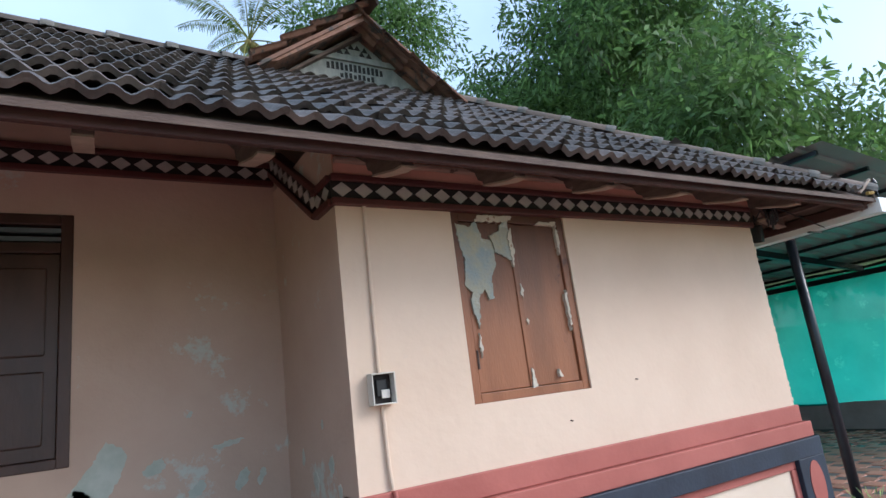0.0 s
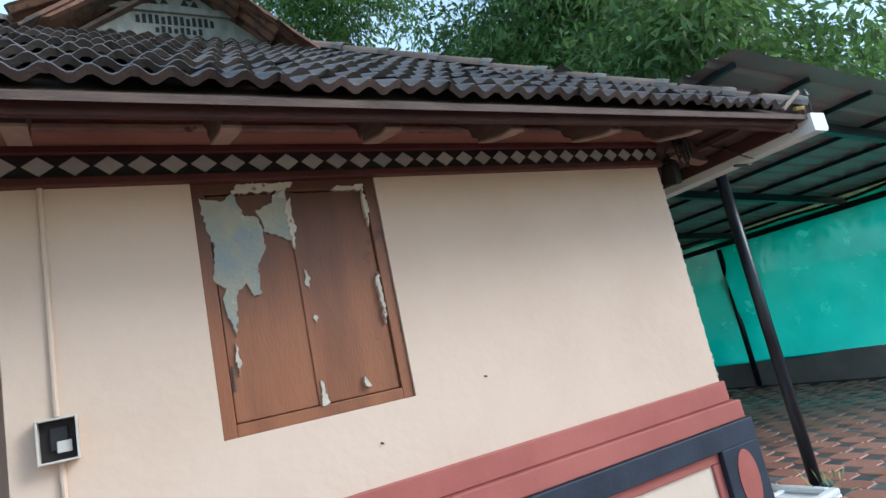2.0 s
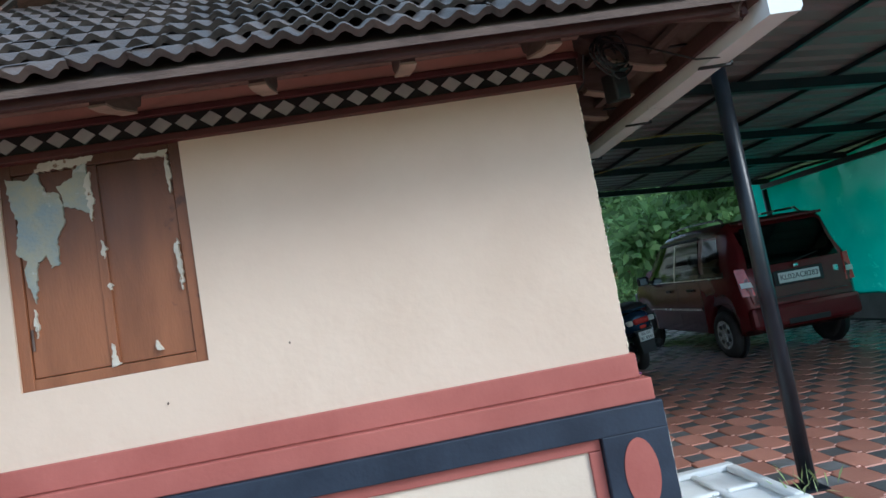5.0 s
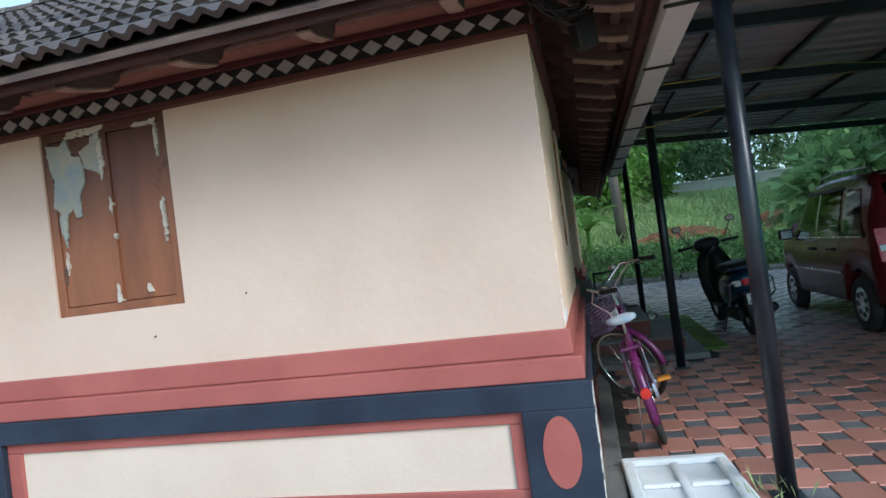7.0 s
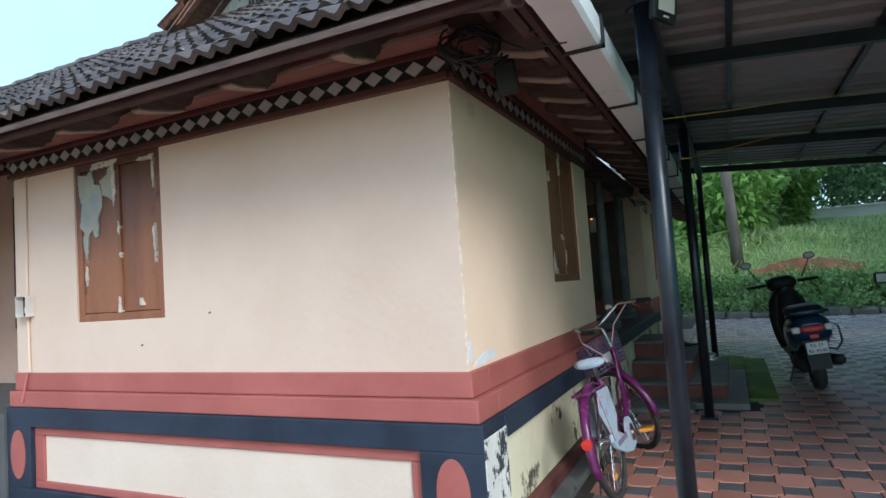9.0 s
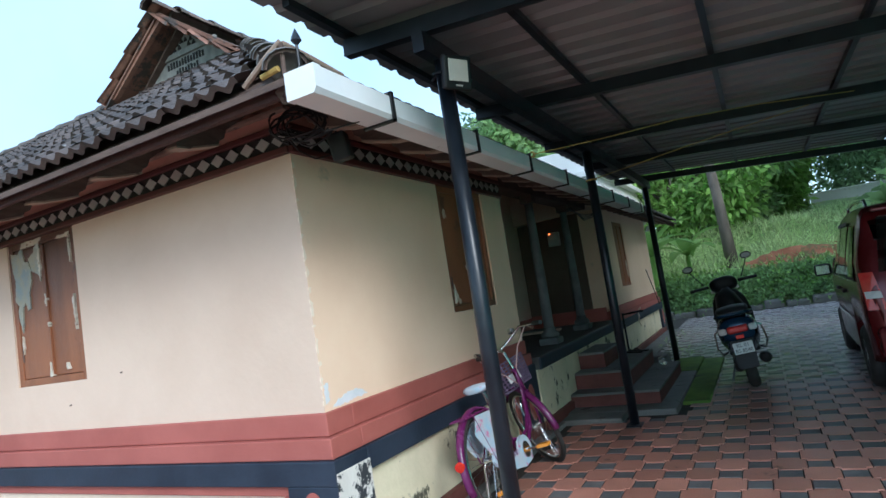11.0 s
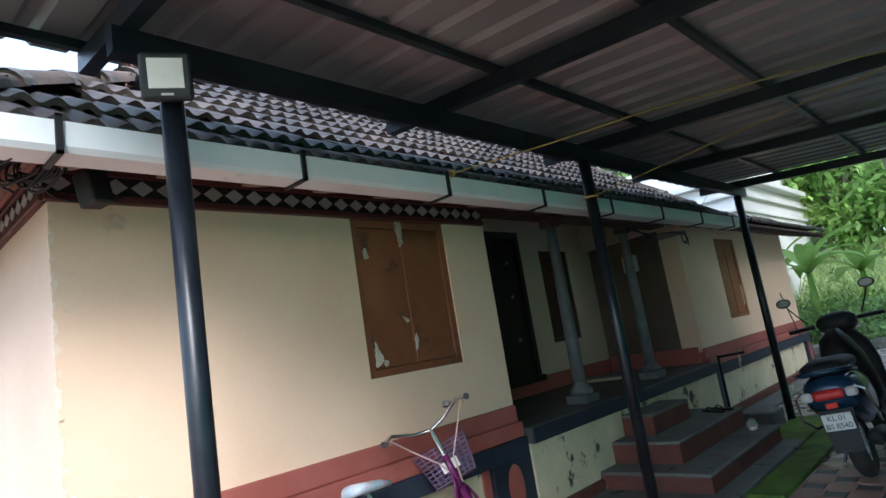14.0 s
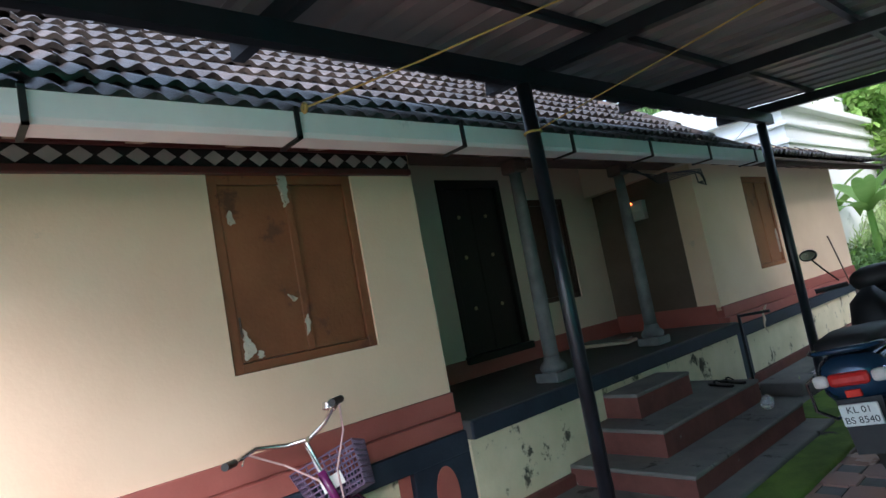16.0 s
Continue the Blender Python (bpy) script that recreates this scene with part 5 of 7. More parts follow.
# ---- bicycle, leaning on the wall ----
PURPLE = mat("purple bicycle paint", (0.12, 0.014, 0.085), (0.17, 0.022, 0.12), 12, 0.25, 0.02, spec=0.6)
CHROME = mat("worn chrome", (0.62, 0.62, 0.62), (0.72, 0.72, 0.72), 12, 0.22, 0.03, metal=1.0)
RUBBER = mat("dusty tyre rubber", (0.030, 0.028, 0.026), (0.055, 0.05, 0.045), 12, 0.85, 0.3, 90)
GUARD = mat("white printed plastic guard", (0.58, 0.60, 0.63), (0.40, 0.58, 0.70), 11, 0.35, 0.03, stain=((0.62, 0.20, 0.38), 15, 0.56))
WICKER = mat("mauve plastic basket", (0.16, 0.11, 0.19), (0.22, 0.16, 0.25), 12, 0.5, 0.1)
RED_REFL = mat("red reflector", (0.65, 0.03, 0.02), (0.75, 0.05, 0.03), 20, 0.2, 0.0)
AMBER = mat("amber reflector", (0.75, 0.28, 0.03), (0.8, 0.35, 0.05), 20, 0.2, 0.0)
TAG = mat("white card", (0.75, 0.75, 0.73), (0.8, 0.8, 0.78), 9, 0.6, 0.0)
INK = mat("black print", (0.02, 0.02, 0.022), (0.03, 0.03, 0.032), 9, 0.6, 0.0)
PINKCABLE = mat("pale pink cable", (0.62, 0.42, 0.40), (0.68, 0.48, 0.46), 9, 0.5, 0.0)


def spoked_wheel(parent, name, c, axis, R):
    w = part(name, torus(bmesh.new(), c, axis, R - 0.018, 0.020, 40, 8), RUBBER, parent, "dusty black tyre", True)
    part("rim", torus(bmesh.new(), c, axis, R - 0.047, 0.011, 40, 6), CHROME, w, "", True)
    bm = bmesh.new()
    disc(bm, c, axis, 0.022, 0.07, 12)
    part("hub", bm, CHROME, w)
    ax = Vector(axis).normalized()
    u = ax.orthogonal().normalized()
    v = ax.cross(u)
    bm = bmesh.new()
    for k in range(28):
        t = 2 * math.pi * k / 28
        t2 = t + (0.5 if k % 2 else -0.5)
        a = Vector(c) + 0.02 * (math.cos(t2) * u + math.sin(t2) * v) + ax * (0.028 if k % 4 < 2 else -0.028)
        tube(bm, [a, Vector(c) + (R - 0.05) * (math.cos(t) * u + math.sin(t) * v)], 0.0016, 4)
    part("spokes", bm, CHROME, w)
    return w


def arc_guard(parent, name, c, fwd, axis, R, a0, a1, width, material, label=""):
    """A mudguard: a curved strip round a wheel between two angles (degrees from the front, over the top)."""
    bm = bmesh.new()
    fw, ax, up = Vector(fwd).normalized(), Vector(axis).normalized(), Vector((0, 0, 1))
    up = ax.cross(fw)
    if up.z < 0:
        up = -up
    rows = []
    for i in range(19):
        t = radians(a0 + (a1 - a0) * i / 18)
        d = math.cos(t) * fw + math.sin(t) * up
        rows.append([bm.verts.new(Vector(c) + d * (R + h) + ax * s) for s, h in ((-width, -0.018), (-width * 0.6, 0.0), (0, 0.006), (width * 0.6, 0.0), (width, -0.018))])
    for a, b in zip(rows, rows[1:]):
        for k in range(4):
            bm.faces.new((a[k], a[k + 1], b[k + 1], b[k]))
    ob = part(name, bm, material, parent, label, True)
    sm = ob.modifiers.new("thickness", "SOLIDIFY")
    sm.thickness = 0.002
    return ob


# local: y forward, x to the rider's right, origin on the ground below the rear axle
BK = pose(5.32, 4.02, 0.0, 0, -12, -2)
bike = thing("bicycle", "purple ladies' bicycle with white guards leaning on the wall", "bicycle", BK)
R = 0.325
rear = Vector((0, 0, R))
head_lo, head_hi = Vector((0, 0.86, 0.60)), Vector((0, 0.80, 0.80))
bbk = Vector((0, 0.42, 0.27))
seat_t = Vector((0, 0.25, 0.66))
spoked_wheel(bike, "rear_wheel", rear, (1, 0, 0), R)
for nm, pts, r in (("down_tube", [head_hi - Vector((0, 0, 0.02)), (0, 0.83, 0.62), (0, 0.74, 0.38), (0, 0.62, 0.28), bbk], 0.017), ("top_tube", [head_lo + Vector((0, -0.02, 0.0)), (0, 0.78, 0.48), (0, 0.66, 0.36), (0, 0.52, 0.33), (0, 0.38, 0.36)], 0.014), ("seat_tube", [bbk, seat_t], 0.016), ("head_tube", [head_lo, head_hi], 0.020)):
    part(nm, tubed(pts, r, 10), PURPLE, bike, "", True)
for s in (-0.05, 0.05):
    part("chain_stay", tubed([bbk + Vector((s * 0.5, 0, 0)), rear + Vector((s, 0, 0))], 0.010, 7), PURPLE, bike)
    part("seat_stay", tubed([seat_t + Vector((s * 0.4, 0, -0.06)), rear + Vector((s, 0, 0))], 0.008, 7), PURPLE, bike)
arc_guard(bike, "rear_mudguard", rear, (0, 1, 0), (1, 0, 0), R + 0.025, 40, 200, 0.028, PURPLE)
part("seat_post", tubed([seat_t, seat_t + Vector((0, -0.03, 0.08))], 0.012, 8), CHROME, bike)
bm = bmesh.new()
loft(bm, [oval_y(y, 0, z, rx, rz, 12, 2.4) for y, z, rx, rz in ((0.10, 0.765, 0.06, 0.018), (0.13, 0.775, 0.10, 0.032), (0.20, 0.770, 0.085, 0.030), (0.30, 0.765, 0.035, 0.024), (0.37, 0.755, 0.020, 0.014))])
part("saddle", bm, GUARD, bike, "white saddle with blue print", True)
part("carrier", tubed([(-0.05, 0.22, 0.60), (-0.06, 0.05, 0.64), (-0.05, -0.22, 0.64), (0.05, -0.22, 0.64), (0.06, 0.05, 0.64), (0.05, 0.22, 0.60)], 0.008, 6), PURPLE, bike)
for s in (-0.06, 0.06):
    part("carrier_stay", tubed([(s, -0.12, 0.64), (s, -0.01, R)], 0.005, 6), PURPLE, bike)
    bm = panel_bm([(s, 0.16, 0.62), (s, -0.10, 0.63), (s, -0.17, 0.52), (s, -0.06, 0.38), (s, 0.08, 0.34), (s, 0.19, 0.44)], 0.003, (1, 0, 0))
    part("skirt_guard", bm, GUARD, bike, "white skirt guard with flower print")
bm = bmesh.new()
prism(bm, [(p[0], p[1]) for p in ellipse(0.42, 0.27, 0.105, 0.10, 16)[:9]] + [(0.10, 0.355), (-0.03, 0.365), (-0.05, 0.325), (-0.02, 0.285), (0.2, 0.20), (0.36, 0.17), (0.48, 0.19)], "x", 0.045, 0.062)
part("chain_case", bm, GUARD, bike, "white chain case with flower print")
for k in range(7):
    part("print_bar", boxed(0.0625, 0.04 + 0.036 * k, 0.275, 0.0635, 0.064 + 0.036 * k, 0.305), WICKER, bike)
bm = bmesh.new()
disc(bm, (0.066, 0.42, 0.27), (1, 0, 0), 0.055, 0.008, 20)
part("chainring", bm, CHROME, bike)
for s, a in ((1, 20), (-1, 200)):
    e = bbk + Vector((0.085 * s, 0.16 * math.cos(radians(a)), -0.16 * math.sin(radians(a)) * 0.5))
    part("crank", tubed([bbk + Vector((0.07 * s, 0, 0)), e], 0.008, 6), CHROME, bike)
    part("pedal", boxed(e.x - (0.0 if s > 0 else 0.09), e.y - 0.035, e.z - 0.012, e.x + (0.09 if s > 0 else 0), e.y + 0.035, e.z + 0.012, bevel=0.004), AMBER if s > 0 else BLACKPL, bike)
part("rear_reflector", tubed([(0, -0.345, 0.40), (0, -0.365, 0.395)], 0.030, 12), RED_REFL, bike, "red rear reflector")
part("spoke_reflector", boxed(-0.008, -0.03, 0.11, 0.008, 0.02, 0.135), AMBER, bike)
part("kickstand", tubed([(-0.06, 0.02, 0.30), (-0.12, 0.0, 0.012)], 0.008, 6), CHROME, bike)
# steering assembly, turned to the left
STEER = radians(50)
axis_h = (head_hi - head_lo).normalized()
turn = Matrix.Translation(head_lo) @ Matrix.Rotation(STEER, 4, axis_h) @ Matrix.Translation(-head_lo)
fc = Vector((0, 1.06, R))


def steered(pts):
    return [turn @ Vector(p) for p in pts]


faxis = turn.to_3x3() @ Vector((1, 0, 0))
ffwd = turn.to_3x3() @ Vector((0, 1, 0))
fcs = turn @ fc
spoked_wheel(bike, "front_wheel", fcs, faxis, R)
for s in (-0.05, 0.05):
    part("fork_blade", tubed(steered([head_lo + Vector((s * 0.5, 0.0, 0)), (s, 0.93, 0.52), (s, 1.01, 0.40), fc + Vector((s, 0, 0))]), 0.010, 8), PURPLE, bike)
arc_guard(bike, "front_mudguard", fcs, ffwd, faxis, R + 0.028, 45, 190, 0.028, PURPLE)
part("handlebar_stem", tubed(steered([head_hi, head_hi + Vector((0, -0.02, 0.14)), head_hi + Vector((0, 0.04, 0.17))]), 0.012, 8), CHROME, bike)
part("handlebar", tubed(steered([(-0.26, 0.52, 0.985), (-0.27, 0.62, 1.0), (-0.22, 0.76, 1.04), (-0.10, 0.83, 0.99), (0, 0.84, 0.965), (0.10, 0.83, 0.99), (0.22, 0.76, 1.04), (0.27, 0.62, 1.0), (0.26, 0.52, 0.985)]), 0.011, 8), CHROME, bike, "", True)
for s in (-1, 1):
    part("grip", tubed(steered([(0.27 * s, 0.61, 1.0), (0.258 * s, 0.48, 0.975)]), 0.017, 10), BLACKPL, bike)
    part("brake_lever", tubed(steered([(0.255 * s, 0.70, 1.02), (0.23 * s, 0.58, 0.965)]), 0.005, 6), CHROME, bike)
    part("brake_cable", tubed(steered([(0.24 * s, 0.70, 1.02), (0.16 * s, 0.86, 0.92), (0.05 * s, 0.88, 0.78), (0.02, 0.86, 0.62)]), 0.005, 6), PINKCABLE, bike, "pale pink brake cable")
bm = bmesh.new()
disc(bm, turn @ Vector((0.16, 0.80, 1.045)), (0, 0.3, 1), 0.028, 0.03, 14)
part("bell", bm, CHROME, bike)
basket = []
b0, b1, d0, d1, w0, w1 = 0.66, 0.87, 0.90, 1.12, 0.13, 0.17
bw = part("basket", panel_bm(steered([(-w0, d0, b0), (w0, d0, b0), (w0, d1 - 0.03, b0), (-w0, d1 - 0.03, b0)]), 0.003, (0, 0, 1)), WICKER, bike, "mauve plastic front basket")
for pts in ([(-w0, d0, b0), (w0, d0, b0), (w1, d0 - 0.01, b1), (-w1, d0 - 0.01, b1)], [(-w0, d1 - 0.03, b0), (w0, d1 - 0.03, b0), (w1, d1, b1), (-w1, d1, b1)], [(-w0, d0, b0), (-w0, d1 - 0.03, b0), (-w1, d1, b1), (-w1, d0 - 0.01, b1)], [(w0, d0, b0), (w0, d1 - 0.03, b0), (w1, d1, b1), (w1, d0 - 0.01, b1)]):
    q = [Vector(p) for p in steered(pts)]
    bm = bmesh.new()
    for i in range(9):
        f = i / 8
        tube(bm, [q[0].lerp(q[1], f), q[3].lerp(q[2], f)], 0.0045, 4)
        tube(bm, [q[0].lerp(q[3], f), q[1].lerp(q[2], f)], 0.0045, 4)
    part("lattice", bm, WICKER, bw)
part("card", panel_bm(steered([(-0.05, d0 - 0.018, b0 + 0.05), (0.06, d0 - 0.018, b0 + 0.05), (0.06, d0 - 0.02, b0 + 0.11), (-0.05, d0 - 0.02, b0 + 0.11)]), 0.002, (0, -1, 0)), TAG, bw, "white card tag")


# ---- car ----
CARP = mat("dark red metallic paint", (0.13, 0.010, 0.013), (0.15, 0.014, 0.017), 3, 0.22, 0.0, spec=0.7, metal=0.25)
CARGLASS = bpy.data.materials.new("tinted car glass")
CARGLASS.use_nodes = True
ct = CARGLASS.node_tree
ctr, cgl, cfr, cmx = (ct.nodes.new(k) for k in ("ShaderNodeBsdfTransparent", "ShaderNodeBsdfGlossy", "ShaderNodeFresnel", "ShaderNodeMixShader"))
ctr.inputs["Color"].default_value = (0.66, 0.74, 0.72, 1)
cgl.inputs["Roughness"].default_value = 0.03
cfr.inputs["IOR"].default_value = 1.9
for a_, b_ in ((cfr.outputs[0], cmx.inputs[0]), (ctr.outputs[0], cmx.inputs[1]), (cgl.outputs[0], cmx.inputs[2]), (cmx.outputs[0], ct.nodes["Material Output"].inputs[0])):
    ct.links.new(a_, b_)
MIRROR = mat("mirror glass", (0.22, 0.26, 0.26), (0.25, 0.29, 0.29), 3, 0.12, 0.0, metal=1.0)
DARKPANE = mat("dark window glass", (0.016, 0.022, 0.024), (0.024, 0.03, 0.032), 3, 0.06, 0.0, spec=0.9)
CARBLACK = mat("black trim", (0.014, 0.014, 0.015), (0.022, 0.022, 0.023), 9, 0.55, 0.05)
SILVER = mat("silver trim", (0.55, 0.57, 0.60), (0.62, 0.64, 0.66), 9, 0.25, 0.0, metal=0.9)
LAMPRED = mat("red lamp glass", (0.55, 0.02, 0.02), (0.62, 0.035, 0.03), 20, 0.12, 0.0, spec=0.7)
LAMPCLR = mat("clear lamp glass", (0.62, 0.58, 0.55), (0.7, 0.66, 0.62), 20, 0.12, 0.0, spec=0.7)
PLATE = mat("white number plate", (0.72, 0.73, 0.70), (0.78, 0.79, 0.76), 12, 0.45, 0.0)
AXLES, WR = (-1.20, 1.16), 0.285


def car_bottom(y):
    z = 0.27 if abs(y) < 1.60 else 0.33
    for a in AXLES:
        d = abs(y - a)
        if d < 0.35:
            z = max(z, 0.30 + math.sqrt(0.35 ** 2 - d * d) * 0.98)
    return z


def curve(y, pts):
    """Smooth steps between points of a profile."""
    for (a, u), (b, v) in zip(pts, pts[1:]):
        if y <= b:
            f = min(max((y - a) / (b - a), 0), 1)
            return u + (v - u) * f
    return pts[-1][1]


ROOFLINE = [(-1.76, 0.62), (-1.755, 0.80), (-1.73, 0.96), (-1.69, 1.10), (-1.60, 1.40), (-1.53, 1.58), (-1.42, 1.635), (-0.9, 1.66), (-0.3, 1.66), (0.2, 1.63), (0.45, 1.55), (0.75, 1.32), (1.08, 1.06), (1.3, 1.0), (1.55, 0.93), (1.70, 0.82), (1.75, 0.62)]
BELT = [(-1.76, 0.62), (-1.72, 0.93), (-1.65, 0.99), (0.4, 0.97), (1.0, 0.95), (1.5, 0.87), (1.70, 0.78), (1.75, 0.60)]
WIDE = [(-1.76, 0.60), (-1.70, 0.68), (-1.55, 0.715), (-1.2, 0.735), (1.0, 0.735), (1.4, 0.71), (1.62, 0.64), (1.75, 0.50)]


def side_at(y, z):
    """Half-width of the car at a height."""
    w, zb, zt = curve(y, WIDE), curve(y, BELT), curve(y, ROOFLINE)
    if z <= zb or zt - zb < 0.03:
        return w
    f = (z - zb) / max(zt - zb, 0.02)
    return w - (w - 0.575 * w / 0.735) * min(f, 1) ** 1.25 * (1 if zt > 1.2 else 0.35)


def car_section(y):
    zt, zb, z0, w = curve(y, ROOFLINE), curve(y, BELT), car_bottom(y), curve(y, WIDE)
    zb = max(zb, z0 + 0.06)
    zt = max(zt, zb + 0.012)
    mid = z0 + (zb - z0) * 0.5
    h = zt - zb
    half = [(w * 0.88, z0 - 0.002), (w * 0.985, z0 + 0.02), (w * 1.0, mid), (w * 0.998, zb - 0.02), (w * 0.985, zb)]
    half += [(side_at(y, zb + h * f), zb + h * f) for f in (0.25, 0.5, 0.75, 0.90)]
    we = side_at(y, zb + h * 0.90)
    half += [(we * 0.94, zb + h * 0.965), (we * 0.80, zb + h * 0.99), (we * 0.4, zt)]
    return [(x, y, z) for x, z in half] + [(-x, y, z) for x, z in reversed(half)]


CAR = pose(8.45, 8.38, 0.0, 0, 0, -1.5)
car = thing("car", "dark red hatchback with roof rails parked under the shed", "car", CAR)
stations = sorted({-1.76, -1.755, -1.73, -1.69, -1.60, -1.53, -1.42, 1.70, 1.75, *[round(-1.62 + 0.065 * i, 3) for i in range(51)]})
bm = bmesh.new()
loft(bm, [car_section(y) for y in stations])
OPEN = ((-0.85, -0.19, 0.0, 0.0), (-0.13, 0.74, 0.0, 0.13), (-1.39, -0.95, 0.04, 0.0))
gone = []
for f in bm.faces:
    c = f.calc_center_median()
    if len(f.verts) != 4:
        continue
    zb, zt = curve(c.y, BELT), curve(c.y, ROOFLINE)
    g = (c.z - zb) / max(zt - zb, 0.02)
    side = abs(c.x) > 0.5 and 0.02 < g < 0.76 and zt > 1.2
    if side and any(a + ta * 4 * g < c.y < b - tb * 4 * g for a, b, ta, tb in OPEN):
        gone.append(f)
    elif g > 0.9 and abs(c.x) < 0.52 and (-1.69 < c.y < -1.545 or 0.50 < c.y < 1.03):
        gone.append(f)
bmesh.ops.delete(bm, geom=gone, context="FACES")
part("body", bm, CARP, car, "", True)
CLOTH = mat("grey seat cloth", (0.045, 0.045, 0.048), (0.07, 0.07, 0.073), 9, 0.9, 0.2)
for x, y in ((-0.33, 0.05), (0.33, 0.05), (-0.36, -0.95), (0.36, -0.95)):
    bm = bmesh.new()
    box(bm, x - 0.24, y - 0.05, 0.30, x + 0.24, y + 0.45, 0.62, bevel=0.05)
    box(bm, x - 0.23, y - 0.18, 0.55, x + 0.23, y - 0.02, 1.12, bevel=0.05)
    seat_ = part("seat", bm, CLOTH, car, "grey cloth seat")
    part("headrest", boxed(x - 0.12, y - 0.19, 1.15, x + 0.12, y - 0.09, 1.33, bevel=0.035), CLOTH, seat_)
part("dashboard", boxed(-0.62, 0.62, 0.62, 0.62, 0.98, 0.98, bevel=0.05), CARBLACK, car)
part("steering_wheel", torus(bmesh.new(), (0.33, 0.56, 0.92), (0, -0.85, 0.5), 0.17, 0.016, 24, 6), CARBLACK, car)
for a in AXLES:
    for s in (-1, 1):
        c = (0.66 * s, a, WR)
        w = part("wheel", torus(bmesh.new(), c, (1, 0, 0), WR - 0.07, 0.075, 36, 10), RUBBER, car, "black tyre", True)
        bm = bmesh.new()
        disc(bm, (0.705 * s, a, WR), (1, 0, 0), 0.175, 0.03, 28)
        part("wheel_cover", bm, SILVER, w, "silver wheel cover")
        for k in range(7):
            t = 2 * math.pi * k / 7
            bm = bmesh.new()
            disc(bm, (0.722 * s, a + 0.11 * math.cos(t), WR + 0.11 * math.sin(t)), (1, 0, 0), 0.028, 0.006, 10)
            part("cover_hole", bm, CARBLACK, w)
        bm = bmesh.new()
        disc(bm, (0.62 * s, a, WR + 0.02), (1, 0, 0), 0.335, 0.04, 28)
        part("wheel_arch", bm, CARBLACK, car, "black wheel-arch lining")


def side_panel(name, y0, y1, z0, z1, material, s, out=0.006, taper0=0.0, taper1=0.0, label=""):
    """A panel lying on the car's side between two heights; tapers pull its upper corners in."""
    bm = bmesh.new()
    rows = []
    for j in range(5):
        g = j / 4
        z = z0 + (z1 - z0) * g
        a, b = y0 + taper0 * g, y1 - taper1 * g
        rows.append([bm.verts.new((s * (side_at(a + (b - a) * i / 6, z) + out), a + (b - a) * i / 6, z)) for i in range(7)])
    for p, q in zip(rows, rows[1:]):
        for i in range(6):
            bm.faces.new((p[i], p[i + 1], q[i + 1], q[i]))
    ob = part(name, bm, material, car, label, True)
    return ob


for s in (-1, 1):
    side_panel("window_surround", -1.46, 0.98, 0.985, 1.055, CARBLACK, s, 0.003, 0.02, 0.09)
    side_panel("front_window", -0.12, 0.78, 1.0, 1.50, CARGLASS, s, 0.007, 0.01, 0.42, "front side window")
    side_panel("rear_window", -0.86, -0.18, 1.0, 1.50, CARGLASS, s, 0.007, 0.04, 0.01, "rear side window")
    side_panel("quarter_window", -1.42, -0.94, 1.02, 1.48, CARGLASS, s, 0.007, 0.12, 0.02, "rear quarter window")
    side_panel("window_trim", -1.44, 0.86, 0.982, 0.998, SILVER, s, 0.009, 0, 0, "bright trim")
    side_panel("rain_visor", -0.86, 0.40, 1.50, 1.535, CARBLACK, s, 0.02, 0, 0.03, "dark rain visor")
    side_panel("pillar", -0.17, -0.13, 1.0, 1.50, SILVER, s, 0.010)
    side_panel("rub_strip", -0.80, 0.80, 0.585, 0.615, SILVER, s, 0.012, 0, 0, "silver rub strip")
    for y in (-0.16, 0.80, -0.84):
        side_panel("door_gap", y - 0.004, y + 0.004, 0.34, 0.97, CARBLACK, s, 0.003)
    for y in (-0.66, 0.0):
        part("door_handle", boxed(s * 0.738, y, 0.84, s * 0.765, y + 0.16, 0.875, bevel=0.008), CARBLACK, car)
    part("roof_rail", tubed([(0.50 * s, -1.30, 1.63), (0.50 * s, -1.22, 1.695), (0.50 * s, -0.4, 1.72), (0.50 * s, 0.15, 1.695), (0.50 * s, 0.24, 1.62)], 0.014, 8), SILVER, car, "silver roof rail")
    m_ = part("mirror", boxed(s * 0.74, 0.70, 0.98, s * 0.92, 0.80, 1.12, bevel=0.03), CARBLACK, car)
    part("mirror_glass", boxed(s * 0.765, 0.694, 1.0, s * 0.90, 0.699, 1.10), MIRROR, m_)
    t_ = part("tail_light", panel_bm([(s * 0.55, -1.752, 0.74), (s * 0.685, -1.71, 0.74), (s * 0.70, -1.66, 1.06), (s * 0.60, -1.705, 1.06)], 0.012, (0.3 * s, -1, 0.1)), LAMPRED, car, "red tail light")
    part("indicator", panel_bm([(s * 0.57, -1.765, 0.84), (s * 0.685, -1.728, 0.84), (s * 0.69, -1.715, 0.90), (s * 0.58, -1.757, 0.90)], 0.006, (0.3 * s, -1, 0.1)), LAMPCLR, t_, "clear lamp band")
    part("headlight", boxed(s * 0.42, 1.66, 0.66, s * 0.64, 1.73, 0.84, bevel=0.03), LAMPCLR, car)
part("rear_screen", panel_bm([(-0.56, -1.712, 1.05), (0.56, -1.712, 1.05), (0.48, -1.565, 1.52), (-0.48, -1.565, 1.52)], 0.012, (0, -0.9, 0.3)), CARGLASS, car, "dark rear window")
part("spoiler", boxed(-0.52, -1.66, 1.565, 0.52, -1.48, 1.60, bevel=0.012), CARP, car)
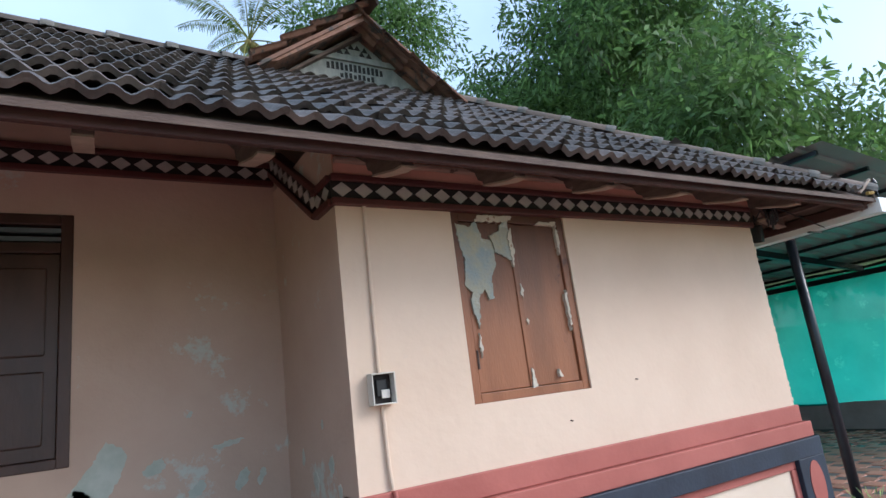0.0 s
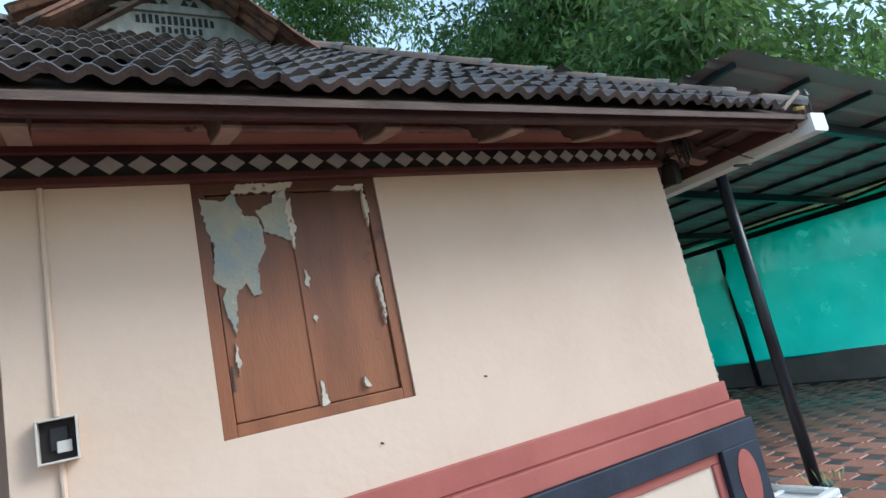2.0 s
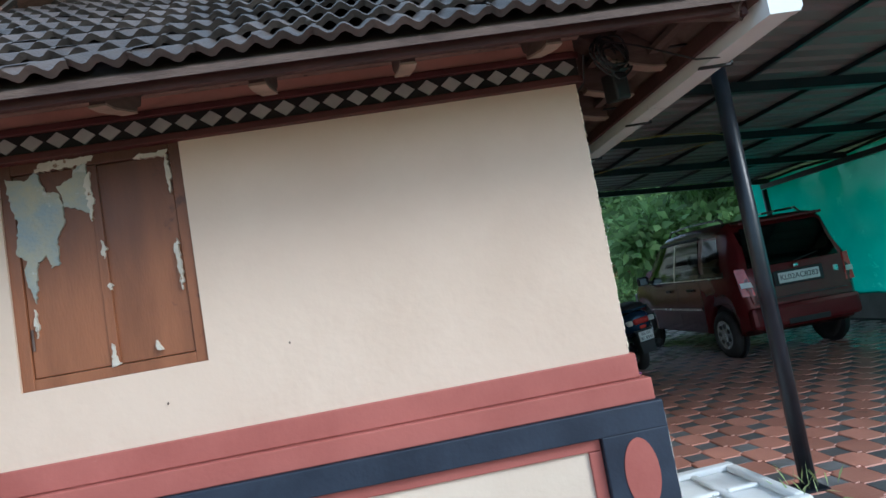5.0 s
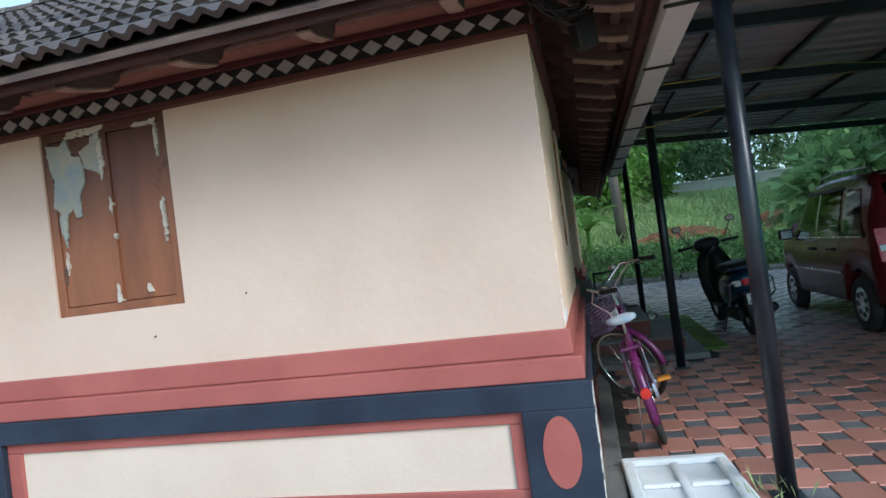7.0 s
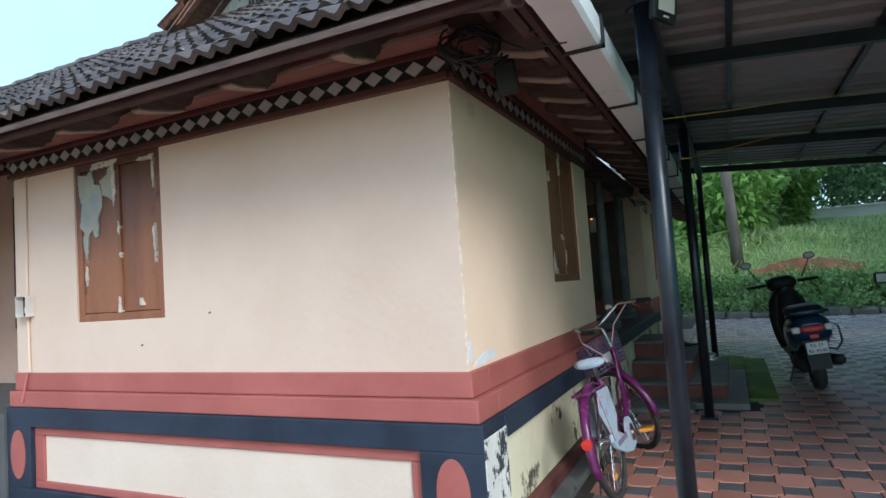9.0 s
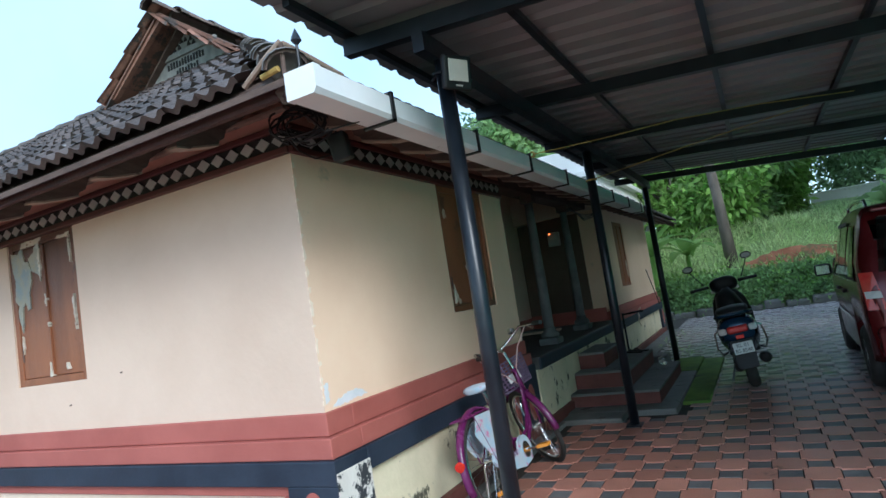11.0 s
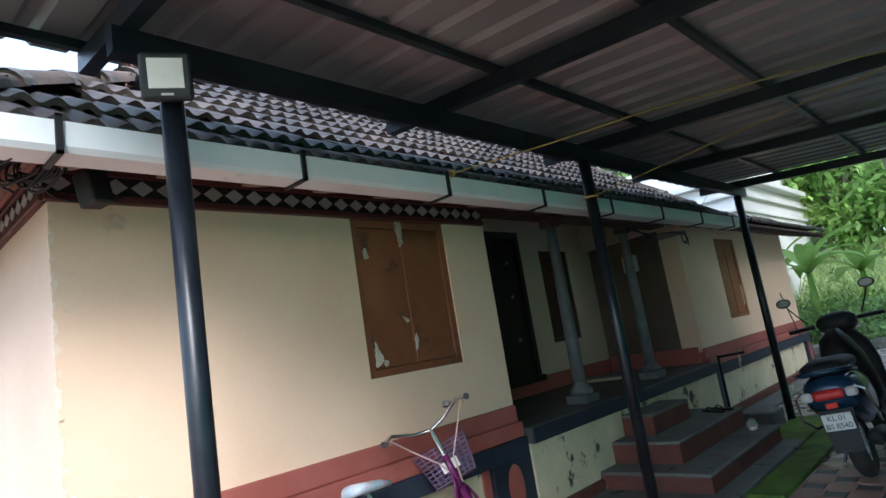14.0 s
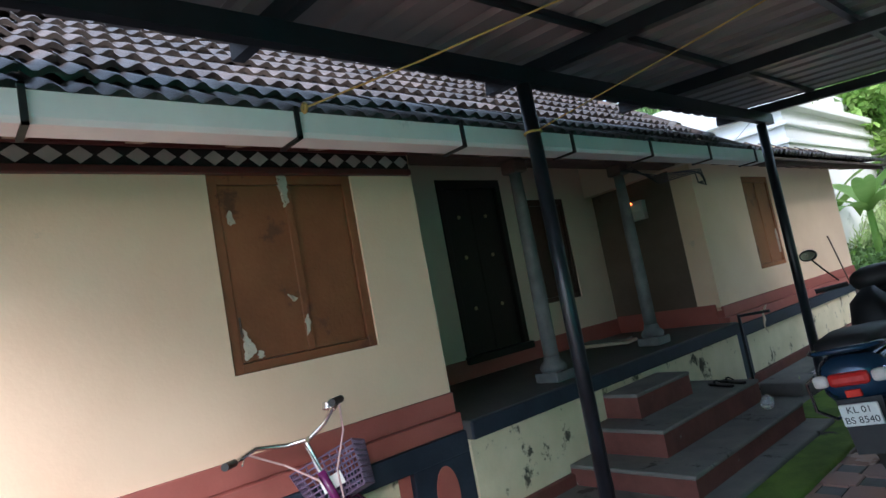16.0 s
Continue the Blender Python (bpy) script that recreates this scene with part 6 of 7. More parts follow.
part("windscreen", panel_bm([(-0.60, 1.06, 1.08), (0.60, 1.06, 1.08), (0.52, 0.48, 1.55), (-0.52, 0.48, 1.55)], 0.012, (0, 0.6, 0.8)), CARGLASS, car, "windscreen")
part("rear_bumper", boxed(-0.66, -1.80, 0.34, 0.66, -1.60, 0.60, bevel=0.05), CARP, car, "dark red bumper")
part("bumper_grille", boxed(-0.25, -1.806, 0.36, 0.25, -1.79, 0.42, bevel=0.006), CARBLACK, car)
part("wiper", tubed([(0.0, -1.738, 1.06), (0.30, -1.735, 1.12)], 0.007, 6), CARBLACK, car)
part("tailgate_badge", boxed(-0.03, -1.752, 0.985, 0.03, -1.738, 1.03, bevel=0.012), SILVER, car)
part("plate_recess", boxed(-0.30, -1.768, 0.80, 0.30, -1.74, 0.97, bevel=0.008), CARBLACK, car)
pl = part("number_plate", boxed(-0.25, -1.776, 0.825, 0.25, -1.7685, 0.945, bevel=0.004), PLATE, car, "white number plate")
text_mesh("plate_lettering", "KL02AC8283", 0.085, pose(0, -1.777, 0.885, 90), INK, pl, 0.001)
part("tailgate_sticker", boxed(0.44, -1.752, 0.86, 0.50, -1.740, 0.93, bevel=0.006), SILVER, car)
part("tailgate_gap", boxed(-0.55, -1.769, 0.665, 0.55, -1.755, 0.674), CARBLACK, car)

# ---- scooter ----
BLUE = mat("dark blue scooter paint", (0.012, 0.035, 0.075), (0.018, 0.05, 0.10), 6, 0.22, 0.0, spec=0.7, metal=0.2)
SCOOT = pose(6.73, 7.56, 0.0, 0, -7, 3) @ Matrix.Scale(1.09, 4)
sct = thing("scooter", "black and blue scooter on its stand in the yard", "scooter", SCOOT)
for nm, y in (("rear_wheel", 0.0), ("front_wheel", 1.24)):
    w = part(nm, torus(bmesh.new(), (0, y, 0.225), (1, 0, 0), 0.170, 0.055, 32, 10), RUBBER, sct, "black tyre", True)
    bm = bmesh.new()
    disc(bm, (0, y, 0.225), (1, 0, 0), 0.13, 0.07, 24)
    part("rim", bm, SILVER, w)
bm = bmesh.new()
loft(bm, [oval_y(y, 0, z, rx, rz, 18, 2.6) for y, z, rx, rz in ((-0.36, 0.60, 0.07, 0.06), (-0.33, 0.60, 0.13, 0.10), (-0.22, 0.58, 0.17, 0.14), (0.0, 0.54, 0.185, 0.18), (0.22, 0.50, 0.175, 0.20), (0.40, 0.46, 0.14, 0.19), (0.46, 0.44, 0.10, 0.16))])
part("rear_body", bm, BLUE, sct, "glossy dark blue side panels", True)
bm = bmesh.new()
loft(bm, [oval_y(y, 0, z, rx, rz, 16, 3) for y, z, rx, rz in ((-0.30, 0.745, 0.10, 0.02), (-0.25, 0.755, 0.135, 0.045), (0.05, 0.755, 0.15, 0.05), (0.25, 0.735, 0.14, 0.045), (0.45, 0.725, 0.10, 0.04), (0.50, 0.715, 0.06, 0.02))])
part("seat", bm, CARBLACK, sct, "black padded seat", True)
part("grab_rail", tubed([(-0.15, 0.0, 0.70), (-0.16, -0.25, 0.735), (-0.10, -0.38, 0.745), (0.10, -0.38, 0.745), (0.16, -0.25, 0.735), (0.15, 0.0, 0.70)], 0.014, 8), BLUE, sct, "", True)
part("tail_light", boxed(-0.09, -0.385, 0.57, 0.09, -0.33, 0.635, bevel=0.02), LAMPRED, sct, "red tail light")
for s in (-1, 1):
    part("indicator", boxed(s * 0.095, -0.365, 0.57, s * 0.165, -0.31, 0.63, bevel=0.018), LAMPCLR, sct, "clear rear indicator")
    part("crash_bar", tubed([(s * 0.15, -0.34, 0.63), (s * 0.20, -0.33, 0.60), (s * 0.215, -0.28, 0.45), (s * 0.19, -0.10, 0.36), (s * 0.15, 0.05, 0.36)], 0.009, 7), CHROME, sct, "chrome side guard")
    part("mirror_stalk", tubed([(s * 0.20, 0.98, 1.02), (s * 0.26, 0.96, 1.12), (s * 0.30, 0.94, 1.20)], 0.006, 6), CARBLACK, sct)
    bm = bmesh.new()
    loft(bm, [oval_y(y, s * 0.31, 1.235, rx, rz, 14, 2.2) for y, rx, rz in ((0.925, 0.05, 0.032), (0.935, 0.058, 0.04), (0.965, 0.045, 0.03))])
    mi = part("mirror", bm, CARBLACK, sct, "", True)
    part("mirror_glass", prismed(ellipse(s * 0.31, 1.235, 0.047, 0.029, 16), "y", 0.9225, 0.9245), DARKPANE, mi)
    part("grip", tubed([(s * 0.16, 0.99, 0.985), (s * 0.35, 0.93, 0.985)], 0.017, 8), CARBLACK, sct)
    part("brake_lever", tubed([(s * 0.18, 1.02, 0.985), (s * 0.33, 0.99, 0.975)], 0.006, 6), SILVER, sct)
    part("front_indicator", boxed(s * 0.10, 1.06, 0.90, s * 0.15, 1.11, 0.94, bevel=0.012), LAMPCLR, sct)
part("rear_mudflap", panel_bm([(-0.10, -0.33, 0.50), (0.10, -0.33, 0.50), (0.08, -0.36, 0.24), (-0.08, -0.36, 0.24)], 0.012, (0, 1, 0)), CARBLACK, sct)
part("reflector", boxed(-0.035, -0.372, 0.515, 0.035, -0.352, 0.55, bevel=0.004), RED_REFL, sct, "red reflector")
sp = part("number_plate", boxed(-0.085, -0.385, 0.38, 0.085, -0.366, 0.485, bevel=0.006), PLATE, sct, "white number plate")
text_mesh("plate_lettering", "KL 01", 0.045, pose(0, -0.3865, 0.457, 90), INK, sp, 0.001)
text_mesh("plate_lettering", "BS 8540", 0.045, pose(0, -0.3865, 0.408, 90), INK, sp, 0.001)
part("floorboard", boxed(-0.15, 0.42, 0.27, 0.15, 0.86, 0.32, bevel=0.02), CARBLACK, sct)
bm = bmesh.new()
loft(bm, [oval_z(z, 0, y, rx, ry, 16, 2.8) for z, y, rx, ry in ((0.30, 0.93, 0.16, 0.04), (0.45, 0.95, 0.19, 0.045), (0.65, 0.96, 0.20, 0.05), (0.80, 0.98, 0.17, 0.06), (0.90, 1.0, 0.11, 0.07))])
part("leg_shield", bm, CARBLACK, sct, "black leg shield", True)
bm = bmesh.new()
loft(bm, [oval_y(y, 0, z, rx, rz, 16, 2.4) for y, z, rx, rz in ((0.90, 0.98, 0.07, 0.05), (0.95, 0.99, 0.14, 0.075), (1.03, 0.98, 0.15, 0.09), (1.12, 0.96, 0.09, 0.06))])
part("handlebar_cover", bm, CARBLACK, sct, "", True)
part("fork", tubed([(0.0, 1.04, 0.60), (0.05, 1.20, 0.30), (0.05, 1.24, 0.225)], 0.022, 8), CARBLACK, sct)
arc_guard(sct, "front_mudguard", Vector((0, 1.24, 0.225)), (0, 1, 0), (1, 0, 0), 0.245, 10, 150, 0.06, BLUE)
bm = bmesh.new()
loft(bm, [oval_y(y, 0.155, z, r, r, 12, 2) for y, z, r in ((-0.33, 0.30, 0.035), (-0.30, 0.30, 0.05), (0.02, 0.26, 0.055), (0.20, 0.22, 0.03), (0.35, 0.2, 0.02))])
part("exhaust", bm, CARBLACK, sct, "", True)
part("engine_case", boxed(-0.13, -0.06, 0.17, -0.05, 0.38, 0.31, bevel=0.03), CARBLACK, sct)
part("side_stand", tubed([(-0.10, 0.42, 0.25), (-0.20, 0.36, 0.03)], 0.010, 6), STEEL, sct)
bag = thing("rain_cover", "black cover bundled on the scooter's footboard", "cover", SCOOT @ pose(0.0, 0.66, 0.325))
bm = bmesh.new()
loft(bm, [oval_z(z, 0.01 * math.sin(9 * z), 0.0, rx, ry, 16, 2.3) for z, rx, ry in ((0.0, 0.13, 0.13), (0.10, 0.16, 0.16), (0.25, 0.17, 0.17), (0.42, 0.15, 0.16), (0.55, 0.10, 0.12), (0.62, 0.03, 0.05))])
for v in bm.verts:
    v.co += 0.03 * noise.noise_vector(v.co * 7)
part("cloth", bm, BLACKPL, bag, "", True)

# ---- house and wall beyond ----
WHITEW = mat("white building paint", (0.68, 0.68, 0.66), (0.76, 0.76, 0.74), 0.8, 0.8, 0.1, 20, stain=((0.55, 0.55, 0.52), 0.9, 0.62))
hb = thing("white_house", "white flat-roofed house with moulded cornice behind", "house")
part("wall", boxed(-7.0, 18.0, -0.05, 3.30, 27.0, 4.35), WHITEW, hb)
for z, p in ((3.55, 0.06), (3.95, 0.10), (4.352, 0.20)):
    part("cornice", boxed(-7.0 - p, 18.0 - p, z, 3.30 + p, 27.0 + p, z + (0.10 if z < 4.3 else 0.16), bevel=0.02), WHITEW, hb)
part("parapet", boxed(-6.9, 18.1, 4.515, 3.0, 26.9, 5.3, bevel=0.02), WHITEW, hb)
for x in (1.2, -1.6, -4.4):
    w = part("window", boxed(x - 0.55, 17.975, 1.6, x + 0.55, 18.02, 2.9), DARKPANE, hb)
    part("frame", boxed(x - 0.62, 17.95, 1.53, x + 0.62, 17.972, 1.6), WHITEW, w)
lw = thing("white_wall", "long white painted wall on the bank", "wall")
part("wall_run", boxed(10.0, 38.5, 1.0, 26, 38.8, 4.05), WHITEW, lw)
part("coping", boxed(9.9, 38.42, 4.052, 26, 38.88, 4.15, bevel=0.02), WHITEW, lw)
BLUEP = mat("pale blue paint", (0.30, 0.50, 0.68), (0.36, 0.56, 0.72), 1, 0.7, 0.1)
part("end_post", boxed(9.3, 38.4, 1.0, 9.88, 38.9, 3.85, bevel=0.03), BLUEP, lw, "pale blue end post")
pole = thing("utility_pole", "thin grey utility pole by the wall", "pole")
part("shaft", tubed([(9.75, 36, 1.5), (9.6, 36, 5.6)], [0.09, 0.07], 10), STONE, pole)

# ---- plants ----
def leaf_mat(name, c1, c2, tr=0.25):
    m = mat(name, c1, c2, 1.2, 0.55, 0.0, island=0.45)
    b = m.node_tree.nodes["Principled BSDF"]
    b.inputs["Subsurface Weight"].default_value = 0.0
    t = m.node_tree
    tl = t.nodes.new("ShaderNodeBsdfTranslucent")
    col = b.inputs["Base Color"].links[0].from_socket
    t.links.new(col, tl.inputs["Color"])
    mx = t.nodes.new("ShaderNodeMixShader")
    mx.inputs[0].default_value = tr
    out = t.nodes["Material Output"]
    t.links.new(b.outputs[0], mx.inputs[1])
    t.links.new(tl.outputs[0], mx.inputs[2])
    t.links.new(mx.outputs[0], out.inputs[0])
    return m


MANGO = leaf_mat("mango leaves", (0.065, 0.13, 0.038), (0.155, 0.26, 0.075), 0.5)
BUSH = leaf_mat("bush leaves", (0.19, 0.32, 0.115), (0.32, 0.46, 0.19), 0.45)
BRIGHT = leaf_mat("bright young leaves", (0.18, 0.34, 0.07), (0.31, 0.48, 0.13), 0.45)
DEEP = leaf_mat("deep green leaves", (0.15, 0.25, 0.125), (0.26, 0.38, 0.185), 0.45)
PALM = leaf_mat("palm leaflets", (0.06, 0.11, 0.022), (0.16, 0.19, 0.05), 0.3)
GRASS = leaf_mat("grass blades", (0.38, 0.52, 0.21), (0.54, 0.64, 0.33), 0.4)
BARK = mat("grey brown bark", (0.10, 0.085, 0.07), (0.18, 0.155, 0.13), 4, 0.95, 0.8, 18, stretch=(1, 1, 0.3))


def leaves(name, centres, count, spread, length, width, droop, material, parent, seed, kind="stuff"):
    """Many narrow folded leaves scattered in clumps round the centres."""
    rng = np.random.default_rng(seed)
    C = np.asarray(centres, float)
    n = len(C) * count
    idx = np.repeat(np.arange(len(C)), count)
    d = rng.normal(size=(n, 3))
    d /= np.linalg.norm(d, axis=1, keepdims=True)
    p = C[idx] + d * (spread * rng.uniform(0.35, 1.0, (n, 1)) ** 0.6) * np.array([1, 1, 0.8])
    dirn = d * 0.8 + rng.normal(size=(n, 3)) * 0.5 + np.array([0, 0, -droop])
    dirn /= np.linalg.norm(dirn, axis=1, keepdims=True)
    side = np.cross(dirn, rng.normal(size=(n, 3)))
    side /= np.linalg.norm(side, axis=1, keepdims=True) + 1e-9
    L = length * rng.uniform(0.6, 1.25, (n, 1))
    W = width * rng.uniform(0.7, 1.2, (n, 1))
    v = np.empty((n, 4, 3))
    v[:, 0] = p
    v[:, 1] = p + dirn * L * 0.45 + side * W
    v[:, 2] = p + dirn * L + np.array([0, 0, -0.12]) * L
    v[:, 3] = p + dirn * L * 0.45 - side * W
    me = bpy.data.meshes.new(name)
    me.vertices.add(n * 4)
    me.vertices.foreach_set("co", v.reshape(-1))
    me.loops.add(n * 4)
    me.loops.foreach_set("vertex_index", np.arange(n * 4, dtype=np.int32))
    me.polygons.add(n)
    me.polygons.foreach_set("loop_start", np.arange(0, n * 4, 4, dtype=np.int32))
    me.update(calc_edges=True)
    me.validate()
    me.materials.append(material)
    ob = new(name, me)
    ob.parent = parent
    if kind:
        tagged(ob, kind=kind)
    return ob


def crown_points(c, r, n, seed, hollow=0.35):
    """Clump centres filling an uneven crown: several overlapping lobes with gaps between them."""
    rng = np.random.default_rng(seed)
    lobes = [np.array(c) + rng.normal(size=3) * np.array(r) * 0.52 for _ in range(9)]
    out = []
    while len(out) < n:
        l = lobes[rng.integers(len(lobes))]
        d = rng.normal(size=3)
        d /= np.linalg.norm(d)
        q = l + d * np.array(r) * 0.48 * rng.uniform(hollow, 1.0)
        if noise.noise(Vector(q) * 0.55 + Vector((seed, 0, 0))) > -0.22:
            out.append(q)
    return np.array(out)


def tree(x, y, z0, trunk_h, c_dz, r, clumps, per, spread, leaf, seed, label, material, tr=0.22, category="tree"):
    th = thing("tree", label, category, pose(x, y, z0))
    rng = random.Random(seed)
    part("trunk", tubed([(0, 0, -0.3), (0.06, 0.04, trunk_h * 0.5), (-0.05, 0.1, trunk_h), (0.1, 0.0, trunk_h + r[2] * 0.7)], [tr * 1.3, tr, tr * 0.8, tr * 0.25], 10), BARK, th, "", True)
    pts = crown_points((0, 0, trunk_h + c_dz), r, clumps, seed)
    for k in range(9):
        e = Vector(pts[rng.randrange(len(pts))])
        s = Vector((0, 0, trunk_h * rng.uniform(0.8, 1.2)))
        part("limb", tubed([s, s.lerp(e, 0.5) + Vector((0, 0, 0.25)), e], [tr * 0.5, tr * 0.3, tr * 0.1], 6), BARK, th)
    leaves("crown", pts, per, spread, leaf[0], leaf[1], leaf[2], material, th, seed, "")
    return th


tree(17.8, 26.5, height(17.8, 26.5), 5.0, 4.2, (7.8, 7.2, 6.4), 1900, 52, 0.9, (0.30, 0.048, 0.5), 21, "large mango tree with dense dark green leaves", MANGO, 0.34)
tree(14.0, 8.9, 0.0, 4.4, 3.6, (5.2, 4.8, 4.3), 1700, 56, 0.64, (0.22, 0.036, 0.5), 22, "spreading mango tree with drooping leaves", MANGO, 0.34)
tree(20.5, 20.8, 0.4, 5.8, 4.2, (5.6, 5.4, 5.2), 1300, 56, 0.8, (0.27, 0.045, 0.5), 24, "tall mango tree behind the shed", MANGO, 0.3)
tree(26.0, 9.0, 0.0, 4.0, 2.5, (2.6, 2.6, 2.4), 300, 40, 0.6, (0.32, 0.06, 0.4), 23, "smaller tree beyond the shed", MANGO, 0.2)
for k, (x, y, h, r, m_, lab) in enumerate(((14.2, 21.0, 1.4, (2.0, 1.6, 1.6), BUSH, "leafy bush tree on the bank"), (6.9, 35.5, 3.6, (2.6, 2.6, 2.8), DEEP, "tall dark tree behind the bank"), (3.2, 30.0, 3.6, (3.0, 2.6, 3.2), BUSH, "tall leafy tree behind the bank"), (-0.4, 25.5, 3.0, (2.8, 2.4, 2.8), BUSH, "leafy tree behind the house"), (4.2, 38.0, 4.6, (3.2, 3.0, 3.4), DEEP, "tall dark tree behind the bank"), (14.5, 41.5, 1.6, (4.6, 2.2, 4.2), DEEP, "tall dark tree above the white wall"), (19.5, 34.0, 4.0, (4.0, 3.0, 3.6), DEEP, "broad dark tree on the slope"), (-3.2, 31, 4.6, (3.4, 3.0, 3.6), DEEP, "tall tree behind the white house"), (21, 42, 2, (5, 2.4, 4.5), DEEP, "tall dark tree above the white wall"), (11.3, 13.6, 0.8, (1.3, 1.5, 1.4), BUSH, "leafy bush beyond the shade net"), (1.2, 22.5, 2.0, (2.2, 2.0, 2.4), BUSH, "leafy tree behind the house"), (4.4, 25.5, 1.6, (2.4, 1.8, 2.0), BRIGHT, "bright leafy shrub on the bank"), (6.4, 28.5, 1.2, (2.2, 1.6, 1.7), BUSH, "leafy tree on the bank"), (8.3, 30.5, 1.2, (1.3, 1.2, 2.0), BRIGHT, "bright climber-hung shrub on the bank"), (1.5, 38, 6, (4.5, 3, 4.5), DEEP, "tall dark tree far behind"), (9.5, 43, 2.0, (4.2, 2.4, 4.2), DEEP, "tall dark tree far behind"))):
    tree(x, y, height(x, y), h, r[2] * 0.55, r, 250, 38, 0.75, (0.38, 0.085, 0.2), 40 + k, lab, m_, 0.16)

# coconut palm
palm = thing("coconut_palm", "tall coconut palm with ragged fronds and nuts", "palm", pose(6.15, 21.5, height(6.15, 21.5)))
part("trunk", tubed([(0.1, 0, -0.3), (0.02, 0, 2.5), (-0.12, 0, 5.0), (-0.30, 0, 10), (-0.38, 0, 14.6)], [0.20, 0.155, 0.14, 0.125, 0.12], 12), BARK, palm, "grey ringed trunk", True)
rng = random.Random(5)
PETIOLE = mat("frond stem", (0.22, 0.22, 0.06), (0.30, 0.28, 0.09), 6, 0.6, 0.1)
for k in range(17):
    az, el = 2 * math.pi * k / 17 + rng.uniform(-0.15, 0.15), radians(rng.choice((55, 30, 10, -10, -35)) + rng.uniform(-8, 8))
    L, pts = rng.uniform(3.2, 4.2), []
    p, e = Vector((-0.38, 0, 14.6)), el
    for i in range(13):
        pts.append(p.copy())
        p = p + Vector((math.cos(az) * math.cos(e), math.sin(az) * math.cos(e), math.sin(e))) * L / 12
        e -= 0.115
    st = part("frond", tubed(pts, [0.035 - 0.0024 * i for i in range(13)], 5), PETIOLE, palm, "drooping frond")
    verts, faces = [], []
    side = Vector((-math.sin(az), math.cos(az), 0))
    for i in range(2, 12):
        for j in range(4):
            q = pts[i].lerp(pts[i + 1], j / 4)
            d = (pts[i + 1] - pts[i]).normalized()
            for s in (-1, 1):
                l = 0.75 * (1 - abs(i - 6) / 8) * rng.uniform(0.7, 1.1)
                tip = q + (side * s * 0.7 + d * 0.55 + Vector((0, 0, -0.55 - 0.2 * rng.random()))).normalized() * l
                mid = q.lerp(tip, 0.5) + Vector((0, 0, 0.05))
                b = len(verts)
                verts += [q, mid + d * 0.03, tip, mid - d * 0.03]
                faces.append((b, b + 1, b + 2, b + 3))
    tagged(arrays("leaflets", verts, faces, PALM, st), kind="stuff")
NUT = mat("green coconut husk", (0.22, 0.17, 0.05), (0.30, 0.22, 0.08), 5, 0.6, 0.1)
for k in range(9):
    bm = bmesh.new()
    a = 2 * math.pi * k / 9
    bmesh.ops.create_uvsphere(bm, u_segments=12, v_segments=8, radius=0.13, matrix=pose(-0.38 + 0.26 * math.cos(a), 0.26 * math.sin(a), 14.35 - 0.12 * (k % 3)) @ Matrix.Diagonal((1, 1, 1.25, 1)))
    part("coconut", bm, NUT, palm, "", True)

# banana plants
def banana(x, y, h, seed):
    th = thing("banana_plant", "young banana plant with broad bright leaves", "banana plant", pose(x, y, height(x, y)))
    rng = random.Random(seed)
    part("stem", tubed([(0, 0, -0.1), (0, 0, h * 0.6)], [0.09, 0.06], 10), BRIGHT, th, "", True)
    for k in range(8):
        az, e = 2.4 * k + rng.uniform(-0.3, 0.3), radians(72 - 6 * k)
        p, rows = Vector((0, 0, h * 0.55)), []
        bm = bmesh.new()
        for i in range(10):
            w = 0.20 * math.sin(math.pi * min(1, (i + 0.6) / 9.8)) + 0.01
            s = Vector((-math.sin(az), math.cos(az), 0))
            rows.append([bm.verts.new(p - s * w + Vector((0, 0, 0.05))), bm.verts.new(p), bm.verts.new(p + s * w + Vector((0, 0, 0.05)))])
            p = p + Vector((math.cos(az) * math.cos(e), math.sin(az) * math.cos(e), math.sin(e))) * h * 0.085
            e -= 0.16
        for a, b in zip(rows, rows[1:]):
            bm.faces.new((a[0], a[1], b[1], b[0]))
            bm.faces.new((a[1], a[2], b[2], b[1]))
        part("leaf", bm, BRIGHT, th, "", True)


banana(4.3, 18.6, 2.2, 1)
banana(3.3, 19.8, 2.4, 2)
banana(5.1, 20.2, 1.8, 3)

# grass, weeds and hedge on the bank
rng = np.random.default_rng(9)
def bank_points(n, x0, x1, y0, y1, up):
    xs, ys = rng.uniform(x0, x1, n), rng.uniform(y0, y1, n)
    return [(a, b, height(a, b) + up) for a, b in zip(xs, ys)]


weeds = thing("bank_grass", "tall bright grass and weeds on the bank", "grass", kind="stuff")
leaves("blades", bank_points(3000, -3, 20, 20.6, 31, 0.10), 14, 0.30, 0.42, 0.014, -0.9, GRASS, weeds, 2)
leaves("weed_leaves", bank_points(700, -3, 20, 18.2, 20.2, 0.22) + bank_points(260, -3, 20, 22, 29, 0.2), 16, 0.34, 0.17, 0.045, 0.0, BUSH, weeds, 3)
leaves("cut_weeds", bank_points(170, 2, 13, 19.8, 20.8, 0.22), 14, 0.26, 0.22, 0.03, -0.3, GRASS, weeds, 12)
hedge = thing("hedge", "low bright green weeds along the edge of the yard", "weeds", kind="stuff")
leaves("hedge_leaves", bank_points(1500, -2, 20, 17.62, 19.6, 0.20), 26, 0.32, 0.15, 0.045, 0.0, BUSH, hedge, 4)
leaves("young_leaves", bank_points(260, -2, 20, 17.8, 20.5, 0.40), 14, 0.26, 0.13, 0.035, -0.2, BRIGHT, hedge, 6)
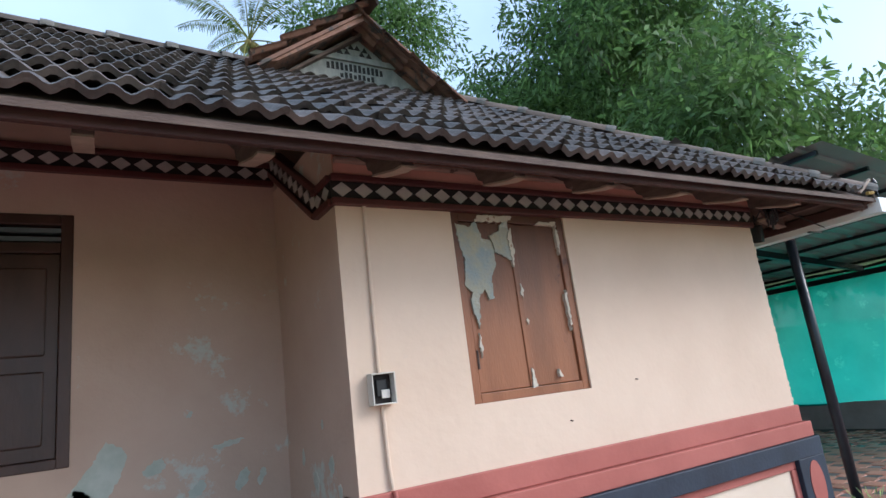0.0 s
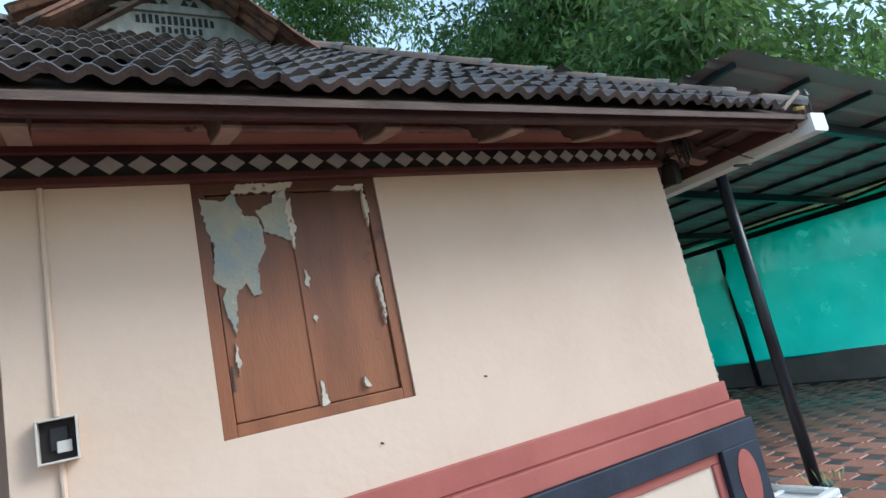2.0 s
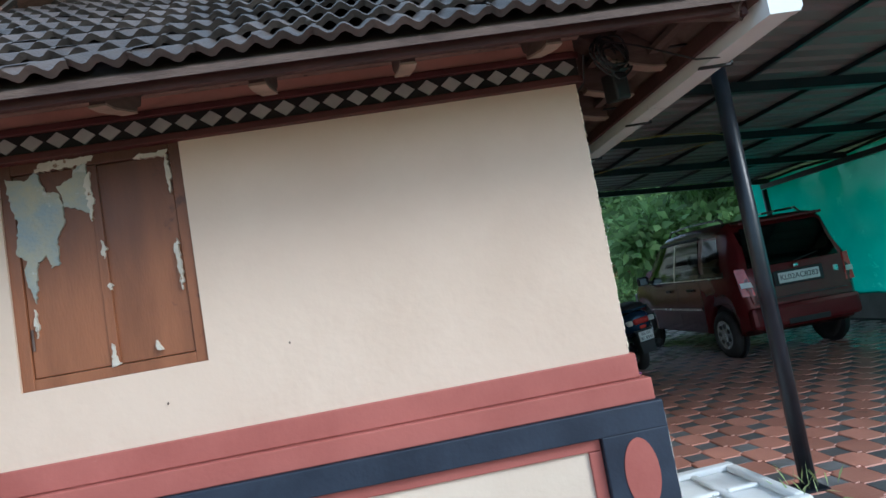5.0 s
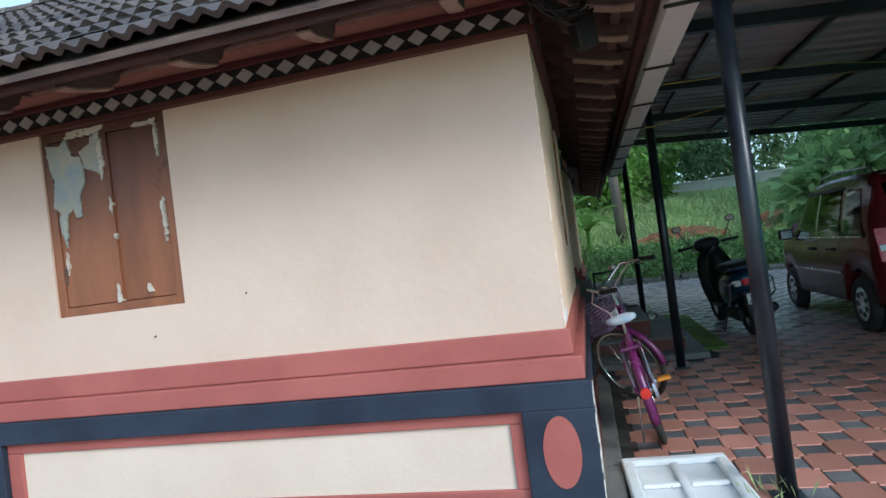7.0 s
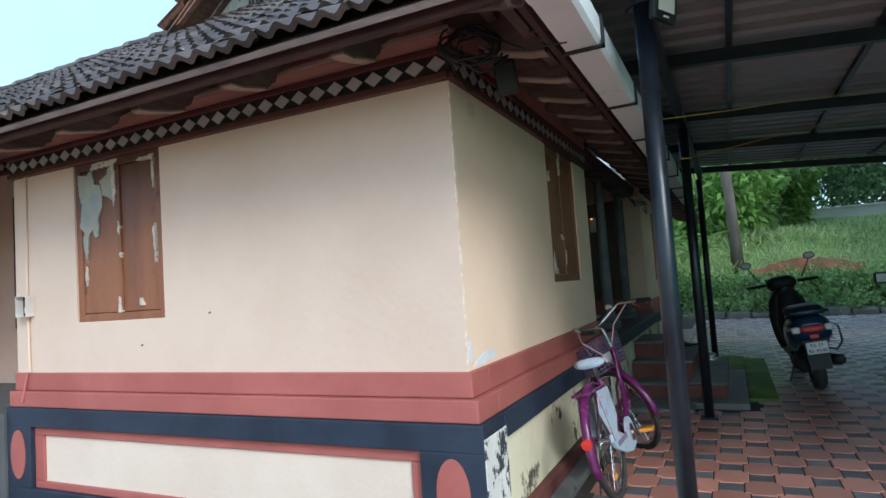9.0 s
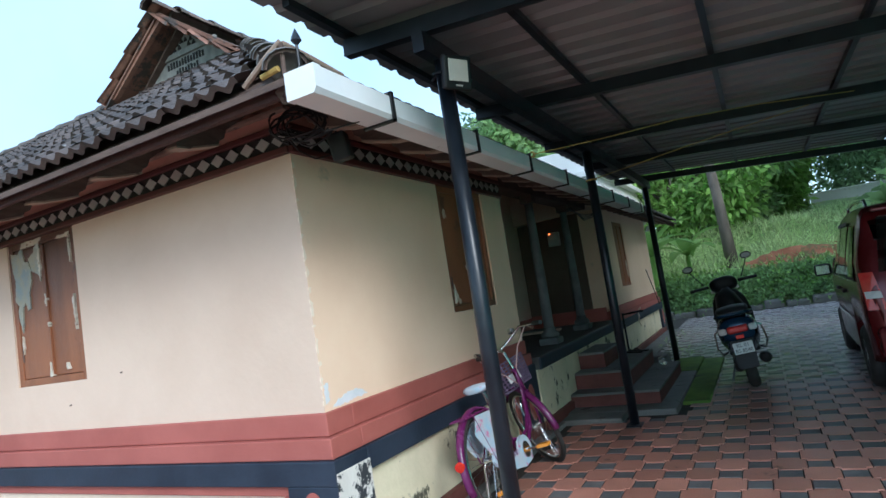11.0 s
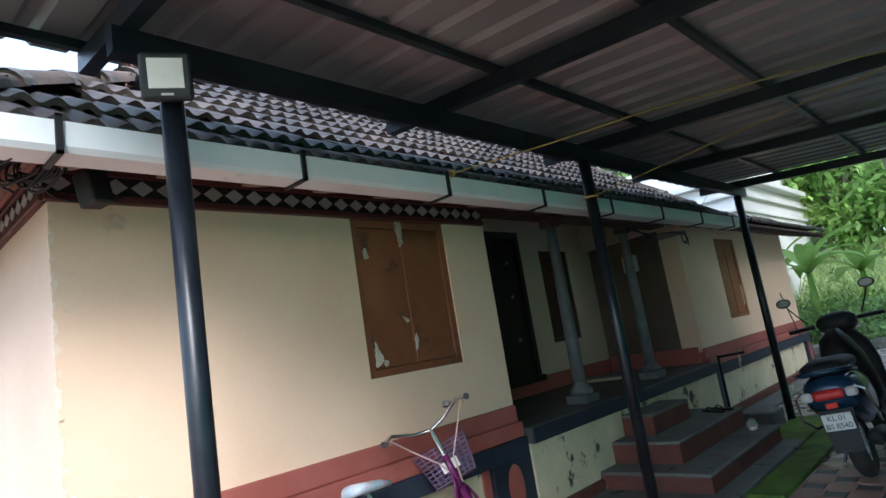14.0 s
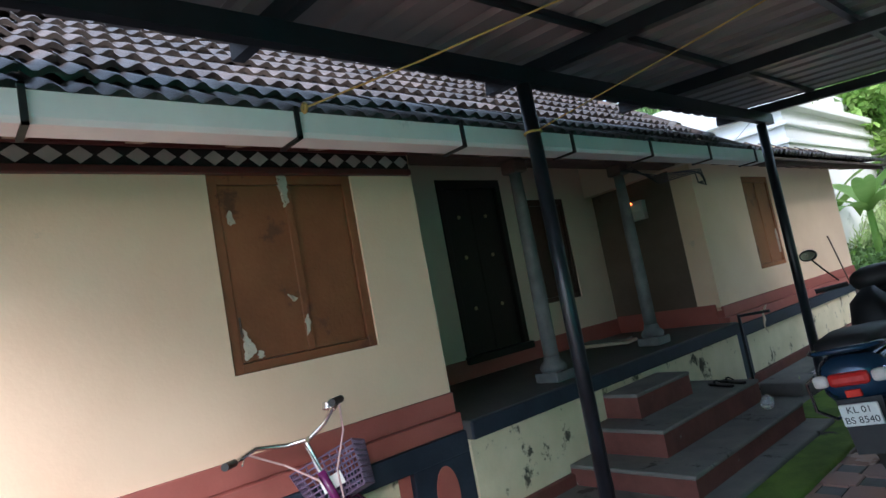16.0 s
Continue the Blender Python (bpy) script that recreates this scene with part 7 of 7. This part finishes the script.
cut = thing("soil_cut", "bare red laterite soil cut in the bank", "soil", kind="stuff")
for a, b, z0, z1 in ((6.6, 9.4, 0.95, 1.55), (9.9, 12.2, 1.0, 1.75), (2.0, 3.4, 0.9, 1.3)):
    n, bm = 26, bmesh.new()
    rows = []
    for j in range(7):
        f = j / 6
        rows.append([bm.verts.new((a + (b - a) * i / n, 20.1 + 0.55 * f + 0.16 * noise.noise((i * 0.5, j * 0.7, a)), z0 + (z1 - z0) * f * (0.35 + 0.65 * math.sin(math.pi * min(max(i / n, 0.06), 0.94)) ** 0.6) + 0.06 * noise.noise((i * 0.9, j, 3)) - 0.12)) for i in range(n + 1)])
    for p, q in zip(rows, rows[1:]):
        for i in range(n):
            bm.faces.new((p[i], p[i + 1], q[i + 1], q[i]))
    tagged(part("soil_face", bm, LATERITE, cut, "", True), kind="stuff")
edge = thing("yard_edge", "rough mossy stones along the edge of the yard", "kerb", kind="structure")
srng = random.Random(4)
x = 2.0
while x < 15:
    w = srng.uniform(0.35, 0.6)
    bm = boxed(x, 17.42 + srng.uniform(-0.04, 0.04), -0.05, x + w - 0.03, 17.85, srng.uniform(0.10, 0.20), bevel=0.05)
    part("stone", bm, STEPTOP, edge)
    x += w
# small weeds along the foot of the front wall
fw = thing("wall_weeds", "small green weeds at the foot of the plinth", "weeds", kind="stuff")
leaves("weed_leaves", [(2.6 + 0.27 * i + 0.1 * math.sin(5 * i), YA - 0.16, 0.05 + 0.03 * math.sin(3 * i)) for i in range(9)], 14, 0.07, 0.06, 0.014, -0.3, BRIGHT, fw, 8)
leaves("grass_tuft", [(5.62, 3.02, 0.03), (5.75, 3.0, 0.02), (5.55, 9.6, 0.05), (5.8, 10.1, 0.05), (5.6, 10.6, 0.08), (5.4, 11.2, 0.08), (5.5, 12.0, 0.1)], 14, 0.10, 0.14, 0.005, -0.9, GRASS, fw, 9)

# ---- pavers ----
PX, PY, DK = 0.34, 0.195, 0.138


def paver(name, poly, material, top):
    bm = bmesh.new()
    lo = [bm.verts.new((x, y, -0.05)) for x, y in poly]
    mid = [bm.verts.new((x, y, top - 0.006)) for x, y in poly]
    hi = [bm.verts.new((x * 0.955, y * 0.955, top)) for x, y in poly]
    n = len(poly)
    for a, b in ((lo, mid), (mid, hi)):
        for i in range(n):
            bm.faces.new((a[i], a[(i + 1) % n], b[(i + 1) % n], b[i]))
    bm.faces.new(hi)
    return mesh_of(name, bm, material)


g = 0.003
a, b, h, t_ = (PX - DK) / 2 - g, DK / 2 - g, DK / 2, PY - DK / 2 - g
RED_POLY = [(-a, -PY / 2 + g), (-b, -PY / 2 + g), (-b, -t_), (b, -t_), (b, -PY / 2 + g), (a, -PY / 2 + g), (a, PY / 2 - g), (b, PY / 2 - g), (b, t_), (-b, t_), (-b, PY / 2 - g), (-a, PY / 2 - g)]
DARK_POLY = [(-h + g, -h + g), (h - g, -h + g), (h - g, h - g), (-h + g, h - g)]
ME_RED, ME_DARK = paver("red_paver", RED_POLY, PAVE_RED, 0.0), paver("dark_paver", DARK_POLY, PAVE_DARK, -0.004)
yard = thing("paving", "interlocking red pavers with dark square blocks", "paving", kind="structure")
prng = random.Random(12)
count = {"red_paver": 0, "dark_paver": 0}
loose = {"red_paver": ([], []), "dark_paver": ([], [])}
src = {m.name.split(".")[0]: ([v.co.copy() for v in m.vertices], [tuple(p.vertices) for p in m.polygons]) for m in (ME_RED, ME_DARK)}
for r in range(int((17.3 + 6) / PY)):
    y = -6 + PY * r + 0.03
    for c in range(int(16.2 / PX)):
        for nm, me, dx in (("dark_paver", ME_DARK, 0.0), ("red_paver", ME_RED, PX / 2)):
            x = -5.9 + PX * c + (PX / 2 if r % 2 else 0) + dx + 0.07
            if x > 10.3 or (x < 5.2 and y > 2.75) or (5.0 < x < 6.2 and 6.45 < y < 9.7 and x < 6.2):
                continue
            m = pose(x, y, prng.uniform(-0.003, 0.003), prng.uniform(-0.5, 0.5), prng.uniform(-0.5, 0.5), 0)
            if 2.2 < y < 7.7 and 5.1 < x < 8.75 and count[nm] < 300:
                ob = new(nm, me)
                ob.parent = yard
                ob.matrix_local = m
                count[nm] += 1
            else:
                V, F = loose[nm]
                k = len(V)
                V += [m @ v for v in src[nm][0]]
                F += [tuple(k + i for i in f) for f in src[nm][1]]
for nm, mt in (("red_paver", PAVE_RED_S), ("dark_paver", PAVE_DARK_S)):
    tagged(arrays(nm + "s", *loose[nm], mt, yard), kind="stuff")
